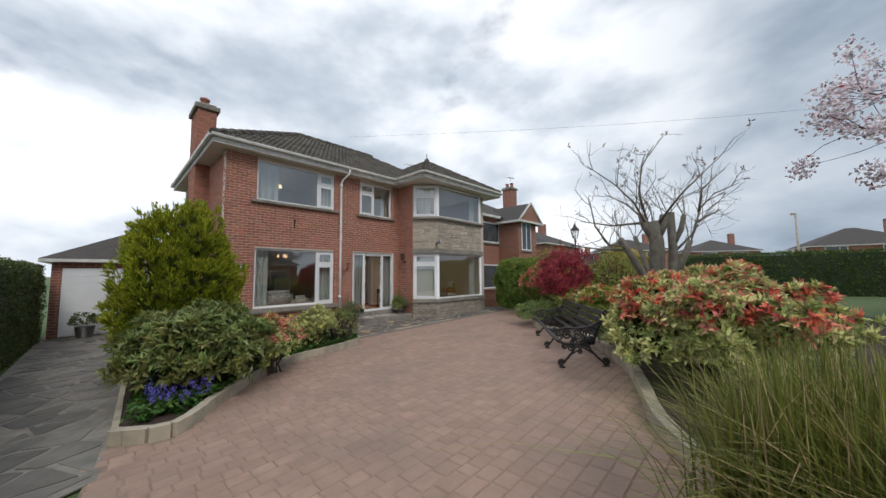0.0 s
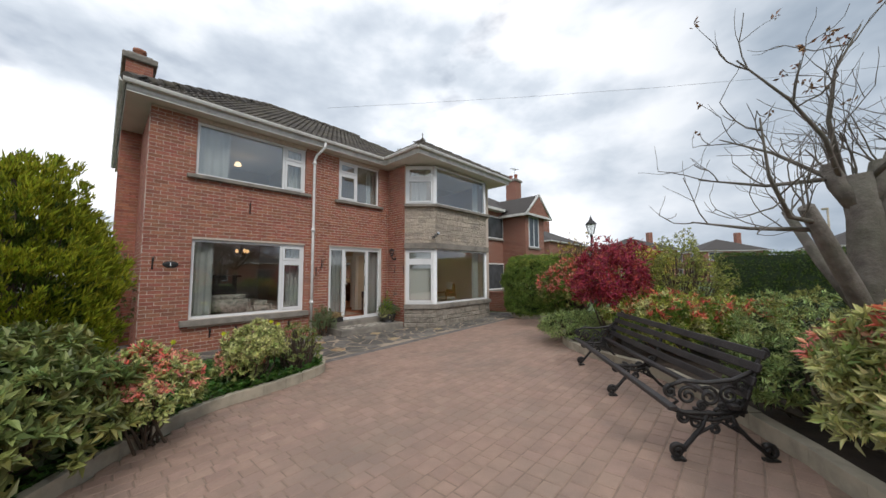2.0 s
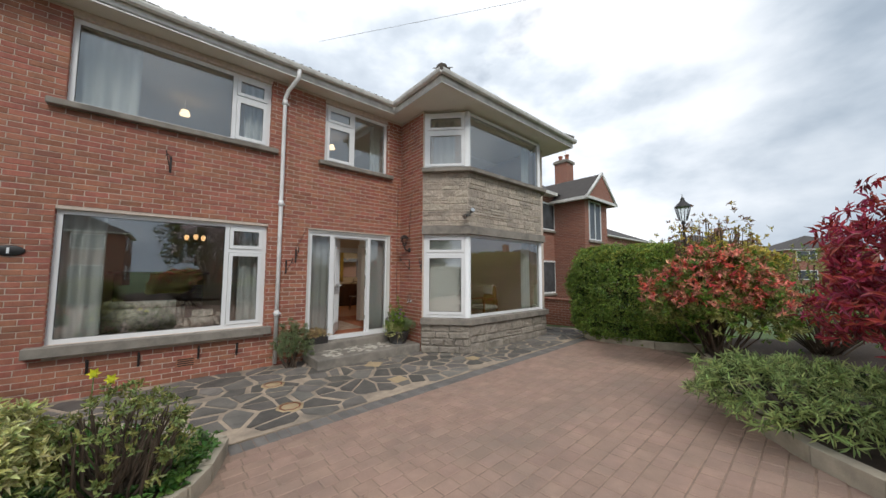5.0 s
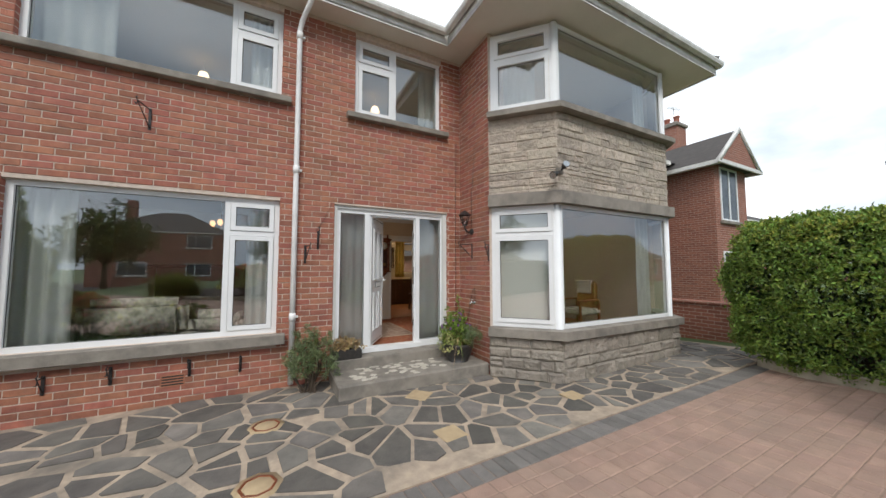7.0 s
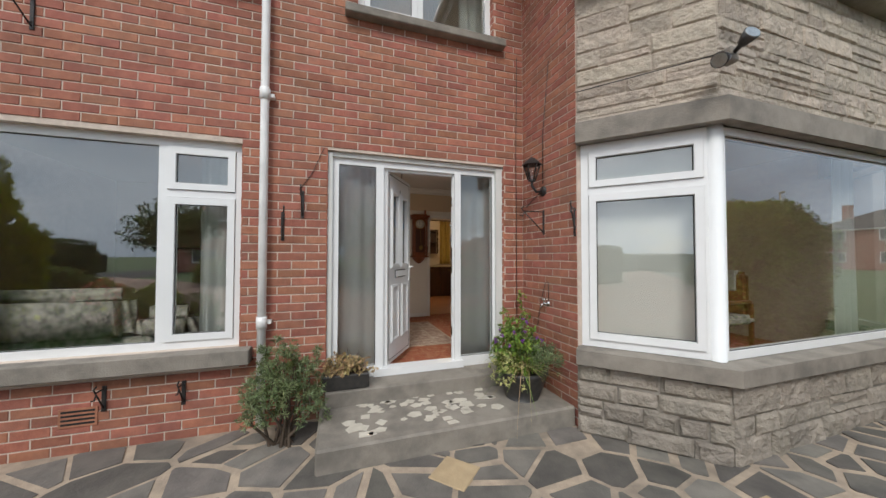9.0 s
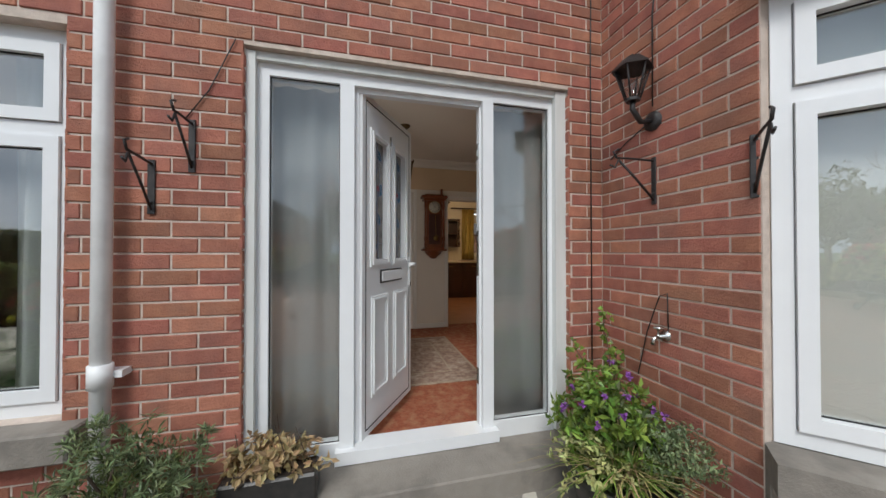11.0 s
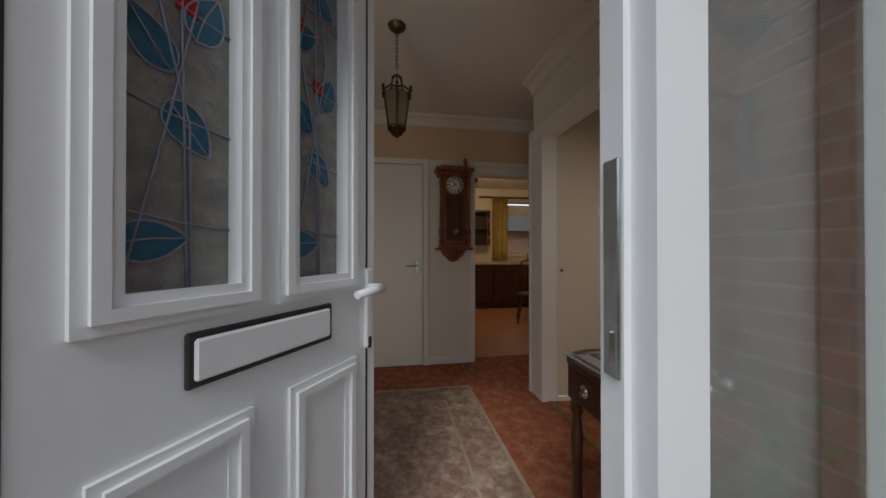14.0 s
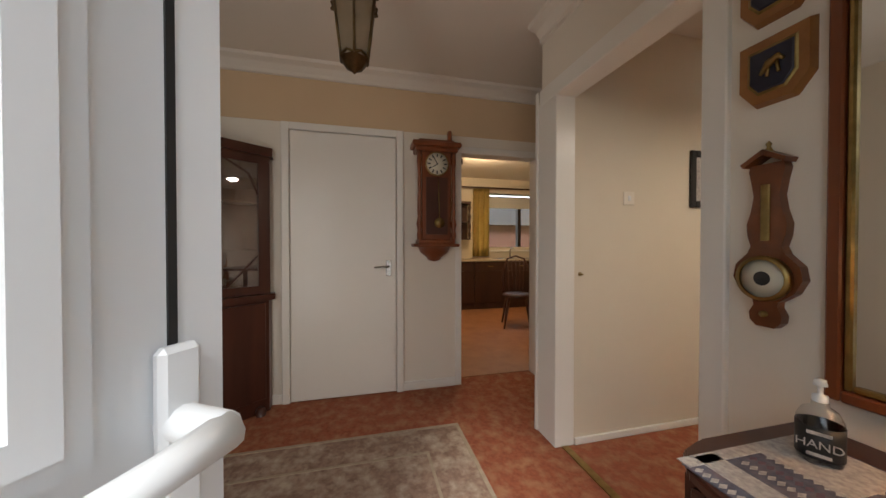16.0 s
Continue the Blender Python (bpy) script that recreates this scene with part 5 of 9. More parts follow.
def bough(bm, p, d, length, r, depth, g, ends, up=0.2, wob=0.35):
    """A limb with forks."""
    pts, rad = [p], [r]
    n = 4
    for i in range(n):
        d = (d + Vector(g.normal(size=3)) * wob * 0.35 + Vector((0, 0, up * 0.25))).normalized()
        p = p + d * length / n
        pts.append(p)
        rad.append(r * (1 - 0.45 * (i + 1) / n))
    tube(bm, pts, rad, 6 if r > 0.02 else 4, False)
    ends.append((p, d))
    if depth:
        for i in range(g.integers(2, 4)):
            q = pts[g.integers(2, n + 1)]
            nd = (d + Vector(g.normal(size=3)) * 0.75).normalized()
            bough(bm, q, nd, length * g.uniform(0.55, 0.85), rad[-1] * 0.9, depth - 1, g, ends, up, wob)


def pollard():
    base = Vector((-0.92, 5.25, 0.40))
    e = thing("pollarded_tree", "bare pollarded tree with stubby pale limbs and thin shoots", "tree", "", "", base)
    g = np.random.default_rng(5)
    ends = []
    across, deep = Vector((0.722, 0.692, 0)), Vector((-0.692, 0.722, 0))

    def at(a, b, z):
        return across * a + deep * b + Vector((base.x, base.y, z))

    # main stem, second stem and the leaning limb, all sawn off
    bm = bmesh.new()
    tube(bm, [base, at(0.01, 0, 0.95), at(-0.02, 0.02, 1.5), at(0.0, 0.02, 2.05), at(-0.03, 0.03, 2.36)], [0.15, 0.11, 0.10, 0.09, 0.085], 10)
    tube(bm, [at(-0.02, 0.02, 2.1), at(0.07, -0.02, 2.3), at(0.10, -0.03, 2.44)], [0.07, 0.062, 0.06], 8)
    tube(bm, [at(-0.02, 0.02, 2.1), at(-0.12, 0.06, 2.3), at(-0.15, 0.08, 2.46)], [0.06, 0.055, 0.05], 8)
    part("trunk", bm, M_BARK, e)
    stems = (
        [(0.03, 0.0, 1.0), (0.22, 0.08, 1.4), (0.28, 0.10, 1.95), (0.27, 0.10, 2.5)],
        [(0.26, 0.10, 2.0), (0.38, 0.06, 2.25), (0.43, 0.05, 2.46)],
        [(0.0, 0.0, 1.2), (-0.22, -0.05, 1.55), (-0.42, -0.08, 1.88), (-0.58, -0.12, 2.10)],
        [(0.02, 0.05, 1.3), (0.05, 0.35, 1.75), (0.02, 0.55, 2.2)],
        [(0.02, -0.02, 1.3), (0.10, -0.25, 1.7), (0.16, -0.38, 2.05)],
    )
    tips = [at(0.10, -0.03, 2.4), at(-0.15, 0.08, 2.4), at(-0.03, 0.03, 2.3)]
    for k, way in enumerate(stems):
        bm = bmesh.new()
        pts = [at(*p) for p in way]
        r0 = (0.07, 0.042, 0.06, 0.045, 0.045)[k]
        tube(bm, pts, [r0 * (1 - 0.3 * q / (len(pts) - 1)) for q in range(len(pts))], 8)
        part("limb", bm, M_BARK, e)
        tips.append(pts[-1] - Vector((0, 0, 0.05)))
    # long shoots that spread in curves from the sawn ends
    long_shoots = (
        [(0.30, 0.08, 1.95), (0.55, 0.05, 2.20), (0.66, 0.05, 2.55), (0.85, 0.02, 2.75), (1.2, 0.0, 2.90)],
        [(0.60, 0.05, 2.35), (0.80, 0.10, 2.45), (1.05, 0.15, 2.55)],
        [(0.64, 0.05, 2.5), (0.66, 0.0, 2.8), (0.85, -0.05, 3.0)],
        [(-0.10, 0.05, 2.3), (-0.32, -0.05, 2.6), (-0.60, -0.1, 2.85), (-1.0, -0.15, 3.10)],
        [(-0.08, 0.05, 2.3), (-0.22, 0.0, 2.75), (-0.20, -0.05, 3.1), (-0.05, -0.1, 3.40)],
        [(-0.5, -0.1, 2.0), (-0.78, -0.2, 2.02), (-1.0, -0.3, 2.25), (-1.08, -0.35, 2.6)],
        [(-0.45, -0.1, 1.95), (-0.8, 0.05, 1.98), (-1.1, 0.2, 2.05)],
        [(-0.15, 0.08, 2.35), (-0.5, 0.2, 2.33), (-0.9, 0.35, 2.42)],
        [(0.0, 0.0, 2.3), (0.1, -0.35, 2.65), (0.3, -0.6, 2.95)],
        [(0.0, 0.1, 2.3), (-0.1, 0.5, 2.7), (-0.3, 0.8, 2.95)],
    )
    for way in long_shoots:
        bm = bmesh.new()
        pts = [at(*p) for p in way]
        n = len(pts)
        tube(bm, pts, [0.019 * (1 - 0.75 * q / (n - 1)) for q in range(n)], 6)
        for q in range(1, n):
            d = (pts[q] - pts[q - 1]).normalized()
            for _ in range(3 if q < n - 1 else 2):
                nd = (d * 0.7 + Vector((0, 0, 0.35)) + Vector(g.normal(size=3)) * 0.4).normalized()
                bough(bm, pts[q] - d * g.uniform(0, 0.2), nd, g.uniform(0.22, 0.42), 0.006, 1, g, ends, 0.35, 0.5)
        part("branch", bm, M_BARK, e)
    bm = bmesh.new()
    for p in tips:
        for _ in range(3):
            nd = Vector(g.normal(size=3)) * 0.5
            nd.z = abs(nd.z) + 0.75
            bough(bm, p, nd.normalized(), g.uniform(0.25, 0.48), g.uniform(0.006, 0.010), 2, g, ends, 0.3, 0.5)
    part("shoot_growth", bm, M_BARK, e)
    P = np.array([tuple(p) for p, d in ends if p.z > 2.95])
    P = np.repeat(P[::4], 5, 0) + unit(5 * len(P[::4])) * 0.02
    leaves_mesh("bud_growth", P, unit(len(P)), unit(len(P)), 0.045, 0.02, L_BRONZE, e)


pollard()


def blossom():
    e = thing("cherry_tree", "flowering cherry hung with pale pink blossom", "tree", "", "", (5.25, 7.6, 0))
    g = np.random.default_rng(11)
    bm, ends = bmesh.new(), []
    base = Vector((5.25, 7.6, 0.0))
    tube(bm, [base, base + Vector((0, 0, 0.9)), base + Vector((0.05, 0, 1.8))], [0.2, 0.16, 0.15], 10)
    for a in np.linspace(0, 2 * math.pi, 9)[:-1]:
        for el in (0.35, 0.9):
            nd = Vector((math.cos(a + el), math.sin(a + el), el)).normalized()
            bough(bm, base + Vector((0, 0, 1.7 + el * 0.8)), nd, 2.45, 0.06, 3, g, ends, 0.3, 0.5)
    part("trunk", bm, M_TWIG, e)
    P = np.array([tuple(p) for p, d in ends])
    P = P[P[:, 2] > 2.2]
    C = np.repeat(P, 80, 0) + unit(80 * len(P)) * (rng.random(80 * len(P)) ** 0.5 * 0.24)[:, None]
    leaves_mesh("blossom", C, unit(len(C)), unit(len(C)), 0.07 * rng.uniform(0.6, 1.2, len(C)), 0.055, L_BLOSSOM, e)
    C = np.repeat(P, 3, 0) + unit(3 * len(P)) * 0.2
    leaves_mesh("young_foliage", C, unit(len(C)), unit(len(C)), 0.08, 0.035, L_MAPLE, e)


blossom()


def far_tree(x, y, h, r, m, seed):
    e = thing("tree", "leafy roadside tree with an uneven round crown", "tree", "far trees", "", (x, y, 0))
    g = np.random.default_rng(seed)
    bm, ends = bmesh.new(), []
    base = Vector((x, y, 0))
    tube(bm, [base, base + Vector((0, 0, h * 0.45))], [h * 0.035, h * 0.022], 8)
    for a in range(5):
        bough(bm, base + Vector((0, 0, h * 0.35)), Vector((math.cos(a * 1.26), math.sin(a * 1.26), 0.9)).normalized(), h * 0.3, h * 0.014, 2, g, ends)
    part("trunk", bm, M_TWIG, e)
    P, D, N = whorls((x, y, h * 0.65), (r, r, h * 0.36), 420, 9, 0.8, seed, -0.8, 0.4, 0.6)
    leaves_mesh("crown", P + unit(len(P)) * 0.25, D, N, 0.26, 0.15, m, e)
far_tree(9, -19, 7.5, 2.6, L_GREEN, 31), far_tree(2, -21, 6.0, 2.2, L_BOX, 32), far_tree(14, 6, 6.5, 2.4, L_GREEN, 33), far_tree(-6.5, 27, 3.2, 1.3, L_ORANGE, 34), far_tree(12, -4, 5.0, 2.0, L_GREEN, 35)
# plants by the step
def planter():
    e = thing("planter", "dark round planter overflowing with flowers, ivy and dead stems", "planter", "", "", (-9.68, 7.72, 0.17))
    bm = bmesh.new()
    lathe(bm, [(0.15, 0.17), (0.20, 0.30), (0.235, 0.40), (0.235, 0.43), (0.215, 0.43), (0.20, 0.38), (0.0, 0.38)], (-9.68, 7.72, 0), 20)
    part("pot", bm, M_DARKMETAL, e)
    for nm, m, n, lf, w, c, r in (("foliage", L_BRIGHT, 190, 0.050, 0.45, (-9.78, 7.74, 0.56), (0.24, 0.22, 0.24)), ("inner_foliage", L_GREEN, 130, 0.05, 0.5, (-9.72, 7.74, 0.50), (0.2, 0.2, 0.2)), ("pale_foliage", L_CREAM, 80, 0.032, 0.6, (-9.66, 7.56, 0.44), (0.20, 0.14, 0.14)), ("blue_foliage", L_ROSEMARY, 260, 0.022, 0.45, (-9.55, 7.86, 0.55), (0.17, 0.14, 0.12))):
        P, D, N = whorls(c, r, n, 8, 0.7, 40, -0.6, 0.4, 0.5)
        leaves_mesh(nm, P, D, N, lf * rng.uniform(0.6, 1.3, len(P)), lf * w, m, e)
    bm, P = bmesh.new(), []
    for k, (bx, by, h) in enumerate(((-10.02, 7.93, 1.06), (-9.96, 7.95, 0.86), (-10.0, 7.72, 0.90))):
        line = [Vector((-9.82, 7.82, 0.5)).lerp(Vector((bx, by, h)), t / 8) + Vector((0.02 * math.sin(t * 1.7 + k), 0.015 * math.cos(t * 2.1), 0)) for t in range(9)]
        tube(bm, line, 0.0025, 5)
        P += [tuple(q) for q in line[2:] for _ in range(9)]
    part("branching", bm, M_TWIG, e)
    P = np.array(P) + unit(len(P)) * 0.035
    leaves_mesh("ivy_foliage", P, unit(len(P)), unit(len(P)), 0.042 * rng.uniform(0.6, 1.2, len(P)), 0.034, L_BRIGHT, e)
    P = np.stack([rng.uniform(-9.95, -9.55, 14), rng.uniform(7.52, 7.9, 14), rng.uniform(0.62, 0.84, 14)], 1)
    P = np.repeat(P, 9, 0)
    leaves_mesh("flowers", P, unit(len(P)) + (0.3, 0, 0.3), unit(len(P)), 0.024, 0.018, mat("purple_petal", (0.30, 0.10, 0.38), (0.20, 0.06, 0.28), 9), e)
    tuft("dead_grass", "dead strappy leaves hanging from the planter", -9.62, 7.68, 320, 0.27, 0.6, [("dry_blade_mass", L_STRAW, 0.5), ("blade_mass", L_BRIGHT, 0.6)], z=0.42, width=0.012, droop=1.1)
planter()
def trough():
    e = thing("window_box", "black plastic trough of dried-up plants", "planter", "", "", (-10.05, 6.12, 0.30))
    part("trough", boxes((-10.12, -9.98, 5.96, 6.36, 0.301, 0.43), bevel=0.01), M_DARKMETAL, e)
    part("compost", boxes((-10.105, -9.995, 5.975, 6.345, 0.41, 0.435)), M_SOIL, e)
    P, D, N = whorls((-10.05, 6.15, 0.47), (0.08, 0.2, 0.11), 90, 7, 0.9, 44, -0.3, 0.4, 0.6)
    leaves_mesh("dry_foliage", P, D, N, 0.05, 0.022, L_STRAW, e)
    bm = bmesh.new()
    twigs(bm, (-10.05, 6.1, 0.43), (-10.05, 6.15, 0.49), (0.1, 0.22, 0.24), 18, 0.004, 6)
    part("branching", bm, M_TWIG, e)
trough()

# ---------------------------------------------------------------- bench


def bench():
    """Cast iron and slat park bench: length along +y, sitter faces -x; built at the origin."""
    e = thing("bench", "long black slatted park bench with ornate cast iron ends", "bench")
    L = 2.54
    for i, y in enumerate((0.0, L / 2, L)):
        bm = bmesh.new()
        def curl(c, r, turns, a0, sgn=1, rad=0.014, shrink=0.85):
            pts = []
            for k in range(int(turns * 14) + 1):
                a = a0 + sgn * 2 * math.pi * k / 14
                rr = r * (1 - shrink * k / (turns * 14))
                pts.append((c[0] + rr * math.cos(a), y, c[1] + rr * math.sin(a)))
            tube(bm, pts, rad, 6)
        # legs
        tube(bm, [(-0.02, y, 0.36), (-0.06, y, 0.26), (-0.17, y, 0.14), (-0.26, y, 0.05)], [0.02, 0.018, 0.018, 0.02], 7)
        tube(bm, [(0.16, y, 0.36), (0.20, y, 0.26), (0.30, y, 0.14), (0.40, y, 0.05)], [0.02, 0.018, 0.018, 0.02], 7)
        tube(bm, [(-0.12, y, 0.19), (0.08, y, 0.30), (0.26, y, 0.19)], 0.012, 6)
        curl((-0.27, 0.075), 0.055, 1.5, 0.0, 1, 0.020)
        curl((0.41, 0.075), 0.055, 1.5, 2.4, -1, 0.020)
        box(bm, -0.31, -0.22, y - 0.025, y + 0.025, 0.0, 0.02)
        box(bm, 0.36, 0.46, y - 0.025, y + 0.025, 0.0, 0.02)
        # seat rail and back post
        tube(bm, [(-0.30, y, 0.41), (-0.18, y, 0.37), (0.05, y, 0.36), (0.28, y, 0.38)], 0.02, 7)
        tube(bm, [(0.24, y, 0.34), (0.32, y, 0.52), (0.40, y, 0.72), (0.46, y, 0.84)], [0.02, 0.018, 0.018, 0.014], 7)
        curl((0.47, 0.82), 0.04, 1.2, 1.6, -1)
        if i != 1:
            # arm and scrolls
            tube(bm, [(0.40, y, 0.70), (0.22, y, 0.62), (0.02, y, 0.60), (-0.16, y, 0.62), (-0.27, y, 0.58)], [0.016, 0.018, 0.018, 0.018, 0.014], 7)
            curl((-0.27, 0.535), 0.05, 1.4, 1.6)
            tube(bm, [(-0.27, y, 0.50), (-0.22, y, 0.46), (-0.28, y, 0.42)], 0.013, 6)
            for c, r, a0, sg in (((-0.14, 0.50), 0.075, 0.5, 1), ((0.02, 0.49), 0.08, 2.2, -1), ((0.17, 0.50), 0.075, 0.8, 1), ((0.27, 0.57), 0.055, 3.0, -1), ((-0.04, 0.42), 0.04, 0.0, 1), ((0.11, 0.42), 0.04, 1.5, -1)):
                curl(c, r, 1.6, a0, sg, 0.013)
        # pierced infill between the dipped seat rail and the legs
        tube(bm, [(-0.27, y, 0.42), (-0.15, y, 0.34), (0.02, y, 0.31), (0.18, y, 0.34), (0.29, y, 0.47)], 0.017, 7)
        for c, r, a0, sg in (((-0.19, 0.33), 0.045, 1.2, 1), ((-0.09, 0.36), 0.04, 2.0, -1), ((0.0, 0.34), 0.035, 0.3, 1), ((0.09, 0.36), 0.04, 2.8, -1), ((0.19, 0.37), 0.04, 0.9, 1), ((0.24, 0.44), 0.03, 0.2, -1)):
            curl(c, r * 1.1, 1.7, a0, sg, 0.014)
        for c, r, a0, sg in (((-0.10, 0.29), 0.05, 0.4, 1), ((0.03, 0.24), 0.04, 1.9, -1), ((0.15, 0.29), 0.05, 2.6, -1), ((-0.03, 0.33), 0.03, 1.0, 1)):
            curl(c, r, 1.4, a0, sg, 0.013)
        part("cast_end" if i != 1 else "centre_support", bm, M_IRON, e, "ornate black cast iron scrollwork")
    for k in (0, 4):
        x = -0.29 + k * 0.115
        z = 0.415 - 0.03 * math.sin(k * 0.8)
        part("seat_slat", boxes((x - 0.035, x + 0.035, -0.06, L + 0.06, z - 0.01, z + 0.03), bevel=0.008), M_BENCHWOOD, e)
    for k in range(4):
        t = (k + 0.5) / 4
        x, z = 0.255 + 0.20 * t, 0.47 + 0.40 * t
        bm = boxes((-0.014, 0.014, -0.06, L + 0.06, -0.036, 0.036), bevel=0.006)
        bm.transform(Matrix.Translation((x, 0, z)) @ Matrix.Rotation(radians(25), 4, "Y"))
        part("back_slat", bm, M_BENCHWOOD, e)
    e.matrix_basis = pose(-1.80, 4.58, 0.352, -1.0, -3.2, 34.6) @ Matrix.Diagonal((0.86, 1, 0.88, 1))
    return e


M_BENCHWOOD = mat("black_stained_slat", (0.030, 0.025, 0.025), (0.018, 0.015, 0.015), 10, 0.5, 0.4, 60, stretch=(1, 1, 1), c3=(0.06, 0.052, 0.05), scale3=4)
bench()

# ---------------------------------------------------------------- lamp post
def lamp_post(x, y):
    e = thing("street_lamp", "black victorian style lamp post with a glazed lantern", "lamp post", "", "", (x, y, 0))
    bm = bmesh.new()
    lathe(bm, [(0.14, 0), (0.14, 0.25), (0.09, 0.35), (0.07, 0.9), (0.09, 0.95), (0.05, 1.05), (0.04, 2.9), (0.07, 2.95), (0.04, 3.05), (0.035, 3.35), (0.08, 3.42), (0.03, 3.5)], (x, y, 0), 12)
    tube(bm, [(x - 0.22, y, 3.1), (x + 0.22, y, 3.1)], 0.015, 6)
    part("post", bm, M_IRON, e)
    bm = bmesh.new()
    for k in range(6):
        a = k * math.pi / 3
        tube(bm, [(x + 0.12 * math.cos(a), y + 0.12 * math.sin(a), 3.5), (x + 0.24 * math.cos(a), y + 0.24 * math.sin(a), 3.98)], 0.012, 5)
    lathe(bm, [(0.26, 3.98), (0.25, 4.02), (0.10, 4.18), (0.06, 4.24), (0.07, 4.28), (0.02, 4.34), (0.0, 4.48)], (x, y, 0), 6)
    part("lantern_frame", bm, M_IRON, e)
    bm = bmesh.new()
    lathe(bm, [(0.11, 3.5), (0.225, 3.97)], (x, y, 0), 6)
    part("lantern_glass", bm, M_GLASS, e)
lamp_post(-6.95, 17.8)


def simple_window(e, ax, f, u0, u1, z0, z1, mull=()):
    """Window of a far house on a wall facing +x (ax 'x') or +-y."""
    def bx(a0, a1, d0, d1, za, zb):
        return (f + d0, f + d1, a0, a1, za, zb) if ax == "x" else (a0, a1, f - d1, f - d0, za, zb)
    w = part("window", boxes(bx(u0, u1, 0.0, 0.03, z0, z0 + 0.07), bx(u0, u1, 0.0, 0.03, z1 - 0.07, z1), bx(u0, u0 + 0.07, 0.0, 0.03, z0 + 0.07, z1 - 0.07), bx(u1 - 0.07, u1, 0.0, 0.03, z0 + 0.07, z1 - 0.07), *[bx(m - 0.035, m + 0.035, 0.0, 0.03, z0 + 0.07, z1 - 0.07) for m in mull]), M_UPVC, e)
    part("pane", boxes(bx(u0 + 0.06, u1 - 0.06, 0.0, 0.012, z0 + 0.06, z1 - 0.06)), M_FARGLASS, w)
    part("sill", boxes(bx(u0 - 0.08, u1 + 0.08, 0.0, 0.10, z0 - 0.09, z0 - 0.001)), M_CONC, w)


M_FARGLASS = mat("far_window_glass", (0.10, 0.11, 0.12), (0.05, 0.055, 0.06), 1.5, 0.06)
M_FARTILE = mat("far_roof_tile", (0.085, 0.075, 0.07), (0.055, 0.05, 0.047), 5, 0.9, stretch=(1, 1, 6), bump=0.6, bscale=9)


def gable_roof(bm, x0, x1, y0, y1, z, rise, along, over=0.3):
    x0, x1, y0, y1 = x0 - over, x1 + over, y0 - over, y1 + over
    if along == "x":
        ym = (y0 + y1) / 2
        a = [(x0, y0, z), (x1, y0, z), (x1, y1, z), (x0, y1, z), (x0, ym, z + rise), (x1, ym, z + rise)]
    else:
        xm = (x0 + x1) / 2
        a = [(x0, y0, z), (x0, y1, z), (x1, y1, z), (x1, y0, z), (xm, y0, z + rise), (xm, y1, z + rise)]
    v = [bm.verts.new(q) for q in a]
    for q in ((0, 1, 5, 4), (2, 3, 4, 5), (1, 2, 5), (3, 0, 4), (3, 2, 1, 0)):
        bm.faces.new([v[i] for i in q])


def hip_roof(bm, x0, x1, y0, y1, z, rise, over=0.35):
    x0, x1, y0, y1 = x0 - over, x1 + over, y0 - over, y1 + over
    d = min(x1 - x0, y1 - y0) / 2
    if y1 - y0 > x1 - x0:
        r = [((x0 + x1) / 2, y0 + d, z + rise), ((x0 + x1) / 2, y1 - d + 0.01, z + rise)]
    else:
        r = [(x0 + d, (y0 + y1) / 2, z + rise), (x1 - d + 0.01, (y0 + y1) / 2, z + rise)]
    v = [bm.verts.new(q) for q in [(x0, y0, z), (x1, y0, z), (x1, y1, z), (x0, y1, z)] + r]
    fs = ((0, 1, 4), (1, 2, 5, 4), (2, 3, 5), (3, 0, 4, 5)) if y1 - y0 > x1 - x0 else ((0, 1, 5, 4), (1, 2, 5), (2, 3, 4, 5), (3, 0, 4))
    for q in fs:
        bm.faces.new([v[i] for i in q])
    bm.faces.new([v[i] for i in (3, 2, 1, 0)])


def neighbour():
    e = thing("house", "red brick neighbouring house with a white gabled front bay", "house", "", "", (-12, 18, 0))
    part("wall", boxes((-19, -12.0, 14.6, 22.5, 0, 5.3), (-12.0, -10.5, 17.85, 20.1, 0, 4.95)), M_FARBRICK, e)
    bm = bmesh.new()
    hip_roof(bm, -19, -12.0, 14.6, 22.5, 5.3, 2.2)
    gable_roof(bm, -14.5, -10.5, 17.85, 20.1, 4.95, 1.25, "x", 0.28)
    part("roof", bm, M_FARTILE, e)
    bm = boxes((-12.36, -11.60, 14.2, 17.55, 5.18, 5.32), (-10.22, -10.16, 17.35, 20.6, 4.86, 4.98))
    for s in (-1, 1):
        tube(bm, [(-10.2, 18.97 + s * 1.5, 4.93), (-10.2, 18.97, 6.22)], 0.07, 4)
        box(bm, -12.0, -10.2, 18.97 + s * 1.43 - 0.08, 18.97 + s * 1.43 + 0.08, 4.84, 4.97)
    part("bargeboard", bm, M_GUTTER, e)
    v = bmesh.new()
    f = [v.verts.new(q) for q in ((-10.212, 17.67, 4.96), (-10.212, 20.27, 4.96), (-10.212, 18.97, 6.14))]
    v.faces.new(f)
    part("gable", v, M_FARBRICK, e)
    simple_window(e, "x", -10.5, 18.2, 19.4, 3.1, 4.9, (18.8,))
    simple_window(e, "x", -10.5, 18.2, 19.7, 0.7, 2.1, (18.85,))
    simple_window(e, "x", -12.0, 15.2, 17.9, 3.6, 4.9, (15.9,))
    simple_window(e, "x", -12.0, 15.2, 17.9, 0.7, 2.2, (15.9,))
    simple_window(e, "x", -12.0, 21.0, 22.2, 3.6, 4.8)
    bm = bmesh.new()
    tube(bm, [(-11.9, 14.9, 5.2), (-11.93, 14.9, 0)], 0.04, 8)
    part("downpipe", bm, M_PIPE, e)
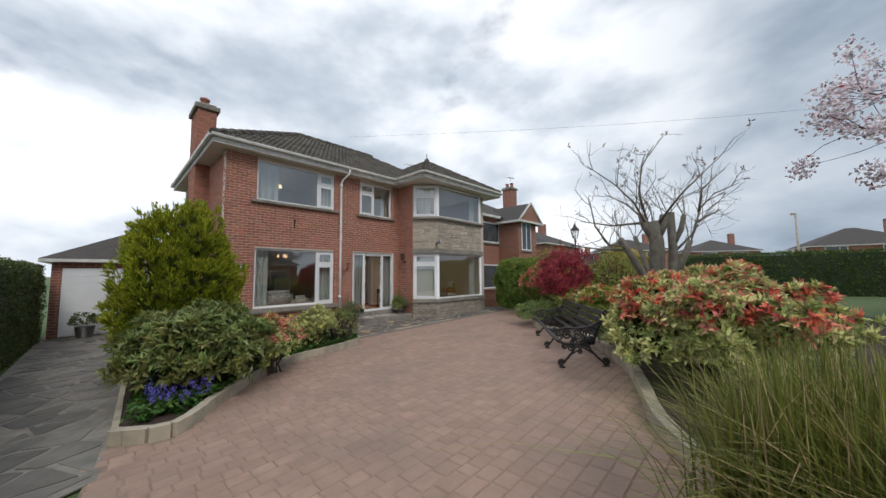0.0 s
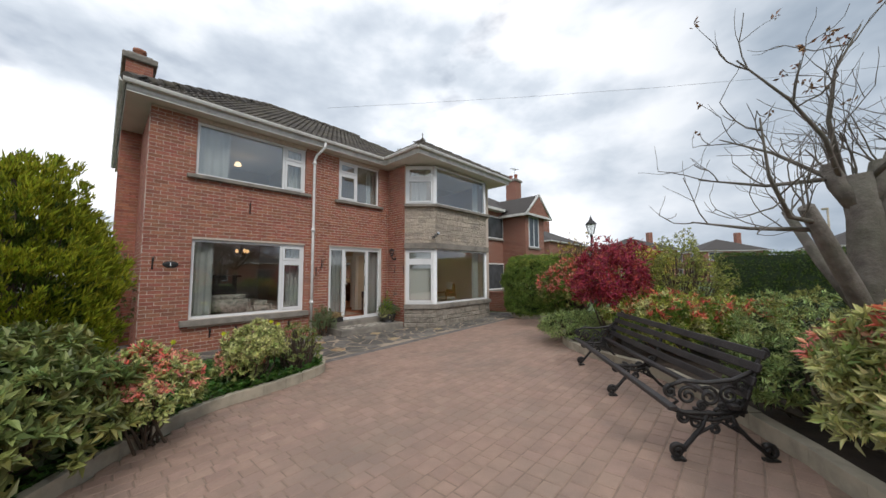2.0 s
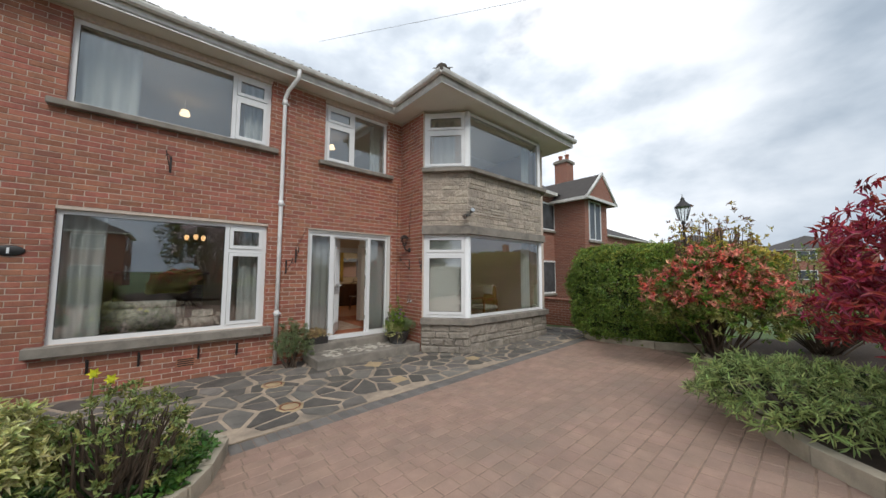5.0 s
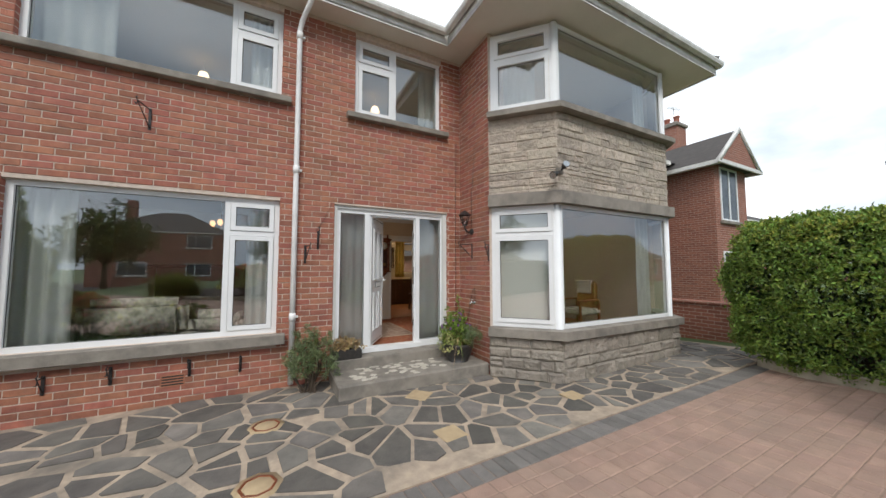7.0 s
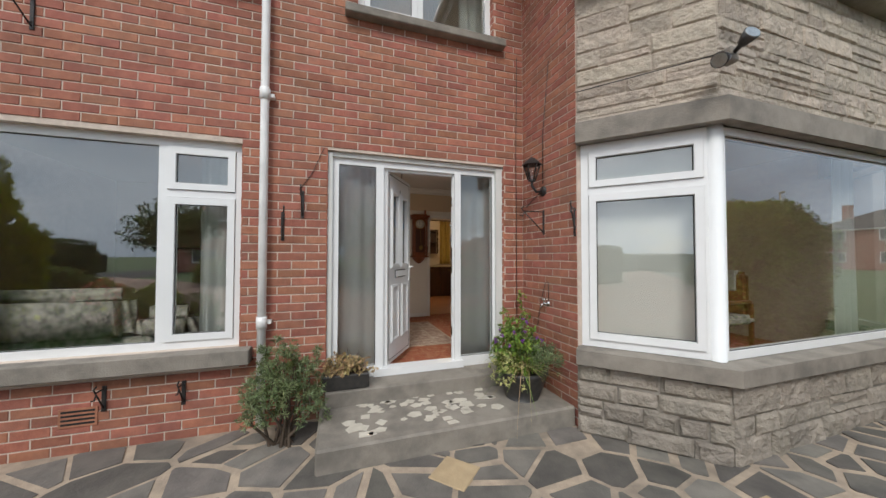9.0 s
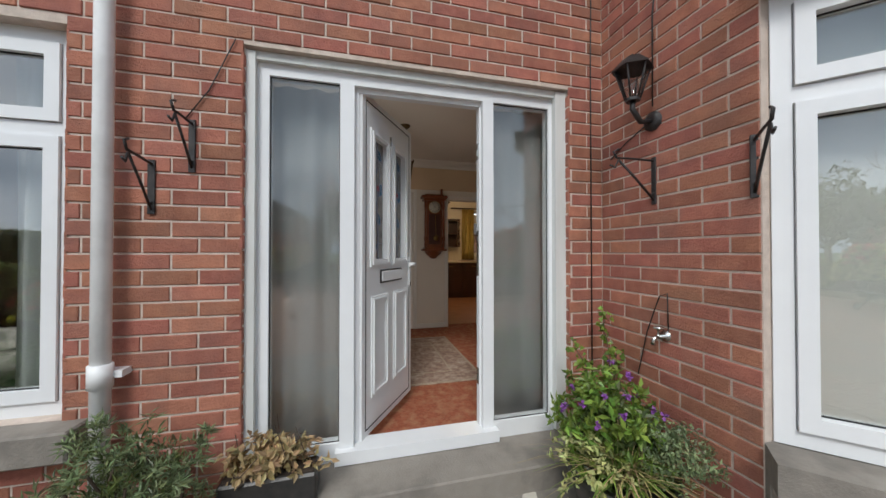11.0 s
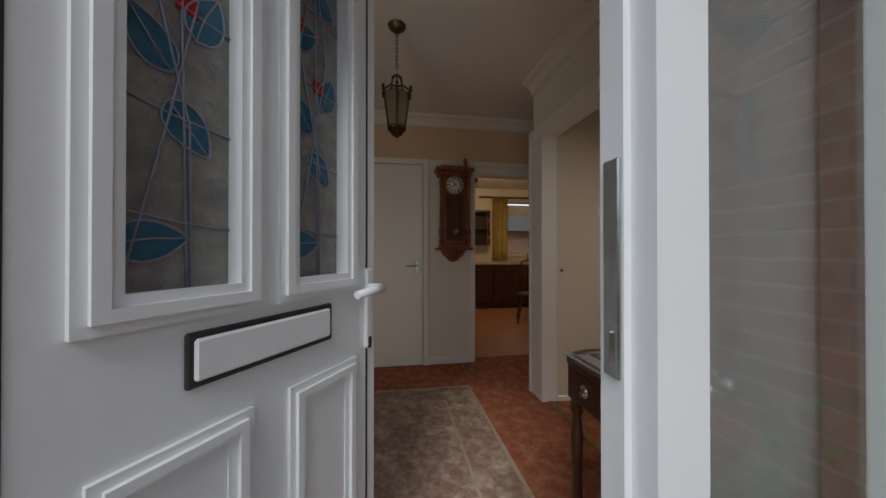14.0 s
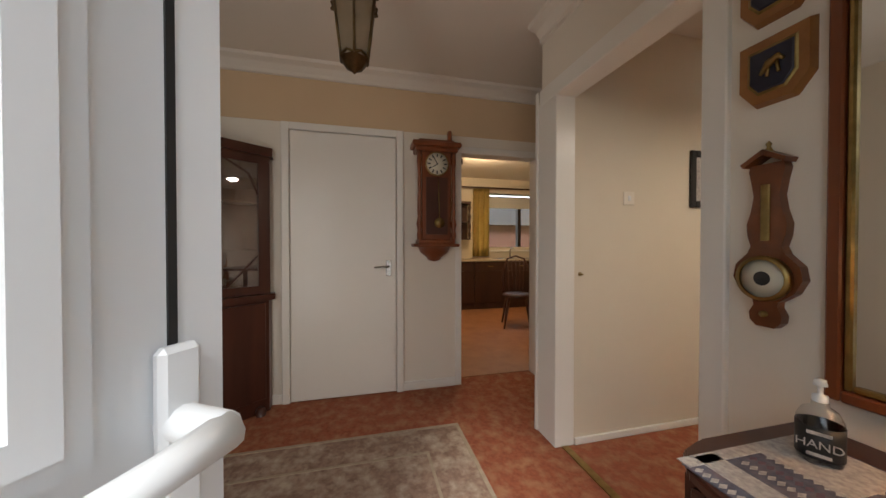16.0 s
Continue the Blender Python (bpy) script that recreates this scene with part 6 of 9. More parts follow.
neighbour()
chimney("chimney", "brick chimney on the neighbouring roof", -13.9, 22.4, 5.5, 8.5, 0.8, 0.8, 2)


def far_house(x, y, w, d, h, rise, rot, seed):
    e = thing("house", "distant red brick house with a hipped dark roof", "house", "far houses")
    part("wall", boxes((-d / 2, d / 2, -w / 2, w / 2, 0, h)), M_FARBRICK, e)
    bm = bmesh.new()
    hip_roof(bm, -d / 2, d / 2, -w / 2, w / 2, h, rise)
    part("roof", bm, M_FARTILE, e)
    part("fascia", boxes((-d / 2 - 0.33, d / 2 + 0.33, -w / 2 - 0.33, w / 2 + 0.33, h - 0.12, h - 0.004)), M_GUTTER, e)
    for z in (0.9, 3.5):
        if z + 1.2 < h:
            for u in (-0.28, 0.2):
                simple_window(e, "x", d / 2, w * u - 1.0, w * u + 1.0, z, z + 1.25, (w * u + 0.3,))
                simple_window(e, "y", -w / 2, d * u - 0.7, d * u + 0.7, z, z + 1.25, ())
    part("chimney_stack", boxes((-0.4, 0.4, w * 0.3, w * 0.3 + 0.7, h, h + rise + 1.0), bevel=0.02), M_FARBRICK, e)
    e.matrix_basis = pose(x, y, 0, 0, 0, rot)
far_house(-18.5, 34, 9, 8, 4.6, 2.0, 0, 1), far_house(-5, 74, 9, 9, 5.0, 2.2, -60, 2), far_house(10, 70, 10, 9, 4.9, 2.5, -80, 3), far_house(17, 46, 10, 8, 2.9, 2.4, -80, 4), far_house(-16, 64, 10, 9, 5.2, 2.2, -50, 5), far_house(-26, 60, 16, 8, 3.0, 2.4, -40, 6)
far_house(-9, -24, 10, 8, 2.9, 2.6, 90, 7), far_house(9, -27, 11, 8, 2.9, 2.6, 90, 8), far_house(27, -4, 10, 8, 5.0, 2.3, 180, 9), far_house(26, 12, 10, 8, 2.9, 2.5, 180, 10)
e = thing("street_lamp", "tall pale concrete street lighting column", "lamp post", "", "", (2.4, 33, 0))
bm = bmesh.new()
tube(bm, [(2.4, 33, 0), (2.4, 33, 5.6)], [0.075, 0.05], 8)
part("column", bm, M_KERB, e)
part("head", boxes((2.15, 2.45, 32.93, 33.07, 5.55, 5.68), bevel=0.02), M_KERB, e)
# lawn path and low wall by the house end
structure("path_lawn", lift(boxes((0, 20, 16.5, 17.1, -0.03, 0.03)), lambda x, y: 0.55), M_KERB, "pale concrete path across the lawn", "path")
e = thing("garden_wall", "low red brick wall between the houses", "garden wall", "", "structure", (-9, 12.5, 0))
part("wall", boxes((-11.5, -8.2, 13.3, 13.52, 0.0, 0.78)), M_FARBRICK, e)
part("coping", boxes((-11.55, -8.15, 13.27, 13.55, 0.78, 0.84), bevel=0.01), M_FARBRICK, e)
# overhead wire
bm = bmesh.new()
a, b = Vector((-11.5, 6.5, 7.2)), Vector((22, 26, 8.0))
tube(bm, [a.lerp(b, k / 12) + Vector((0, 0, -1.2 * math.sin(math.pi * k / 12))) for k in range(13)], 0.003, 4)
tagged(part("overhead_cable", bm, M_SEAL), "thin dark overhead telephone cable against the sky", "cable")


def garage():
    e = thing("garage", "detached garage with a white up-and-over door and tiled roof", "garage", "", "", (-16, 1.0, 0))
    part("wall", boxes((-18.5, -13.6, -1.05, 2.05, 0, 2.06)), M_FARBRICK, e)
    bm = bmesh.new()
    hip_roof(bm, -18.5, -13.6, -1.05, 2.05, 2.14, 0.98, 0.22)
    part("roof", bm, M_FARTILE, e)
    part("fascia", boxes((-18.72, -13.38, -1.27, 2.27, 2.05, 2.136)), M_GUTTER, e)
    d = part("garage_door", boxes((-13.6, -13.575, -0.85, 1.45, 0.02, 1.88)), M_UPVC, e)
    for k in range(9):
        part("door_rib", boxes((-13.575, -13.567, -0.82, 1.42, 0.05 + 0.2 * k, 0.24 + 0.2 * k), bevel=0.003), M_UPVC, d)
    e2 = thing("planter", "dark pot with a small bush by the garage door", "planter", "", "", (-13.2, -0.35, 0))
    bm = bmesh.new()
    lathe(bm, [(0.16, 0), (0.2, 0.3), (0.18, 0.3), (0.0, 0.28)], (-13.2, -0.35, 0), 14)
    part("pot", bm, M_DARKMETAL, e2)
    P, D, N = whorls((-13.2, -0.35, 0.45), (0.26, 0.26, 0.2), 90, 8, 0.7, 50)
    leaves_mesh("foliage", P, D, N, 0.06, 0.03, L_GREEN, e2)
garage()

# ---------------------------------------------------------------- hall
# everything of the hall and kitchen is drawn over a floor at 0.36 and then let down to the true floor
FLOOR_Z, HALL_Z = HALL_Z, 0.36
BEFORE = set(bpy.data.objects)
FWX = -13.13
bm = bmesh.new()
cut_wall(bm, "x", FWX - 0.12, FWX, 5.52, 10.2, HALL_Z - 0.1, 2.95, [(7.81, 8.51, HALL_Z - 0.1, 2.28)])
structure("wall_hall_far", bm, M_LOWPAINT, "pale painted hall wall with the kitchen doorway", "wall")
bm = bmesh.new()
cut_wall(bm, "y", 8.10, 8.20, -12.36, WX - 0.28, HALL_Z - 0.1, 2.95, [(-12.36, -11.37, HALL_Z - 0.1, 2.38)])
structure("wall_hall_side", bm, M_LOWPAINT, "pale painted hall side wall", "wall")
structure("wall_passage", boxes((-12.36, -12.20, 8.2, 10.2, HALL_Z - 0.1, 2.95)), M_WALLPAINT, "cream painted passage wall", "wall")
structure("wall_passage_near", boxes((-11.37, -11.25, 8.2, 8.42, HALL_Z, 2.84), (-11.37, -11.25, 8.42, 10.2, 2.5, 2.84)), M_WALLPAINT, "cream painted passage wall facing the hall", "wall")
structure("wall_kitchen", boxes((-16.6, -13.25, 7.55, 7.65, HALL_Z, 2.84), (-16.6, -13.4, 11.6, 11.7, HALL_Z, 2.84)), M_WALLPAINT, "cream painted kitchen wall", "wall")
# upper part of the hall wall is a warmer cream above the doors
structure("trim_frieze", boxes((FWX, FWX + 0.004, 5.53, 8.6, 2.415, 2.74)), mat("tan_wall_paint", (0.70, 0.52, 0.33), (0.66, 0.485, 0.305), 1.5, 0.75), "band of warm tan paint under the cornice", "wall band")


def cove(name, pts, z=2.84, s=0.10):
    bm = bmesh.new()
    prof = [(0.0, 0.0), (s, 0.0), (s * 0.93, -0.02), (s * 0.5, -0.035), (s * 0.2, -0.07), (0.02, -0.095), (0.0, -0.10)]
    ls = [offset_line(pts, u) for u, w in prof]
    for i in range(len(pts) - 1):
        for k in range(len(prof)):
            k2 = (k + 1) % len(prof)
            bm.faces.new([bm.verts.new((*ls[a][j], z + prof[a][1])) for a, j in ((k, i), (k, i + 1), (k2, i + 1), (k2, i))])
    tagged(part(name, bm, M_CEIL), "white plaster coved cornice", "cornice", "", "structure")


cove("trim_cornice", [(FWX, 5.52), (FWX, 9.9)])
cove("trim_cornice_side", [(-12.36, 8.10), (WX - 0.28, 8.10)])
for nm, b in (("baseboard_far", [(FWX, FWX + 0.016, 5.53, 6.46, 0.36, 0.43), (FWX, FWX + 0.016, 7.33, 7.76, 0.36, 0.43)]), ("baseboard_side", [(-11.31, WX - 0.28, 8.084, 8.10, 0.36, 0.43)]), ("baseboard_passage", [(-12.2, -12.184, 8.215, 10.2, 0.36, 0.40)])):
    structure(nm, boxes(*b, bevel=0.003), M_GLOSS, "white gloss skirting board", "skirting")
structure("trim_opening", boxes((-12.375, -12.19, 8.085, 8.21, HALL_Z, 2.38), (-11.385, -11.31, 8.08, 8.215, HALL_Z, 2.46), (-12.36, -11.385, 8.082, 8.218, 2.365, 2.46), (-12.40, -12.375, 8.075, 8.09, HALL_Z, 2.46), bevel=0.004), M_GLOSS, "white gloss architrave round the opening", "architrave")
structure("trim_kitchen_door", boxes((FWX - 0.12, FWX + 0.012, 7.765, 7.815, HALL_Z, 2.33), (FWX - 0.12, FWX + 0.012, 8.505, 8.55, HALL_Z, 2.33), (FWX - 0.12, FWX + 0.012, 7.815, 8.505, 2.275, 2.33), bevel=0.003), M_GLOSS, "white gloss architrave of the kitchen doorway", "architrave")
cd = thing("door_2", "flush white painted cupboard door, shut", "door", "", "structure", (FWX, 6.9, HALL_Z))
part("leaf", boxes((FWX + 0.002, FWX + 0.022, 6.515, 7.275, 0.372, 2.35), bevel=0.002), M_GLOSS, cd)
part("architrave", boxes((FWX, FWX + 0.03, 6.455, 6.508, HALL_Z, 2.41), (FWX, FWX + 0.03, 7.282, 7.335, HALL_Z, 2.41), (FWX, FWX + 0.03, 6.508, 7.282, 2.357, 2.41), bevel=0.004), M_GLOSS, cd)
bm = boxes((FWX + 0.022, FWX + 0.028, 7.20, 7.24, 1.28, 1.40), bevel=0.003)
tube(bm, [(FWX + 0.03, 7.22, 1.35), (FWX + 0.06, 7.22, 1.35), (FWX + 0.062, 7.17, 1.352), (FWX + 0.058, 7.11, 1.348)], [0.009, 0.009, 0.008, 0.006], 8)
part("handle", bm, M_CHROME, cd, "chrome lever handle")


def wall_clock():
    """Vienna style wall clock on the far hall wall."""
    x, y = FWX, 7.58
    e = thing("wall_clock", "carved walnut pendulum wall clock with a white dial", "clock", "", "", (x, y, 1.85))
    bm = boxes((x, x + 0.13, y - 0.115, y + 0.115, 1.56, 2.24), bevel=0.006)
    part("case", bm, M_WALNUT, e)
    bm = boxes((x, x + 0.17, y - 0.19, y + 0.19, 2.27, 2.31), (x, x + 0.155, y - 0.165, y + 0.165, 2.235, 2.27), (x, x + 0.14, y - 0.14, y + 0.14, 2.31, 2.33), bevel=0.008)
    part("cornice", bm, M_WALNUT, e)
    bm = boxes((x, x + 0.15, y - 0.145, y + 0.145, 1.53, 1.56), (x, x + 0.15, y - 0.18, y + 0.18, 1.505, 1.53), bevel=0.006)
    part("shelf", bm, M_WALNUT, e)
    bm = bmesh.new()
    lathe(bm, [(0.13, 1.505), (0.11, 1.46), (0.06, 1.42), (0.05, 1.40), (0.0, 1.385)], (x + 0.03, y, 0), 14)
    part("bracket", bm, M_WALNUT, e)
    for s in (-1, 1):
        bm = bmesh.new()
        lathe(bm, [(0.018, 1.56), (0.02, 1.60), (0.014, 1.63), (0.024, 1.68), (0.014, 1.73), (0.016, 1.80), (0.014, 2.1), (0.02, 2.16), (0.016, 2.235)], (x + 0.125, y + s * 0.135, 0), 10)
        part("column", bm, M_WALNUT, e)
    d = part("dial", lathe(bmesh.new(), [(0.085, 0.0), (0.085, 0.012), (0.0, 0.014)], (x + 0.13, y, 2.14), 28, "x"), M_DIAL, e, "cream enamel dial")
    part("dial_ring", lathe(bmesh.new(), [(0.092, 0.0), (0.092, 0.016), (0.083, 0.016)], (x + 0.13, y, 2.14), 28, "x", False), M_BRASS, d)
    for k in range(12):
        a = k * math.pi / 6
        bm = boxes((0, 0.002, -0.005, 0.005, 0.052, 0.076))
        bm.transform(Matrix.Translation((x + 0.1435, y, 2.14)) @ Matrix.Rotation(a, 4, "X"))
        part("hour_mark", bm, M_SEAL, d)
    for a, L in ((0.5, 0.06), (2.2, 0.045)):
        bm = boxes((0, 0.002, -0.003, 0.003, -0.01, L))
        bm.transform(Matrix.Translation((x + 0.1465, y, 2.14)) @ Matrix.Rotation(a, 4, "X"))
        part("clock_hand", bm, M_SEAL, d)
    part("glazed_front", boxes((x + 0.13, x + 0.134, y - 0.085, y + 0.085, 1.60, 2.04)), M_MAHOG, e, "dark glazed pendulum front")
    bm = bmesh.new()
    tube(bm, [(x + 0.137, y + 0.01, 2.03), (x + 0.137, y + 0.02, 1.72)], 0.004, 6)
    lathe(bm, [(0.04, 0.0), (0.04, 0.006), (0.0, 0.009)], (x + 0.135, y + 0.02, 1.69), 18, "x")
    part("pendulum", bm, M_BRASS, e)
    bm = boxes((x + 0.05, x + 0.10, y + 0.10, y + 0.13, 2.33, 2.42), bevel=0.008)
    part("finial", bm, M_WALNUT, e)


M_DIAL = mat("enamel_dial", (0.70, 0.66, 0.54), (0.64, 0.60, 0.48), 10, 0.3)
wall_clock()


def barometer():
    """Banjo barometer on the side wall, facing -y."""
    x, y = -11.205, 8.10
    e = thing("barometer", "banjo shaped oak barometer with a silvered dial", "barometer", "", "", (x, y, 1.55))
    prof = [(1.30, 0.020), (1.315, 0.034), (1.335, 0.036), (1.355, 0.026), (1.37, 0.028), (1.395, 0.060), (1.43, 0.076), (1.465, 0.070), (1.495, 0.042), (1.515, 0.034), (1.545, 0.042), (1.575, 0.044), (1.61, 0.034), (1.65, 0.028), (1.69, 0.034), (1.72, 0.040), (1.735, 0.036)]
    bm = bmesh.new()
    pts = [(x - w, z) for z, w in prof] + [(x + w, z) for z, w in reversed(prof)]
    fr = [bm.verts.new((px, y - 0.028, z)) for px, z in pts]
    bk = [bm.verts.new((px, y, z)) for px, z in pts]
    bm.faces.new(fr), bm.faces.new(list(reversed(bk)))
    for i in range(len(pts)):
        j = (i + 1) % len(pts)
        bm.faces.new((fr[i], bk[i], bk[j], fr[j]))
    bmesh.ops.recalc_face_normals(bm, faces=bm.faces[:])
    part("case", bm, M_OAKDARK, e)
    bm = bmesh.new()
    for s in (-1, 1):
        b = boxes((-0.004, 0.056, -0.045, 0.0, -0.006, 0.006))
        b.transform(Matrix.Translation((x, y, 1.765)) @ Matrix.Rotation(0.55, 4, "Y") if s > 0 else Matrix.Translation((x, y, 1.765)) @ Matrix.Rotation(math.pi - 0.55, 4, "Y") @ Matrix.Diagonal((1, 1, 1, 1)))
        me = bpy.data.meshes.new("tmp")
        b.to_mesh(me)
        bm.from_mesh(me)
        b.free()
        bpy.data.meshes.remove(me)
    part("pediment", bm, M_OAKDARK, e)
    part("finial", lathe(bmesh.new(), [(0.006, 1.755), (0.009, 1.77), (0.004, 1.78), (0.007, 1.788), (0.0, 1.797)], (x, y - 0.02, 0), 10), M_BRASS, e)
    part("thermometer", boxes((x - 0.010, x + 0.010, y - 0.034, y - 0.028, 1.53, 1.68), bevel=0.002), M_BRASS, e, "brass thermometer scale")
    dl = part("dial", lathe(bmesh.new(), [(0.052, 0.0), (0.052, -0.010), (0.0, -0.012)], (x, y - 0.028, 1.43), 28, "y"), M_DIAL, e, "silvered weather dial")
    part("bezel", lathe(bmesh.new(), [(0.052, 0.0), (0.060, 0.0), (0.060, -0.016), (0.050, -0.018)], (x, y - 0.028, 1.43), 28, "y", False), M_BRASS, dl)
    part("movement", lathe(bmesh.new(), [(0.019, -0.013), (0.0, -0.014)], (x, y - 0.028, 1.43), 16, "y"), M_DARKMETAL, dl)
    part("knob", lathe(bmesh.new(), [(0.008, 0.0), (0.008, -0.010), (0.0, -0.012)], (x, y - 0.028, 1.335), 10, "y"), M_BRASS, e)


M_OAKDARK = mat("dark_oak", (0.20, 0.064, 0.021), (0.12, 0.038, 0.013), 12, 0.3)
barometer()


def shield(z, label):
    """Shield-shaped wooden plaque on the side wall."""
    x, y = -11.20, 8.10
    e = thing("plaque", label, "plaque", "shield plaques", "", (x, y, z))
    def ring(s, d):
        return [(x + u * s, y - d, z + w * s) for u, w in ((-0.080, 0.092), (0.080, 0.092), (0.080, -0.040), (0.045, -0.088), (-0.045, -0.088), (-0.080, -0.040))]
    def slab(s, d0, d1):
        bm = bmesh.new()
        a, b = [bm.verts.new(q) for q in ring(s, d0)], [bm.verts.new(q) for q in ring(s * 0.93, d1)]
        bm.faces.new(b)
        for i in range(6):
            bm.faces.new((a[i], a[(i + 1) % 6], b[(i + 1) % 6], b[i]))
        bmesh.ops.recalc_face_normals(bm, faces=bm.faces[:])
        return bm
    part("board", slab(1.0, 0.0, 0.022), M_OAK, e)
    part("inner_board", slab(0.68, 0.022, 0.025), M_BRASS, e)
    part("field", slab(0.60, 0.025, 0.028), mat("navy_enamel", (0.012, 0.016, 0.035), (0.02, 0.022, 0.04), 15, 0.3), e)
    bm = bmesh.new()
    tube(bm, [(x - 0.02, y - 0.031, z - 0.01), (x, y - 0.032, z + 0.012), (x + 0.02, y - 0.031, z + 0.022), (x + 0.03, y - 0.031, z + 0.01)], [0.004, 0.010, 0.008, 0.004], 6)
    tube(bm, [(x, y - 0.031, z + 0.01), (x - 0.005, y - 0.031, z - 0.02)], 0.004, 5)
    tube(bm, [(x + 0.015, y - 0.031, z + 0.015), (x + 0.02, y - 0.031, z - 0.018)], 0.004, 5)
    part("crest", bm, M_BRASS, e)


shield(1.985, "oak shield plaque with a navy field and brass crest")
shield(2.205, "upper oak shield plaque with a navy field")


def mirror():
    x0, x1, z0, z1, y = -11.09, -10.55, 1.165, 2.55, 8.10
    e = thing("mirror", "tall wall mirror in a mahogany and gilt frame", "mirror", "", "", (-10.8, y, z0))
    def ring(o, w, d):
        a0, a1, b0, b1 = x0 + o, x1 - o, z0 + o, z1 - o
        return boxes((a0, a0 + w, y - d, y, b0, b1), (a1 - w, a1, y - d, y, b0, b1), (a0 + w, a1 - w, y - d, y, b0, b0 + w), (a0 + w, a1 - w, y - d, y, b1 - w, b1), bevel=0.004)
    part("frame", ring(0.0, 0.026, 0.03), M_WALNUT, e)
    part("gilt_slip", ring(0.027, 0.014, 0.022), M_BRASS, e)
    part("glass", boxes((x0 + 0.04, x1 - 0.04, y - 0.012, y - 0.006, z0 + 0.04, z1 - 0.04)), M_MIRROR, e)
    part("sticker", boxes((-11.0, -10.955, y - 0.0145, y - 0.0125, 2.08, 2.14)), mat("teal_sticker", (0.02, 0.33, 0.40), (0.02, 0.28, 0.35), 9, 0.4), e)


M_MIRROR = mat("mirror_silver", (0.85, 0.85, 0.84), (0.84, 0.84, 0.83), 1, 0.02, metal=1.0)
mirror()


def console():
    """Narrow mahogany side table along the hall wall."""
    x0, x1, y0, y1, zt = -11.12, -10.64, 7.60, 8.06, 1.10
    e = thing("console_table", "dark mahogany console table with two drawers", "table", "", "", (-10.8, 7.83, HALL_Z))
    bm = bmesh.new()
    r = 0.07
    pts = [(x0 + r * 0.3, y0 + r), (x0 + r, y0 + r * 0.3), (x0 + 2 * r, y0)] + [(x1, y0), (x1, y1), (x0, y1), (x0, y0 + 2 * r)]
    prism(bm, pts, zt - 0.024, zt)
    bmesh.ops.bevel(bm, geom=bm.edges[:], offset=0.006, segments=2, affect="EDGES")
    part("top", bm, M_MAHOG, e)
    part("apron", boxes((x0 + 0.05, x1 - 0.02, y0 + 0.04, y1 - 0.01, zt - 0.16, zt - 0.024)), M_MAHOG, e)
    for a, b in ((x0 + 0.07, x0 + 0.28), (x0 + 0.31, x1 - 0.04)):
        d = part("drawer", boxes((a, b, y0 + 0.026, y0 + 0.042, zt - 0.148, zt - 0.036), bevel=0.004), M_MAHOG, e)
        bm = bmesh.new()
        lathe(bm, [(0.022, 0.0), (0.022, -0.004), (0.0, -0.006)], ((a + b) / 2, y0 + 0.026, zt - 0.09), 14, "y")
        tube(bm, [((a + b) / 2 - 0.018, y0 + 0.018, zt - 0.088), ((a + b) / 2, y0 + 0.01, zt - 0.108), ((a + b) / 2 + 0.018, y0 + 0.018, zt - 0.088)], 0.003, 6)
        part("drawer_pull", bm, M_CHROME, d)
    for x in (x0 + 0.07, x1 - 0.05):
        for y in (y0 + 0.065, y1 - 0.035):
            bm = bmesh.new()
            lathe(bm, [(0.022, zt - 0.16), (0.026, zt - 0.20), (0.016, zt - 0.23), (0.024, zt - 0.30), (0.018, zt - 0.45), (0.022, zt - 0.58), (0.014, zt - 0.62), (0.02, HALL_Z + 0.05), (0.012, HALL_Z)], (x, y, 0), 10)
            part("leg", bm, M_MAHOG, e)
    r = thing("table_runner", "blue grey lace-edged woven table runner", "cloth", "", "", (-10.8, 7.8, zt))
    part("cloth", boxes((x0 + 0.06, x1 - 0.03, y0 + 0.02, y1 - 0.10, zt + 0.0005, zt + 0.004)), M_RUNNER, r)
    part("lace_edge", boxes((x0 + 0.055, x1 - 0.03, y0 + 0.055, y0 + 0.105, zt + 0.004, zt + 0.006), (x0 + 0.055, x1 - 0.03, y1 - 0.175, y1 - 0.135, zt + 0.004, zt + 0.006), (x0 + 0.05, x0 + 0.075, y0 + 0.02, y1 - 0.10, zt + 0.004, zt + 0.006)), M_LACE, r)
    for row, (yy, m_) in enumerate(((0.03, M_LACE), (0.135, M_LACE), (0.165, M_PLUM), (0.20, M_LACE), (0.235, M_PLUM), (0.27, M_LACE), (0.335, M_LACE))):
        bm = bmesh.new()
        for k in range(27):
            cx, cy, h_ = x0 + 0.085 + k * 0.0135 + (0.006 if row % 2 else 0), y0 + yy, 0.0105
            prism(bm, [(cx - 0.0055, cy), (cx, cy - h_), (cx + 0.0055, cy), (cx, cy + h_)], zt + 0.0035, zt + 0.0052)
        part("woven_row", bm, m_, r)["kind"] = "stuff"
    b = thing("hand_gel_bottle", "clear pump bottle with a black label reading hand", "bottle", "", "", (-11.0, 7.93, zt))
    part("mat", boxes((-11.07, -10.92, 7.80, 7.95, zt + 0.004, zt + 0.0065)), M_LACE, b)
    z = zt + 0.0065
    c = (-11.0, 7.88)
    part("bottle", lathe(bmesh.new(), [(0.030, z), (0.032, z + 0.01), (0.032, z + 0.08), (0.024, z + 0.097), (0.012, z + 0.105), (0.012, z + 0.113)], (*c, 0), 20), M_CLEAR, b)
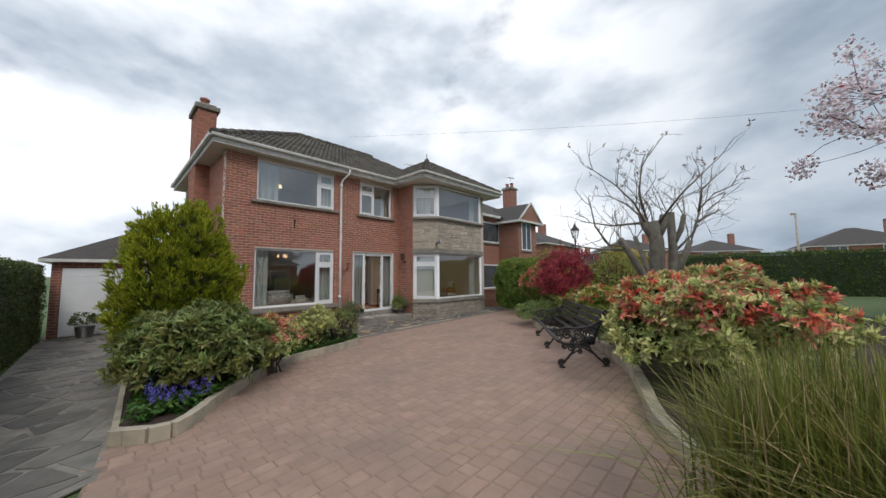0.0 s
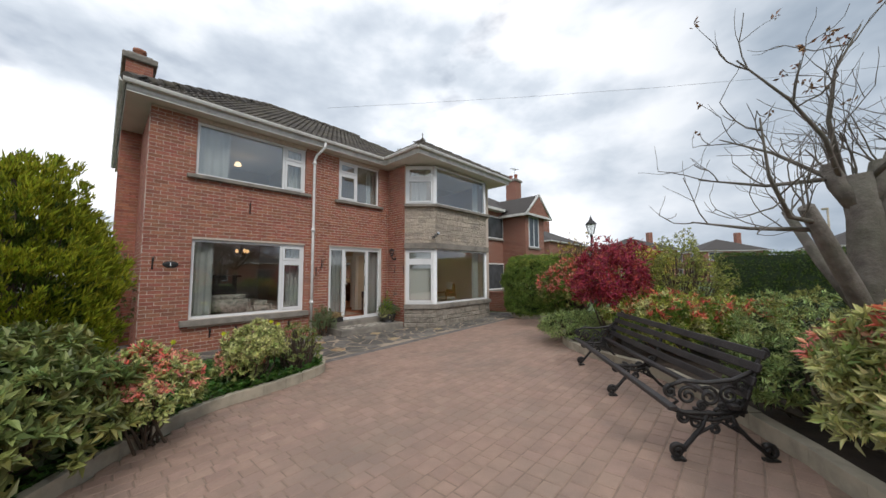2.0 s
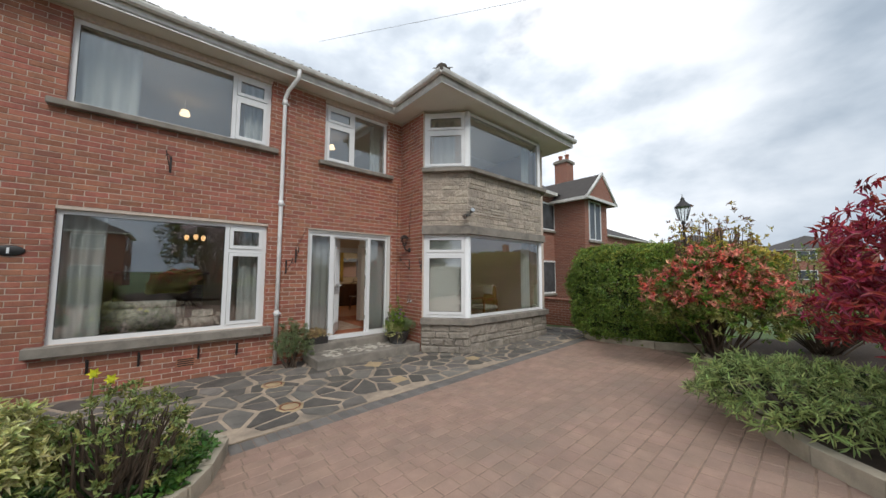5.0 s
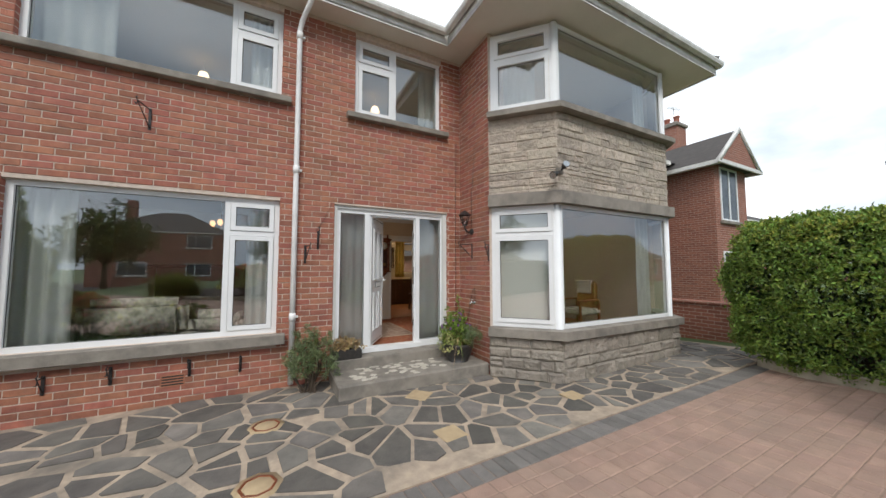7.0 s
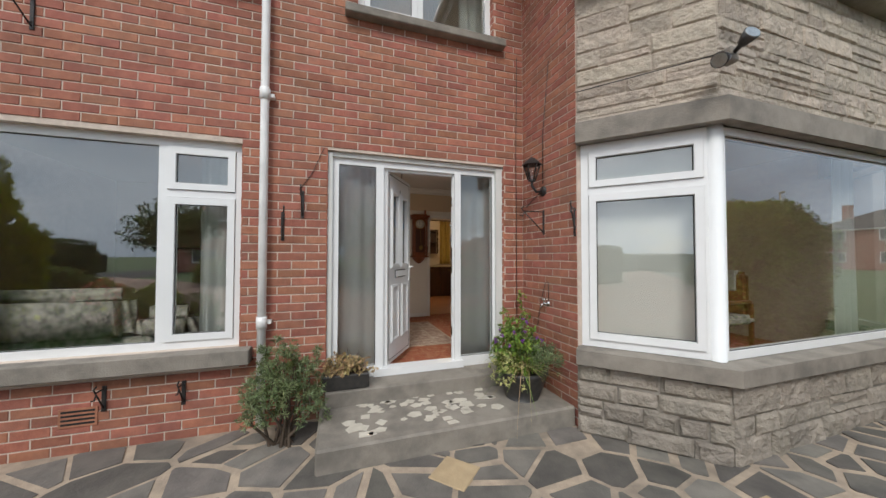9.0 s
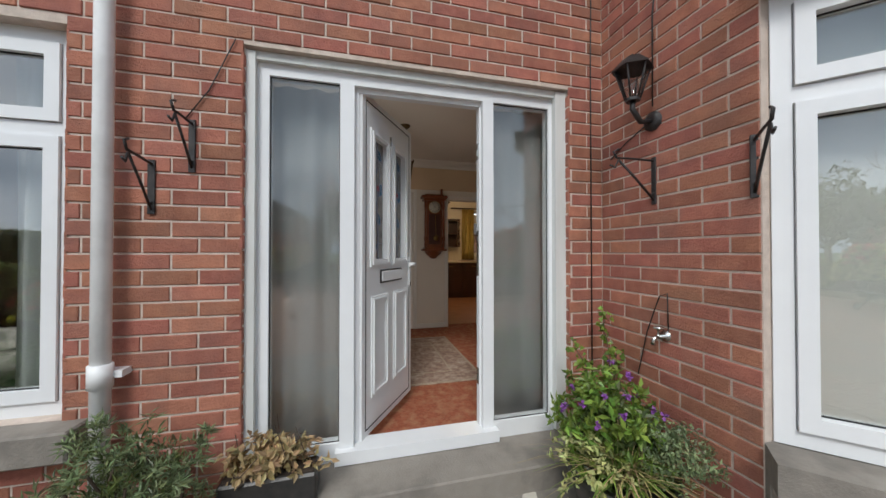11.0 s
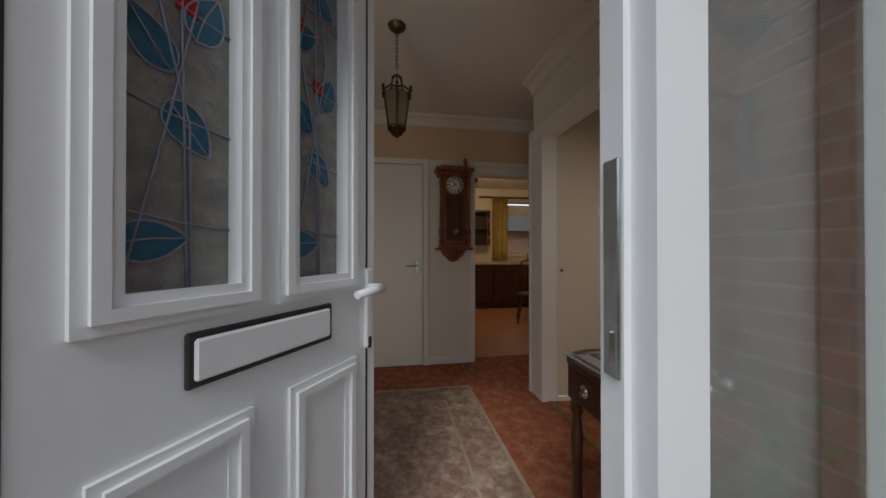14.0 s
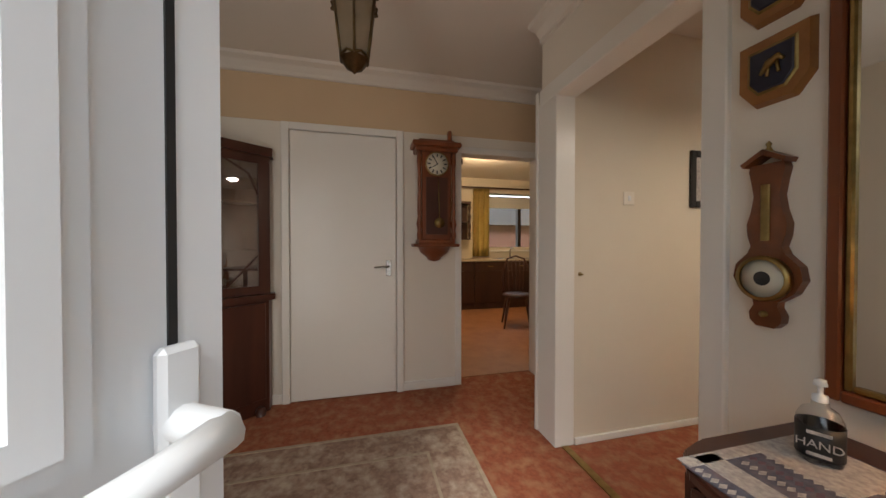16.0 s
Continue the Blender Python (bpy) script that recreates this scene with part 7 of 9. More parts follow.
    part("pump", lathe(bmesh.new(), [(0.011, z + 0.113), (0.011, z + 0.125), (0.004, z + 0.127), (0.004, z + 0.142), (0.010, z + 0.144), (0.008, z + 0.155), (0.0, z + 0.156)], (*c, 0), 12), M_UPVC, b)
    lb = part("label", lathe(bmesh.new(), [(0.0322, z + 0.012), (0.0332, z + 0.012), (0.0332, z + 0.072), (0.0322, z + 0.072)], (*c, 0), 24, "z", False), M_SEAL, b)
    cu = bpy.data.curves.new("word", "FONT")
    cu.body, cu.size, cu.extrude, cu.align_x = "HAND", 0.021, 0.0006, "CENTER"
    to = new("lettering", cu)
    to.data.materials.append(M_LACE)
    to.parent = lb
    d = Vector((0.43, -0.9, 0)).normalized()
    to.matrix_basis = Matrix.Translation((c[0] + d.x * 0.0342, c[1] + d.y * 0.0342, z + 0.034)) @ Matrix.Rotation(math.atan2(d.y, d.x) + math.pi / 2, 4, "Z") @ Matrix.Rotation(math.pi / 2, 4, "X")
    for zz in (0.062, 0.022):
        bm = boxes((-0.016, 0.016, -0.0006, 0.0006, -0.003, 0.003))
        bm.transform(Matrix.Translation((c[0] + d.x * 0.0342, c[1] + d.y * 0.0342, z + zz)) @ Matrix.Rotation(math.atan2(d.y, d.x) + math.pi / 2, 4, "Z"))
        part("text_bar", bm, M_LACE, lb)


M_PLUM = mat("plum_thread", (0.20, 0.13, 0.16), (0.13, 0.09, 0.12), 60, 0.9)
M_RUNNER = mat("woven_runner", (0.17, 0.17, 0.22), (0.09, 0.09, 0.12), 45, 0.9, 0.4, 200, c3=(0.28, 0.18, 0.17), scale3=20)
M_LACE = mat("cream_lace", (0.60, 0.57, 0.52), (0.36, 0.33, 0.32), 80, 0.9)
M_CLEAR = glass_mat("clear_plastic", (0.9, 0.92, 0.93), 0.05, 0.08)
console()


def table_lamp():
    x, y, z = -10.75, 7.93, 1.104
    e = thing("table_lamp", "lit table lamp with a pleated cream shade", "lamp", "", "", (x, y, z))
    part("base", lathe(bmesh.new(), [(0.075, z), (0.075, z + 0.015), (0.06, z + 0.03), (0.028, z + 0.045), (0.036, z + 0.08), (0.05, z + 0.13), (0.046, z + 0.17), (0.024, z + 0.21), (0.012, z + 0.22), (0.012, z + 0.33)], (x, y, 0), 18), M_OAKDARK, e)
    bm = bmesh.new()
    n = 56
    lo, hi = [], []
    for k in range(n):
        a = 2 * math.pi * k / n
        w = 0.004 if k % 2 else 0
        lo.append(bm.verts.new((x + (0.108 - w) * math.cos(a), y + (0.108 - w) * math.sin(a), z + 0.25)))
        hi.append(bm.verts.new((x + (0.05 - w * 0.6) * math.cos(a), y + (0.05 - w * 0.6) * math.sin(a), z + 0.392)))
    for k in range(n):
        bm.faces.new((lo[k], lo[(k + 1) % n], hi[(k + 1) % n], hi[k]))
    part("shade", bm, M_SHADE, e)
    part("bulb", lathe(bmesh.new(), [(0.012, z + 0.33), (0.024, z + 0.36), (0.022, z + 0.395), (0.0, z + 0.41)], (x, y, 0), 12), glow_mat("lit_bulb", (1.0, 0.80, 0.55), 4), e)
    L = new("table_lamp_light", bpy.data.lights.new("table_lamp_light", "POINT"))
    L.data.energy, L.data.color, L.data.shadow_soft_size = 0.8, (1.0, 0.60, 0.32), 0.03
    L.location = (x, y, z + 0.30)


M_SHADE = leaf_mat("pleated_shade", (0.44, 0.33, 0.22), (0.40, 0.30, 0.20), 0.9, 0.05)
table_lamp()


def curtain(name, label, p, q, z0, z1, folds, depth, material, tie=False):
    """A hanging curtain in folds between two plan points."""
    p, q = Vector(p), Vector(q)
    d = q - p
    n = Vector((-d.y, d.x)).normalized()
    k = folds * 8
    rows = 6
    bm = bmesh.new()
    grid = []
    for r in range(rows + 1):
        z = z0 + (z1 - z0) * r / rows
        line = []
        for i in range(k + 1):
            t = i / k
            a = math.sin(t * folds * 2 * math.pi + 0.6 * math.sin(z * 1.3)) * depth * (0.75 + 0.25 * math.sin(t * 9 + z))
            w = p + d * t + n * a
            line.append(bm.verts.new((w.x, w.y, z)))
        grid.append(line)
    for a, b in zip(grid, grid[1:]):
        for i in range(k):
            f = bm.faces.new((a[i], a[i + 1], b[i + 1], b[i]))
            f.smooth = True
    bmesh.ops.solidify(bm, geom=bm.faces[:], thickness=0.003)
    ob = part(name, bm, material, smooth=True)
    return tagged(ob, label, "curtain")


def sheer_mat(name, c, amount):
    m = mat(name, c, tuple(v * 0.9 for v in c), 30, 0.9)
    n, l = m.node_tree.nodes, m.node_tree.links
    tr, mx = n.new("ShaderNodeBsdfTransparent"), n.new("ShaderNodeMixShader")
    mx.inputs[0].default_value = amount
    l.new(tr.outputs[0], mx.inputs[1])
    tl, m2 = n.new("ShaderNodeBsdfTranslucent"), n.new("ShaderNodeMixShader")
    tl.inputs[0].default_value = (*c, 1)
    m2.inputs[0].default_value = 0.5
    l.new(n["Principled BSDF"].outputs[0], m2.inputs[1])
    l.new(tl.outputs[0], m2.inputs[2])
    l.new(m2.outputs[0], mx.inputs[2])
    l.new(mx.outputs[0], n["Material Output"].inputs["Surface"])
    return m


M_SHEER = sheer_mat("sheer_voile", (0.66, 0.67, 0.66), 0.96)
M_FLORAL = mat("floral_curtain_cloth", (0.60, 0.58, 0.49), (0.54, 0.52, 0.43), 40, 0.9)
FLORAL = ((-10.58, 7.62), (-10.50, 8.0))
curtain("curtain", "sheer white voile behind the side light", (-10.40, 6.05), (-10.40, 6.47), 0.38, 2.42, 3, 0.02, M_SHEER)
curtain("curtain", "sheer embroidered voile behind the side light", (-10.40, 7.36), (-10.40, 7.76), 0.38, 2.42, 2, 0.014, M_SHEER)
curtain("curtain", "cream curtain printed with red leaves", FLORAL[0], FLORAL[1], 0.38, 2.55, 3, 0.03, M_FLORAL)
# leaves and stems printed on the curtain's cloth
def leaf_print():
    e = [o for o in bpy.data.objects if o.get("label", "") == "cream curtain printed with red leaves"]
    (px, py), (qx, qy) = FLORAL
    nx, ny = -(qy - py), qx - px
    ln = math.hypot(nx, ny)
    nx, ny = nx / ln, ny / ln
    g, off = random.Random(8), [0.0]

    def at(t, z):
        a = math.sin(t * 6 * math.pi + 0.6 * math.sin(z * 1.3)) * 0.03 * (0.75 + 0.25 * math.sin(t * 9 + z)) + off[0]
        return (px + (qx - px) * t + nx * a, py + (qy - py) * t + ny * a, z)
    sets = {"red": bmesh.new(), "plum": bmesh.new(), "olive": bmesh.new(), "rust": bmesh.new(), "stem": bmesh.new()}
    for k in range(14):
        off[0] = 0.005 if k < 7 else -0.005
        t0 = 0.05 + 0.15 * (k % 7)
        tube(sets["stem"], [at(min(0.99, max(0.01, t0 + 0.05 * math.sin(z * 16 + k))), z) for z in np.arange(0.42, 2.5, 0.03)], 0.0012, 3)
        for j in range(46):
            z = 0.46 + 0.0445 * j + g.uniform(-0.01, 0.01)
            s = 1 if j % 2 else -1
            bm = sets[("red", "olive", "rust", "plum", "red")[(j + 2 * k) % 5]]
            tc = t0 + 0.05 * math.sin(z * 16 + k)
            L, w = g.uniform(0.030, 0.040), g.uniform(0.006, 0.0085)
            up = g.uniform(0.2, 0.9)
            lo, hi = [], []
            for i in range(5):
                f = i / 4
                h = w * math.sin(math.pi * min(0.98, f * 0.9 + 0.06))
                u, v = L * f * math.cos(up), L * f * math.sin(up)
                for side, row in ((1, hi), (-1, lo)):
                    tt = tc + s * (u - side * h * math.sin(up)) / 0.39
                    row.append(at(min(1.0, max(0.0, tt)), z + v + side * h * math.cos(up)))
            A, B = [bm.verts.new(p) for p in lo], [bm.verts.new(p) for p in hi]
            for i in range(4):
                bm.faces.new((A[i], A[i + 1], B[i + 1], B[i]))
    for nm, c in (("red", (0.24, 0.035, 0.045)), ("plum", (0.12, 0.06, 0.10)), ("olive", (0.30, 0.28, 0.14)), ("rust", (0.42, 0.20, 0.10)), ("stem", (0.26, 0.25, 0.22))):
        part(nm + "_print", sets[nm], mat(nm + "_print_cloth", c, tuple(v * 0.75 for v in c), 40, 0.9), e[0])["kind"] = "stuff"


leaf_print()
# embroidered scrolls on the voile
em = thing("embroidery", "raised scroll embroidery down the voile's edge", "embroidery", "", "", (-10.37, 7.43, 1.3))
for k in range(14):
    bm = bmesh.new()
    zc, s = 0.55 + 0.132 * k, 1 if k % 2 else -1
    tube(bm, [(-10.376, 7.425 + s * (0.035 - 0.0024 * j) * math.cos(j * 0.55), zc + (0.062 - 0.004 * j) * math.sin(j * 0.55)) for j in range(13)], 0.0016, 4)
    part("scroll", bm, M_LACE, em)
st = thing("walking_stick", "pale wooden stick leaning behind the side light", "stick", "", "", (-10.6, 6.2, HALL_Z))
bm = bmesh.new()
tube(bm, [(-10.62, 6.02, 0.362), (-10.5, 6.12, 1.15)], [0.014, 0.02], 8)
lathe(bm, [(0.0, 1.13), (0.035, 1.15), (0.04, 1.18), (0.03, 1.21), (0.0, 1.22)], (-10.5, 6.12, 0), 10)
part("shaft", bm, M_OAK, st)


def hall_lantern():
    x, y = -11.85, 7.0
    e = thing("pendant_lantern", "antique brass hall lantern on a chain, unlit", "pendant lamp", "", "", (x, y, 2.84))
    part("ceiling_rose", lathe(bmesh.new(), [(0.055, 2.84), (0.05, 2.825), (0.02, 2.80), (0.0, 2.795)], (x, y, 0), 16), M_BRASSDK, e)
    for k in range(10):
        bm = bmesh.new()
        zc = 2.785 - 0.023 * k
        ax = (1, 0) if k % 2 else (0, 1)
        tube(bm, [(x + ax[0] * 0.008 * math.cos(a), y + ax[1] * 0.008 * math.cos(a), zc + 0.015 * math.sin(a)) for a in np.linspace(0, 2 * math.pi, 11)], 0.0025, 5, False)
        part("chain_link", bm, M_BRASSDK, e)
    bm = bmesh.new()
    for k in range(6):
        a = k * math.pi / 3
        ca, sa = math.cos(a), math.sin(a)
        tube(bm, [(x, y, 2.550), (x + 0.03 * ca, y + 0.03 * sa, 2.525), (x + 0.035 * ca, y + 0.035 * sa, 2.480), (x + 0.088 * ca, y + 0.088 * sa, 2.435)], 0.005, 5)
        tube(bm, [(x + 0.085 * ca, y + 0.085 * sa, 2.435), (x + 0.056 * ca, y + 0.056 * sa, 2.220)], 0.005, 5)
        lathe(bm, [(0.0, 2.470), (0.012, 2.455), (0.006, 2.440), (0.012, 2.430)], (x + 0.092 * ca, y + 0.092 * sa, 0), 6)
        b = (a + math.pi / 3)
        for zz, rr in ((2.435, 0.085), (2.220, 0.056)):
            m = ((ca + math.cos(b)) / 2 * rr * 1.02, (sa + math.sin(b)) / 2 * rr * 1.02)
            tube(bm, [(x + rr * ca, y + rr * sa, zz), (x + m[0], y + m[1], zz + 0.016), (x + rr * math.cos(b), y + rr * math.sin(b), zz)], 0.006, 5)
    lathe(bm, [(0.056, 2.220), (0.03, 2.185), (0.01, 2.175), (0.0, 2.165)], (x, y, 0), 6)
    part("cage", bm, M_BRASSDK, e)
    part("lantern_glass", lathe(bmesh.new(), [(0.052, 2.225), (0.080, 2.430)], (x, y, 0), 6), sheer_mat("amber_lantern_glass", (0.45, 0.36, 0.22), 0.5), e)


M_BRASSDK = mat("antique_brass", (0.16, 0.105, 0.045), (0.09, 0.06, 0.028), 25, 0.4, metal=0.9)
hall_lantern()


def rug():
    x0, x1, y0, y1 = -12.56, -11.1, 6.02, 7.62
    e = thing("rug", "faded beige and brown patterned hall rug", "rug", "", "", (-11.9, 6.8, HALL_Z))
    part("rug_body", boxes((x0, x1, y0, y1, HALL_Z + 0.001, HALL_Z + 0.010), bevel=0.003), M_RUG, e)
    def ring(o, w):
        return boxes((x0 + o, x1 - o, y0 + o, y0 + o + w, HALL_Z + 0.010, HALL_Z + 0.0125), (x0 + o, x1 - o, y1 - o - w, y1 - o, HALL_Z + 0.010, HALL_Z + 0.0125), (x0 + o, x0 + o + w, y0 + o + w, y1 - o - w, HALL_Z + 0.010, HALL_Z + 0.0125), (x1 - o - w, x1 - o, y0 + o + w, y1 - o - w, HALL_Z + 0.010, HALL_Z + 0.0125))
    part("edge_band", ring(0.004, 0.02), M_RUGEDGE, e)
    part("border", ring(0.24, 0.015), M_RUGEDGE, e)


M_RUG = mat("faded_rug_pile", (0.37, 0.25, 0.19), (0.22, 0.135, 0.10), 22, 0.95, 0.5, 260, c3=(0.54, 0.44, 0.34), scale3=14, amount3=0.95)
M_RUGEDGE = mat("pale_rug_edge", (0.46, 0.37, 0.27), (0.36, 0.29, 0.21), 30, 0.95)
rug()


def corner_cabinet():
    e = thing("corner_cabinet", "dark mahogany corner cabinet with glassware behind glazed doors", "cabinet", "", "", (-12.8, 5.9, HALL_Z))
    A, B = (-13.05, 6.36), (-12.45, 5.60)
    def plan(o):
        d = (Vector(B) - Vector(A)).normalized()
        a, b = Vector(A) - d * o, Vector(B) + d * o
        nn = Vector((d.y, -d.x)) * -o
        return [tuple(Vector((FWX + 0.005, a.y + 0.01))), tuple(a + nn), tuple(b + nn), (b.x + 0.02, 5.525), (FWX + 0.005, 5.525)]
    bm = bmesh.new()
    prism(bm, plan(0.02), HALL_Z, 1.14)
    part("lower_case", bm, M_MAHOG, e)
    bm = bmesh.new()
    prism(bm, plan(0.05), 1.14, 1.18)
    part("waist", bm, M_MAHOG, e)
    bm = bmesh.new()
    prism(bm, plan(0.04), 2.13, 2.19)
    part("cornice", bm, M_MAHOG, e)
    d = (Vector(B) - Vector(A))
    L = d.length
    ang = math.atan2(d.y, d.x)
    m = Matrix.Translation((*A, 0)) @ Matrix.Rotation(ang, 4, "Z")
    def put(nm, bm, mt, par, lab=""):
        bm.transform(m)
        return part(nm, bm, mt, par, lab)
    for s in (0, 1):
        a, b = (0.0, L / 2 - 0.003) if s == 0 else (L / 2 + 0.003, L)
        dr = put("glazed_door", boxes((a, a + 0.045, 0.0, 0.022, 1.185, 2.13), (b - 0.045, b, 0.0, 0.022, 1.185, 2.13), (a + 0.045, b - 0.045, 0.0, 0.022, 1.185, 1.24), (a + 0.045, b - 0.045, 0.0, 0.022, 2.07, 2.13)), M_MAHOG, e)
        p = put("pane", boxes((a + 0.04, b - 0.04, 0.008, 0.012, 1.235, 2.075)), M_GLASS, dr)
        p.visible_shadow = False
        bm = bmesh.new()
        c = (a + b) / 2
        w = (b - a) / 2 - 0.045
        tube(bm, [(c - w, 0.016, 1.45), (c, 0.016, 1.24)], 0.005, 5)
        tube(bm, [(c + w, 0.016, 1.45), (c, 0.016, 1.24)], 0.005, 5)
        tube(bm, [(c - w, 0.016, 1.86), (c - w * 0.7, 0.016, 2.0), (c, 0.016, 2.07), (c + w * 0.7, 0.016, 2.0), (c + w, 0.016, 1.86)], 0.005, 5)
        put("glazing_bar", bm, M_MAHOG, dr)
        put("lower_door", boxes((a + 0.01, b - 0.01, 0.02, 0.04, HALL_Z + 0.1, 1.12), bevel=0.004), M_MAHOG, e)
    for z in (1.48, 1.80):
        put("shelf", boxes((0.04, L - 0.04, -0.16, -0.005, z, z + 0.012)), M_MAHOG, e)
    put("side_post", boxes((-0.03, 0.0, -0.01, 0.02, 1.18, 2.13)), M_MAHOG, e)
    put("side_post", boxes((L, L + 0.03, -0.01, 0.02, 1.18, 2.13)), M_MAHOG, e)
    bm = bmesh.new()
    box(bm, FWX + 0.006, FWX + 0.02, 5.53, 6.35, 1.18, 2.13)
    box(bm, FWX + 0.02, -12.42, 5.53, 5.545, 1.18, 2.13)
    part("back_panel", bm, M_MAHOG, e)
    for z in (1.19, 1.492, 1.812):
        for k in range(5):
            u = 0.1 + k * (L - 0.2) / 4 + rng.uniform(-0.02, 0.02)
            h, r = rng.uniform(0.09, 0.18), rng.uniform(0.02, 0.035)
            bm = bmesh.new()
            lathe(bm, [(r, 0), (r * 0.25, 0.012), (r * 0.22, h * 0.4), (r * 0.9, h * 0.55), (r, h * 0.8), (r * 0.85, h)], (u, -0.08, z), 12)
            bm.transform(m)
            g = tagged(part("wine_glass", bm, M_CLEAR), "small clear cut glass stemware on the shelf", "glass", "glassware in the cabinet")
    bm = bmesh.new()
    lathe(bm, [(0.03, 0), (0.035, 0.03), (0.02, 0.06)], (-12.98, 6.35, 0.36), 8)
    part("foot", bm, M_MAHOG, e)


corner_cabinet()
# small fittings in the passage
# unseen ceiling lamp, added to brighten the passage wall and the hall
cl = thing("ceiling_light", "added opal glass ceiling light, out of view beside the passage", "ceiling light", "", "", (-11.0, 9.2, 2.84))
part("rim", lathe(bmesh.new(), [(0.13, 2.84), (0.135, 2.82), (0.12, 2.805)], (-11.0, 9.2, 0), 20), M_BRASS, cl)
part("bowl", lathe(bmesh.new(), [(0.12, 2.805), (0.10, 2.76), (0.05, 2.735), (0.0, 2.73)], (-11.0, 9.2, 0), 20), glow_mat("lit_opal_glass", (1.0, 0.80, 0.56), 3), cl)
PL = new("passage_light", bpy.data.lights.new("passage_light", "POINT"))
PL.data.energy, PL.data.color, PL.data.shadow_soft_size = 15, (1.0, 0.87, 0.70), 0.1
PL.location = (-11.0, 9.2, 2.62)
sw = thing("light_switch", "white plastic light switch on the passage wall", "switch", "", "", (-12.2, 8.58, 1.8))
part("plate", boxes((-12.2, -12.192, 8.545, 8.625, 1.76, 1.84), bevel=0.003), M_LOWPAINT, sw)
part("rocker", boxes((-12.192, -12.187, 8.575, 8.595, 1.785, 1.815), bevel=0.002), M_UPVC, sw)
pf = thing("picture", "small black framed picture on the passage wall", "picture", "", "", (-12.2, 9.25, 1.94))
part("frame", boxes((-12.2, -12.18, 9.05, 9.09, 1.76, 2.12), (-12.2, -12.18, 9.41, 9.45, 1.76, 2.12), (-12.2, -12.18, 9.09, 9.41, 1.76, 1.80), (-12.2, -12.18, 9.09, 9.41, 2.08, 2.12), bevel=0.004), M_SEAL, pf)
part("mount", boxes((-12.2, -12.19, 9.09, 9.41, 1.80, 2.08)), M_LACE, pf)
part("print", boxes((-12.19, -12.188, 9.16, 9.34, 1.84, 2.04)), mat("grey_print", (0.25, 0.24, 0.22), (0.55, 0.53, 0.48), 25, 0.6), pf)
hk = thing("door_catch", "small brass catch on the passage wall edge", "catch", "", "", (-12.2, 8.25, 1.35))
part("plate", lathe(bmesh.new(), [(0.012, 0), (0.012, 0.006), (0.005, 0.008), (0.005, 0.03), (0.0, 0.032)], (-12.2, 8.25, 1.35), 10, "x"), M_BRASS, hk)
# brass strip between carpets
structure("trim_threshold", boxes((-12.19, -11.385, 8.13, 8.17, HALL_Z, HALL_Z + 0.006)), M_BRASS, "worn brass carpet strip", "threshold")

# ---------------------------------------------------------------- kitchen
structure("floor_kitchen", boxes((-16.6, -13.25, 7.66, 11.6, HALL_Z, HALL_Z + 0.006)), mat("terracotta_vinyl", (0.36, 0.16, 0.07), (0.29, 0.12, 0.05), 7, 0.5, c3=(0.42, 0.21, 0.10), scale3=3), "terracotta coloured kitchen flooring", "floor")
M_UNIT = mat("dark_oak_unit", (0.06, 0.024, 0.013), (0.035, 0.014, 0.008), 7, 0.35, stretch=(1, 1, 0.15))
for k in range(5):
    y0 = 8.35 + 0.6 * k
    e = thing("base_unit", "dark oak kitchen base unit under the window", "cabinet", "kitchen base units", "", (-16.3, y0 + 0.3, HALL_Z))
    part("carcass", boxes((-16.6, -16.02, y0 + 0.002, y0 + 0.598, HALL_Z + 0.006, 1.22)), M_UNIT, e)
    d = part("door", boxes((-16.02, -16.0, y0 + 0.01, y0 + 0.59, HALL_Z + 0.12, 1.05), bevel=0.004), M_UNIT, e)
    part("drawer", boxes((-16.02, -16.0, y0 + 0.01, y0 + 0.59, 1.06, 1.21), bevel=0.004), M_UNIT, e)
    part("handle", boxes((-16.0, -15.985, y0 + 0.25, y0 + 0.35, 1.13, 1.14)), M_BRASS, d)
tp = thing("worktop", "cream speckled laminate worktop", "worktop", "", "", (-16.3, 9.8, 1.22))
part("slab", boxes((-16.6, -15.97, 8.35, 11.4, 1.222, 1.26), bevel=0.008), mat("cream_laminate", (0.55, 0.46, 0.32), (0.48, 0.40, 0.27), 60, 0.35), tp)
tap = thing("kitchen_tap", "chrome mixer tap and steel sink behind the worktop edge", "tap", "", "", (-16.4, 9.85, 1.26))
bm = bmesh.new()
tube(bm, [(-16.45, 9.85, 1.26), (-16.45, 9.85, 1.42), (-16.38, 9.85, 1.47), (-16.30, 9.85, 1.44)], 0.012, 8)
part("spout", bm, M_CHROME, tap)
part("sink", boxes((-16.5, -16.1, 9.5, 10.2, 1.26, 1.266), bevel=0.002), M_CHROME, tap)
tu = thing("tall_unit", "dark oak tall kitchen shelf unit beside the doorway", "cabinet", "", "", (-14.0, 7.9, HALL_Z))
part("carcass", boxes((-14.6, -13.6, 7.66, 7.93, HALL_Z + 0.006, 2.30)), M_UNIT, tu)
part("cornice", boxes((-14.63, -13.57, 7.66, 7.97, 2.30, 2.36), bevel=0.01), M_UNIT, tu)
wk = thing("wall_shelf", "dark turned wooden plate rack on the kitchen wall", "shelf", "", "", (-16.2, 9.0, 1.6))
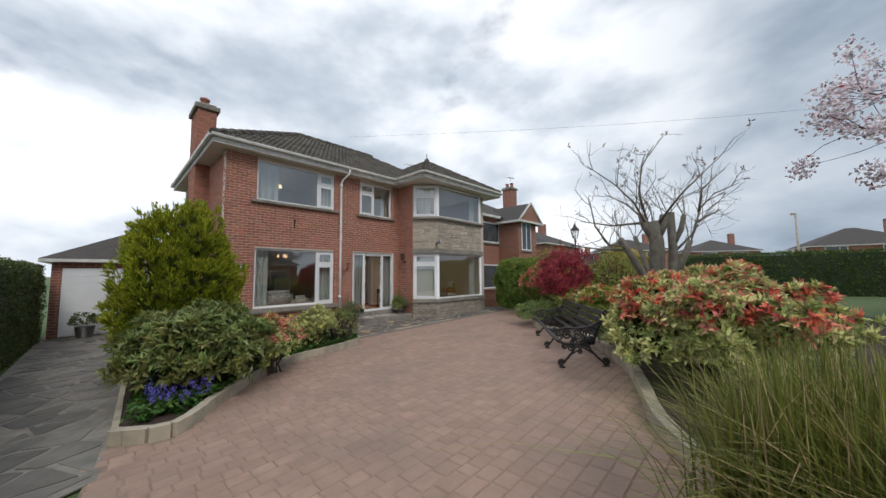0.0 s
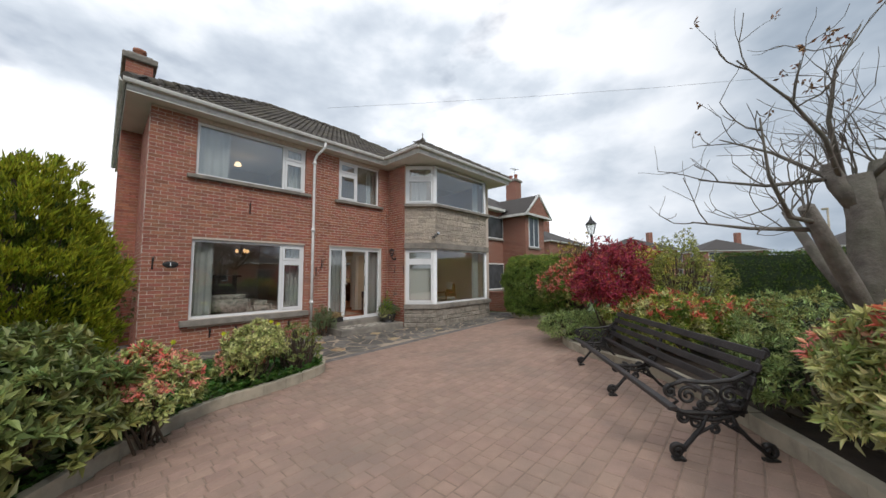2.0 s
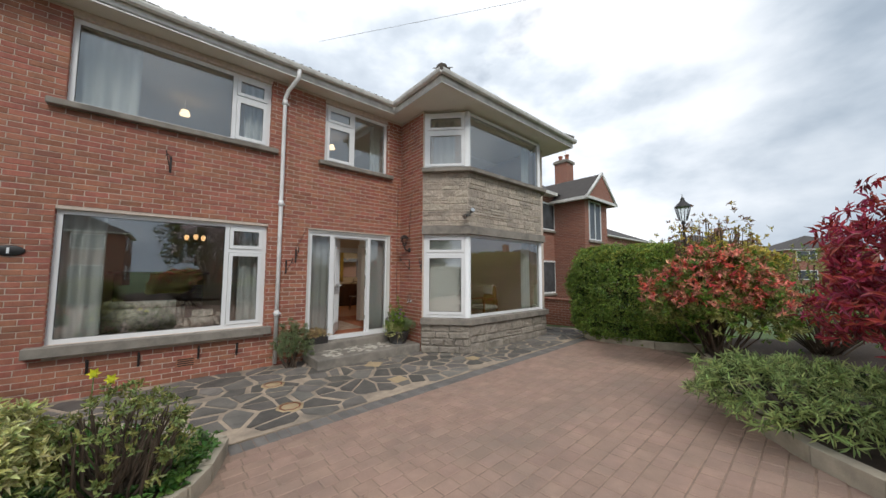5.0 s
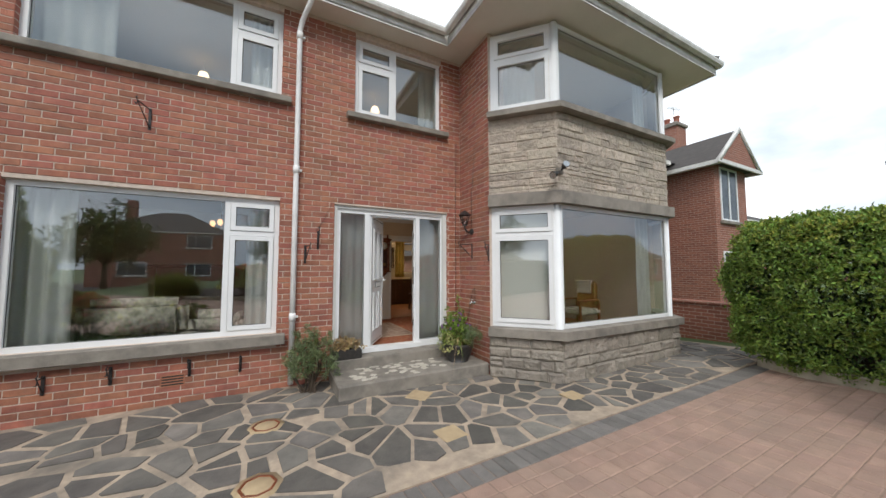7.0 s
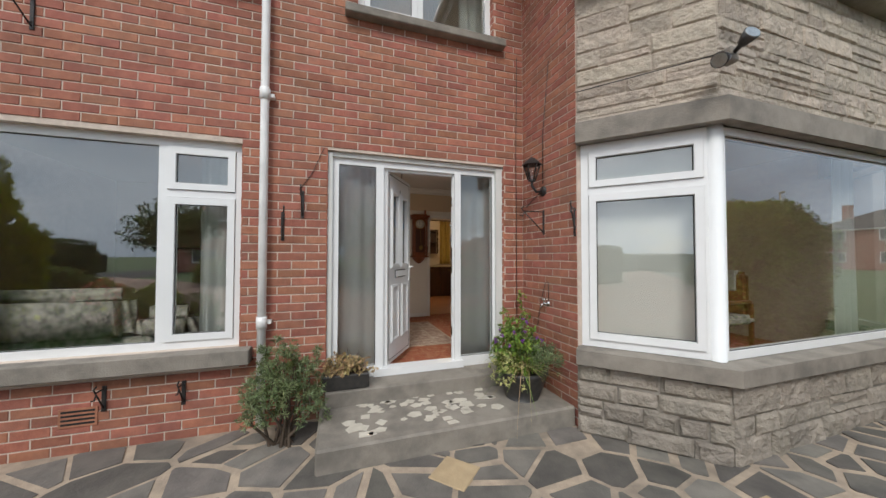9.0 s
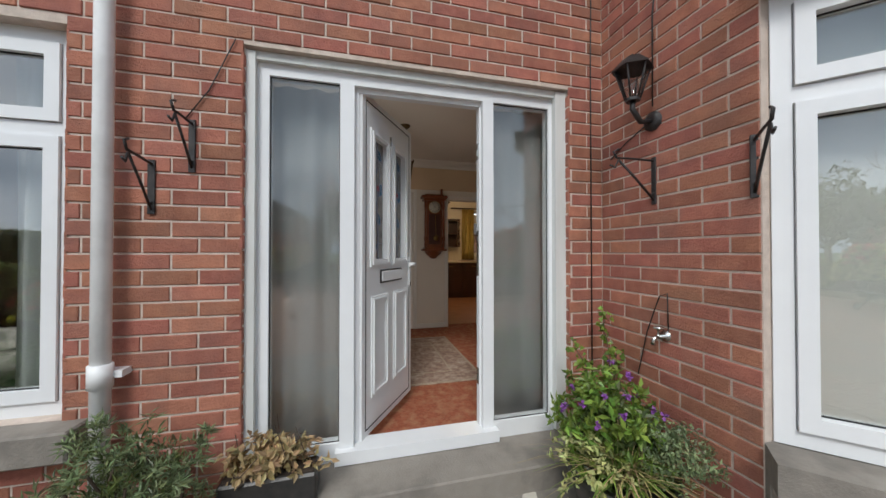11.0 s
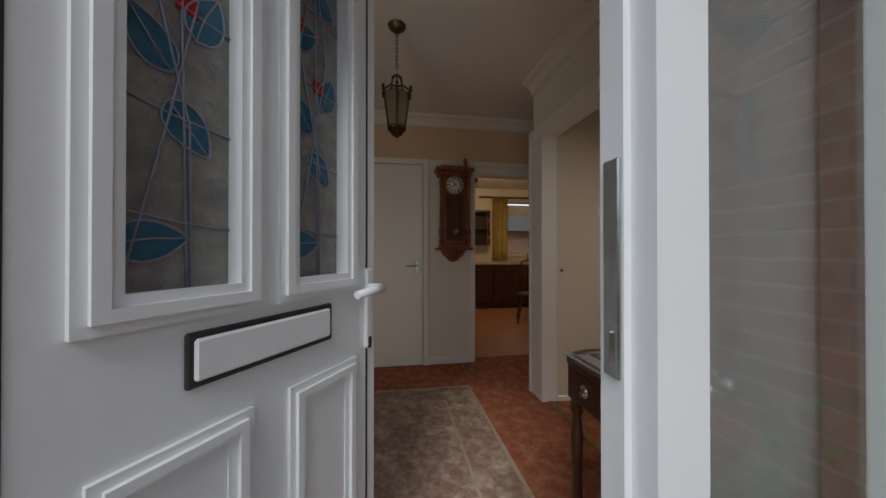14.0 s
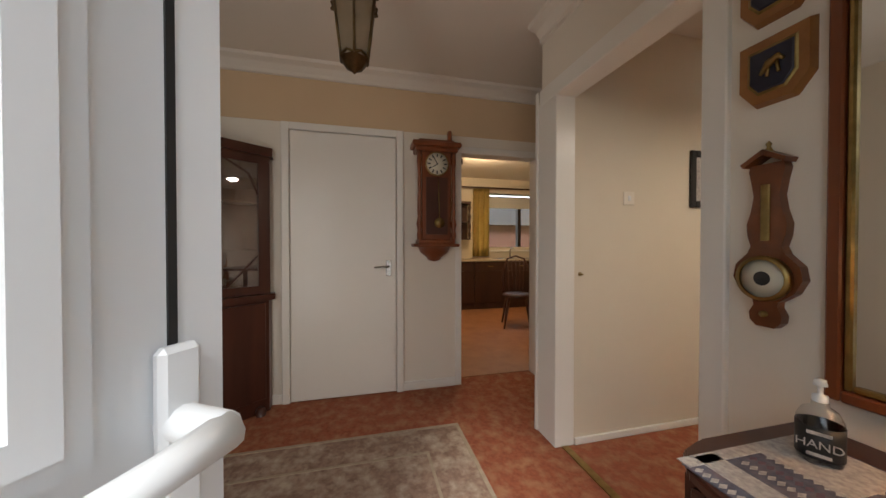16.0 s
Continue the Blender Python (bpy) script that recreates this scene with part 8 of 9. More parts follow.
bm = boxes((-16.6, -16.585, 8.6, 9.0, 1.62, 2.34), (-16.6, -16.35, 8.6, 9.0, 1.62, 1.64), (-16.6, -16.35, 8.6, 9.0, 1.95, 1.97), (-16.6, -16.35, 8.6, 9.0, 2.3, 2.34))
for y in (8.62, 8.98):
    lathe(bm, [(0.015, 1.64), (0.03, 1.72), (0.012, 1.78), (0.03, 1.86), (0.015, 1.95), (0.015, 1.97), (0.03, 2.05), (0.012, 2.12), (0.03, 2.22), (0.015, 2.3)], (-16.37, y, 0), 10)
part("rack", bm, M_UNIT, wk)
w = thing("window_6", "dark framed kitchen window over the sink", "window", "", "structure", (-16.6, 9.97, 1.42))
M_DARKFRAME = mat("dark_window_frame", (0.035, 0.022, 0.016), None, 5, 0.4)
part("window_frame", boxes((-16.75, -16.66, 9.34, 9.40, 1.42, 2.5), (-16.75, -16.66, 10.69, 10.75, 1.42, 2.5), (-16.75, -16.66, 9.40, 10.69, 1.42, 1.48), (-16.75, -16.66, 9.40, 10.69, 2.44, 2.5), (-16.75, -16.66, 10.12, 10.19, 1.48, 2.44)), M_DARKFRAME, w)
for a, b in ((9.40, 10.12), (10.19, 10.69)):
    p = part("pane", boxes((-16.71, -16.705, a, b, 1.48, 2.44)), M_GLASS, w)
    p.visible_shadow = False
part("blind", boxes((-16.65, -16.63, 9.24, 10.72, 2.26, 2.48), bevel=0.004), M_BLIND, w)
part("window_sill", boxes((-16.66, -16.56, 9.16, 10.79, 1.385, 1.418), bevel=0.004), M_GLOSS, w)
M_YELLOW = mat("yellow_curtain_cloth", (0.62, 0.46, 0.15), (0.54, 0.39, 0.12), 6, 0.9)
curtain("curtain", "pale yellow kitchen curtain", (-16.52, 9.10), (-16.52, 9.44), 1.30, 2.62, 3, 0.03, M_YELLOW)
curtain("curtain", "pale yellow kitchen curtain", (-16.52, 10.6), (-16.52, 10.95), 1.30, 2.62, 3, 0.03, M_YELLOW)
bm = bmesh.new()
tube(bm, [(-16.5, 8.8, 2.64), (-16.5, 11.1, 2.64)], 0.016, 8)
tagged(part("curtain_pole", bm, M_UNIT), "dark wooden curtain pole over the kitchen window", "curtain pole")
sp = thing("ceiling_spotlight", "small lit kitchen ceiling spotlight", "ceiling light", "", "", (-14.9, 8.75, 2.84))
part("body", lathe(bmesh.new(), [(0.06, 2.84), (0.06, 2.79), (0.05, 2.78)], (-14.9, 8.75, 0), 16), M_CHROME, sp)
part("bulb", lathe(bmesh.new(), [(0.045, 2.78), (0.04, 2.755), (0.0, 2.745)], (-14.9, 8.75, 0), 14), glow_mat("lit_spotlight", (1.0, 0.8, 0.5), 30), sp)
L = new("kitchen_light", bpy.data.lights.new("kitchen_light", "POINT"))
L.data.energy, L.data.color, L.data.shadow_soft_size = 14, (1.0, 0.72, 0.42), 0.05
L.location = (-14.9, 8.75, 2.68)


def windsor(x, y, rot):
    e = thing("dining_chair", "dark wooden spindle back kitchen chair", "chair")
    bm = bmesh.new()
    lathe(bm, [(0.20, 0.43), (0.215, 0.445), (0.20, 0.465), (0.0, 0.46)], (0, 0, 0), 20)
    part("seat", bm, M_MAHOG, e)
    for sx in (-1, 1):
        for sy in (-1, 1):
            bm = bmesh.new()
            tube(bm, [(sx * 0.12, sy * 0.12, 0.44), (sx * 0.16, sy * 0.16, 0.25), (sx * 0.20, sy * 0.20, 0.0)], [0.014, 0.02, 0.012], 8)
            part("leg", bm, M_MAHOG, e)
    bm = bmesh.new()
    tube(bm, [(-0.19, 0.06, 0.46), (-0.20, 0.16, 0.75), (-0.12, 0.22, 0.95), (0.0, 0.23, 0.99), (0.12, 0.22, 0.95), (0.20, 0.16, 0.75), (0.19, 0.06, 0.46)], 0.013, 8)
    part("back_bow", bm, M_MAHOG, e)
    for k in range(5):
        u = -0.12 + 0.06 * k
        bm = bmesh.new()
        tube(bm, [(u * 0.8, 0.16, 0.46), (u, 0.22, 0.93)], 0.007, 6)
        part("spindle", bm, M_MAHOG, e)
    e.matrix_basis = pose(x, y, HALL_Z + 0.006, 0, 0, rot)
windsor(-14.75, 9.15, 70)
# what the kitchen window looks out on
ob = thing("outbuilding", "low red brick outbuilding with a grey roof behind the house", "outbuilding", "", "", (-24, 12, 0))
part("wall", boxes((-27, -22.5, 9, 19, 0, 2.3)), M_FARBRICK, ob)
bm = bmesh.new()
gable_roof(bm, -27, -22.5, 9, 19, 2.3, 1.0, "y", 0.3)
part("roof", bm, M_FARTILE, ob)
structure("ground_yard", boxes((-40, -17.2, -6, 30, -0.018, -0.006)), M_OLD_MORTAR, "grey paved back yard", "yard")

for ob in set(bpy.data.objects) - BEFORE:
    if ob.parent is None:
        ob.location.z += FLOOR_Z - HALL_Z
HALL_Z = FLOOR_Z

# ---------------------------------------------------------------- rooms behind the windows
curtain("curtain", "white lined curtain at the sitting room window", (-10.44, 2.66), (-10.44, 3.32), 0.5, 2.6, 5, 0.04, M_CURTAIN)
curtain("curtain", "white lined curtain at the sitting room window", (-10.44, 4.92), (-10.44, 5.36), 0.5, 2.6, 4, 0.04, M_CURTAIN)
curtain("curtain", "white bedroom curtain drawn to one side", (-10.44, 2.66), (-10.44, 3.55), 3.5, 5.05, 5, 0.04, M_CURTAIN)
curtain("curtain", "white bedroom curtain beside the casement", (-10.44, 4.90), (-10.44, 5.36), 3.5, 5.05, 4, 0.04, M_CURTAIN)
curtain("curtain", "white landing window curtain", (-10.55, 7.42), (-10.55, 7.78), 3.5, 5.05, 3, 0.04, M_CURTAIN)
curtain("curtain", "white net at the upper bay casement", (-9.45, 8.45), (-9.1, 8.78), 3.7, 5.05, 3, 0.03, M_CURTAIN)
curtain("curtain", "white curtain at the end of the upper bay", (-8.92, 11.0), (-8.92, 11.3), 3.7, 5.05, 3, 0.03, M_CURTAIN)
curtain("curtain", "cream curtain at the end of the lower bay", (-8.92, 10.95), (-8.92, 11.3), 0.5, 2.5, 3, 0.03, M_CURTAIN)
curtain("curtain", "cream curtain beside the bay's corner post", (-8.92, 8.86), (-8.92, 9.02), 0.5, 2.5, 2, 0.02, M_CURTAIN)
bl = thing("roller_blind", "cream roller blind drawn down in the bay casement", "blind", "", "", (-9.1, 8.45, 0.75))
d = Vector(BAY[1]) - Vector(BAY[0])
m = Matrix.Translation((*BAY[0], 0)) @ Matrix.Rotation(math.atan2(d.y, d.x) - math.pi / 2, 4, "Z")
bm = boxes((-0.16, -0.155, 0.06, d.length - 0.06, 0.72, 2.42))
bm.transform(m)
part("cloth", bm, M_BLIND, bl)
bm = boxes((-0.165, -0.15, 0.06, d.length - 0.06, 0.735, 0.755))
bm.transform(m)
part("bottom_bar", bm, M_UPVC, bl)


def sofa(x, y):
    e = thing("sofa", "rounded sofa in pale floral fabric with its back to the window", "sofa", "", "", (x, y, HALL_Z))
    def pad(nm, *b, bev=0.08):
        bm = boxes(b, bevel=0)
        bmesh.ops.bevel(bm, geom=bm.edges[:], offset=bev, segments=4, affect="EDGES")
        for v_ in bm.verts:
            v_.co += Vector(v_.co) * 0 + Vector((0, 0, 0.02 * noise.noise(v_.co * 4)))
        part(nm, bm, M_FABRIC, e, "", True)
    pad("base", x - 0.42, x + 0.42, y - 0.8, y + 0.8, HALL_Z + 0.02, HALL_Z + 0.38)
    pad("backrest", x + 0.18, x + 0.45, y - 0.78, y + 0.30, HALL_Z + 0.3, HALL_Z + 0.86, bev=0.12)
    pad("backrest_end", x + 0.14, x + 0.44, y + 0.28, y + 0.82, HALL_Z + 0.28, HALL_Z + 0.66, bev=0.12)
    pad("arm", x - 0.42, x + 0.3, y - 0.95, y - 0.72, HALL_Z + 0.1, HALL_Z + 0.62)
    pad("arm", x - 0.42, x + 0.3, y + 0.72, y + 0.95, HALL_Z + 0.1, HALL_Z + 0.55)
sofa(-11.25, 3.95)
ch = thing("chandelier", "small lit brass ceiling light in the sitting room", "ceiling light", "", "", (-12.3, 4.4, 2.5))
part("stem", lathe(bmesh.new(), [(0.04, 2.84), (0.008, 2.81), (0.008, 2.3), (0.03, 2.28), (0.0, 2.22)], (-12.3, 4.4, 0), 10), M_BRASS, ch)
for k in range(3):
    a = k * 2.1
    p = (-12.3 + 0.16 * math.cos(a), 4.4 + 0.16 * math.sin(a))
    bm = bmesh.new()
    tube(bm, [(-12.3, 4.4, 2.3), ((-12.3 + p[0]) / 2, (4.4 + p[1]) / 2, 2.22), (*p, 2.28)], 0.006, 6)
    part("arm", bm, M_BRASS, ch)
    part("bulb", lathe(bmesh.new(), [(0.02, 2.28), (0.045, 2.33), (0.03, 2.38), (0.0, 2.39)], (*p, 0), 10), glow_mat("lit_glass_shade", (1.0, 0.56, 0.25), 1.5), ch)
for x, y, z in ((-12.0, 4.1, 4.75), (-11.8, 7.0, 4.75), (-10.6, 9.9, 4.7)):
    e = thing("pendant_lamp", "small lit bedroom pendant shade", "pendant lamp", "bedroom pendants", "", (x, y, 5.06))
    bm = bmesh.new()
    tube(bm, [(x, y, 5.06), (x, y, z + 0.1)], 0.004, 5)
    part("flex", bm, M_UPVC, e)
    part("shade", lathe(bmesh.new(), [(0.09, z), (0.06, z + 0.1), (0.0, z + 0.11)], (x, y, 0), 14), glow_mat("lit_shade", (1.0, 0.70, 0.42), 2.2), e)
fp = thing("fireplace", "dark wooden fireplace surround in the sitting room", "fireplace", "", "", (-14.2, 3.9, HALL_Z))
part("surround", boxes((-14.2, -14.0, 3.1, 4.7, HALL_Z, 1.55), (-14.2, -13.92, 3.0, 4.8, 1.55, 1.62), bevel=0.01), M_MAHOG, fp)
ac = thing("armchair", "golden wood armchair with a striped towel over its back", "chair", "", "", (-9.7, 10.4, HALL_Z))
bm = boxes((-9.98, -9.45, 10.12, 10.68, HALL_Z + 0.38, HALL_Z + 0.48))
bmesh.ops.bevel(bm, geom=bm.edges[:], offset=0.03, segments=2, affect="EDGES")
part("seat", bm, M_FABRIC, ac)
bm = boxes((-9.95, -9.5, 10.60, 10.68, HALL_Z + 0.45, HALL_Z + 0.98))
bmesh.ops.bevel(bm, geom=bm.edges[:], offset=0.035, segments=3, affect="EDGES")
part("backrest", bm, M_OAK, ac)
for x in (-9.96, -9.48):
    for y in (10.14, 10.64):
        part("leg", boxes((x - 0.02, x + 0.02, y - 0.02, y + 0.02, HALL_Z, HALL_Z + 0.62), bevel=0.004), M_WALNUT, ac)
    part("arm", boxes((x - 0.03, x + 0.03, 10.08, 10.62, HALL_Z + 0.62, HALL_Z + 0.655), bevel=0.01), M_WALNUT, ac)
part("towel", boxes((-9.93, -9.6, 10.59, 10.69, HALL_Z + 0.75, HALL_Z + 0.995), bevel=0.01), M_LACE, ac)
dt = thing("dining_table", "dark polished dining table", "table", "", "", (-11.2, 10.2, HALL_Z))
part("top", boxes((-11.9, -10.3, 9.6, 10.6, HALL_Z + 0.72, HALL_Z + 0.75), bevel=0.01), M_MAHOG, dt)
for x in (-11.8, -10.4):
    for y in (9.7, 10.5):
        part("leg", boxes((x - 0.03, x + 0.03, y - 0.03, y + 0.03, HALL_Z, HALL_Z + 0.72), bevel=0.004), M_MAHOG, dt)
pc = thing("painting", "dark landscape painting in a dark frame", "painting", "", "", (-13.3, 10.0, 1.9))
part("frame", boxes((-13.3, -13.27, 9.4, 10.6, 1.5, 2.2), bevel=0.01), M_MAHOG, pc)
part("canvas", boxes((-13.27, -13.265, 9.48, 10.52, 1.58, 2.12)), mat("dark_landscape", (0.10, 0.10, 0.06), (0.05, 0.05, 0.03), 5, 0.5), pc)

# ---------------------------------------------------------------- fittings on the outside walls
def bracket(x, y, z, turn, reach=0.24, drop=0.22, label="black wrought iron hanging basket bracket"):
    """Built facing +x from a wall at x = 0."""
    e = thing("basket_bracket", label, "bracket", "basket brackets")
    bm = boxes((0.0, 0.01, -0.014, 0.014, -drop, 0.03), bevel=0.002)
    tube(bm, [(0.005, 0, 0.01), (reach * 0.6, 0, 0.012), (reach, 0, 0.01), (reach + 0.02, 0, 0.04), (reach - 0.01, 0, 0.055)], 0.006, 6)
    tube(bm, [(0.005, 0, -drop + 0.02), (reach * 0.5, 0, -drop * 0.42), (reach * 0.95, 0, 0.0)], 0.006, 6)
    tube(bm, [(reach - 0.01, 0, 0.0), (reach + 0.01, 0, -0.04), (reach + 0.04, 0, -0.03)], 0.005, 6)
    part("bracket_arm", bm, M_IRON, e)
    part("fixing", lathe(bmesh.new(), [(0.008, 0.008), (0.008, 0.016), (0.0, 0.018)], (0, 0, -drop * 0.75), 8, "x"), M_IRON, e)
    e.matrix_basis = pose(x, y, z, 0, 0, turn)
    return e


bracket(WX, 2.26, 1.98, 0), bracket(WX, 3.95, 3.33, -12), bracket(WX, 5.62, 1.82, 10), bracket(WX, 5.78, 2.02, 0, 0.16)
bracket(-9.80, 8.06, 1.90, -90), bracket(-9.355, 8.06, 1.86, -48)
for y, z in ((3.26, 0.44), (3.75, 0.46), (4.42, 0.45), (4.92, 0.43)):
    bracket(WX, y, z, 0, 0.10, 0.16, "short black iron window box bracket")


def wall_lantern(x, y, z):
    e = thing("wall_lantern", "black outdoor wall lantern with a clear bulb", "wall lamp", "", "", (x, y, z))
    bm = bmesh.new()
    lathe(bm, [(0.05, 0), (0.05, -0.02), (0.03, -0.03)], (x, y, z), 14, "y")
    tube(bm, [(x, y - 0.02, z), (x, y - 0.09, z - 0.01), (x, y - 0.14, z + 0.05), (x, y - 0.14, z + 0.09)], 0.014, 8)
    part("arm", bm, M_IRON, e)
    bm = bmesh.new()
    c = (x, y - 0.14)
    lathe(bm, [(0.035, z + 0.09), (0.04, z + 0.10), (0.03, z + 0.11)], (*c, 0), 6)
    lathe(bm, [(0.10, z + 0.255), (0.095, z + 0.265), (0.045, z + 0.315), (0.015, z + 0.325), (0.0, z + 0.345)], (*c, 0), 6)
    for k in range(6):
        a = k * math.pi / 3
        tube(bm, [(c[0] + 0.036 * math.cos(a), c[1] + 0.036 * math.sin(a), z + 0.105), (c[0] + 0.085 * math.cos(a), c[1] + 0.085 * math.sin(a), z + 0.26)], 0.005, 5)
    part("cage", bm, M_IRON, e)
    part("lantern_glass", lathe(bmesh.new(), [(0.034, z + 0.108), (0.082, z + 0.258)], (*c, 0), 6), M_CLEAR, e)
    part("bulb", lathe(bmesh.new(), [(0.012, z + 0.11), (0.028, z + 0.16), (0.02, z + 0.20), (0.0, z + 0.21)], (*c, 0), 12), M_CLEAR, e)


wall_lantern(-9.80, 8.06, 2.12)


def floodlight():
    x, y, z = -8.50, 8.66, 2.83
    e = thing("security_light", "grey twin security floodlight on the bay corner", "floodlight", "", "", (x, y, z))
    part("box", boxes((x - 0.03, x + 0.05, y - 0.09, y - 0.01, z - 0.05, z + 0.05), bevel=0.01), M_CONC, e)
    for dx, dy, dz in ((0.17, -0.05, 0.05), (0.06, -0.18, -0.09)):
        bm = bmesh.new()
        p, q = Vector((x + 0.03, y - 0.05, z)), Vector((x + dx, y - 0.05 + dy, z + dz))
        d = (q - p).normalized()
        tube(bm, [p, p.lerp(q, 0.45), p.lerp(q, 0.5), q], [0.014, 0.016, 0.03, 0.05], 12)
        part("lamp_head", bm, M_DARKMETAL, e)
        bm = bmesh.new()
        tube(bm, [q - d * 0.002, q + d * 0.004], 0.044, 12)
        part("lens", bm, M_CHROME, e)


floodlight()
t = thing("outside_tap", "brass garden tap on the brick return", "tap", "", "", (-9.74, 8.06, 1.00))
part("plate", lathe(bmesh.new(), [(0.03, 0), (0.03, -0.01), (0.012, -0.015), (0.012, -0.05)], (-9.74, 8.06, 1.00), 12, "y"), M_CHROME, t)
bm = bmesh.new()
tube(bm, [(-9.74, 8.02, 1.00), (-9.74, 7.985, 0.995), (-9.74, 7.975, 0.96)], 0.011, 8)
lathe(bm, [(0.006, 1.00), (0.006, 1.035), (0.024, 1.04), (0.024, 1.05), (0.0, 1.055)], (-9.74, 8.01, 0), 10)
part("spout", bm, M_CHROME, t)
pl = thing("house_plaque", "dark oval slate plaque with a pale bar", "plaque", "", "", (WX, 2.54, 1.87))
bm = lathe(bmesh.new(), [(1.0, 0.0), (1.0, 0.014), (0.92, 0.018), (0.0, 0.018)], (0, 0, 0), 28, "x")
bm.transform(Matrix.Translation((WX, 2.54, 1.87)) @ Matrix.Diagonal((1, 0.13, 0.065, 1)))
part("slate", bm, M_SEAL, pl)
part("number_bar", boxes((WX + 0.018, WX + 0.021, 2.53, 2.55, 1.835, 1.905)), M_UPVC, pl)
vt = thing("air_brick", "red terracotta air brick with slots", "vent", "", "", (WX, 4.27, 0.27))
part("body", boxes((WX - 0.02, WX + 0.006, 4.16, 4.385, 0.20, 0.335)), M_BRICK_ONE, vt)
# black strips on the face stand for the shade inside the slots
for k in range(4):
    part("slot", boxes((WX + 0.006, WX + 0.0075, 4.175, 4.37, 0.215 + 0.03 * k, 0.23 + 0.03 * k)), M_SEAL, vt)


def wire(pts, r=0.004, label="thin dark cable clipped to the brickwork"):
    bm = bmesh.new()
    tube(bm, pts, r, 5)
    tagged(part("cable", bm, M_SEAL), label, "cable")


wire([(WX + 0.006, 7.97, 0.2), (WX + 0.008, 7.965, 2.6), (WX + 0.006, 7.98, 3.7)])
wire([(-10.1, 8.05, 2.0), (-9.98, 8.045, 2.06), (-9.82, 8.045, 2.12)])
wire([(-9.80, 8.048, 2.2), (-9.80, 8.05, 2.7), (-9.7, 8.05, 3.4)])
wire([(-9.90, 8.045, 0.75), (-9.84, 8.045, 1.0), (-9.76, 8.04, 1.2), (-9.72, 8.045, 1.22), (-9.72, 8.05, 1.03)], 0.003)
wire([(-9.30, 8.02, 2.88), (-8.98, 8.32, 2.90), (-8.52, 8.60, 2.87)])
wire([(WX + 0.006, 5.75, 2.05), (WX + 0.008, 5.85, 2.2), (WX + 0.01, 5.96, 2.46)], 0.003, "thin pale twine hanging from a nail")
# aerials
for x, y, z in ((-14.4, 12.3, 7.7), (-13.9, 22.6, 9.0)):
    e = thing("tv_aerial", "thin grey television aerial on the chimney", "aerial", "", "", (x, y, z - 0.6))
    bm = bmesh.new()
    tube(bm, [(x, y, z - 0.7), (x, y, z + 0.5)], 0.015, 5)
    tube(bm, [(x, y - 0.5, z + 0.4), (x, y + 0.5, z + 0.5)], 0.012, 5)
    for k in range(6):
        tube(bm, [(x - 0.18, y - 0.4 + 0.16 * k, z + 0.41 + 0.016 * k), (x + 0.18, y - 0.4 + 0.16 * k, z + 0.41 + 0.016 * k)], 0.008, 4)
    part("mast", bm, M_CHROME, e)

# ---------------------------------------------------------------- bricks, stones, flags and paving blocks
def courses(u0, u1, z0, z1, holes, bl=0.215, bh=0.065, j=0.010):
    """Stretcher bond rectangles over a wall with openings."""
    out = []
    k = 0
    z = z0
    while z + bh <= z1 + 0.001:
        zm = z + bh / 2
        spans = [(u0, u1)]
        for h in holes:
            if h[2] - 0.02 < zm < h[3] + 0.02:
                spans = [s for a, b in spans for s in ((a, min(b, h[0])), (max(a, h[1]), b)) if s[1] - s[0] > 0.03]
        off = -((bl + j) / 2 if k % 2 else 0)
        for a, b in spans:
            n = math.floor((a - u0 - off) / (bl + j))
            u = u0 + off + n * (bl + j)
            while u < b:
                p, q = max(u, a), min(u + bl, b)
                if q - p > 0.025:
                    out.append((p, q, z, z + bh))
                u += bl + j
        z += bh + j
        k += 1
    return out


def piece_arrays(w, h, d, rough=0.0, bev=0.003, g=None):
    """A piece lying on its wall: origin at a lower corner, face towards +n; local axes u, v, n."""
    pts = [(0, 0, -0.01), (w, 0, -0.01), (w, h, -0.01), (0, h, -0.01), (0, 0, d - bev), (w, 0, d - bev), (w, h, d - bev), (0, h, d - bev), (bev, bev, d), (w - bev, bev, d), (w - bev, h - bev, d), (bev, h - bev, d)]
    pts = np.array(pts, float)
    if rough and g is not None:
        pts[8:, 2] += g.uniform(-rough, rough, 4)
        pts[4:8, :2] += g.uniform(-bev * 0.5, bev * 0.5, (4, 2))
    f = [(0, 1, 5, 4), (1, 2, 6, 5), (2, 3, 7, 6), (3, 0, 4, 7), (4, 5, 9, 8), (5, 6, 10, 9), (6, 7, 11, 10), (7, 4, 8, 11), (8, 9, 10, 11)]
    return pts, f


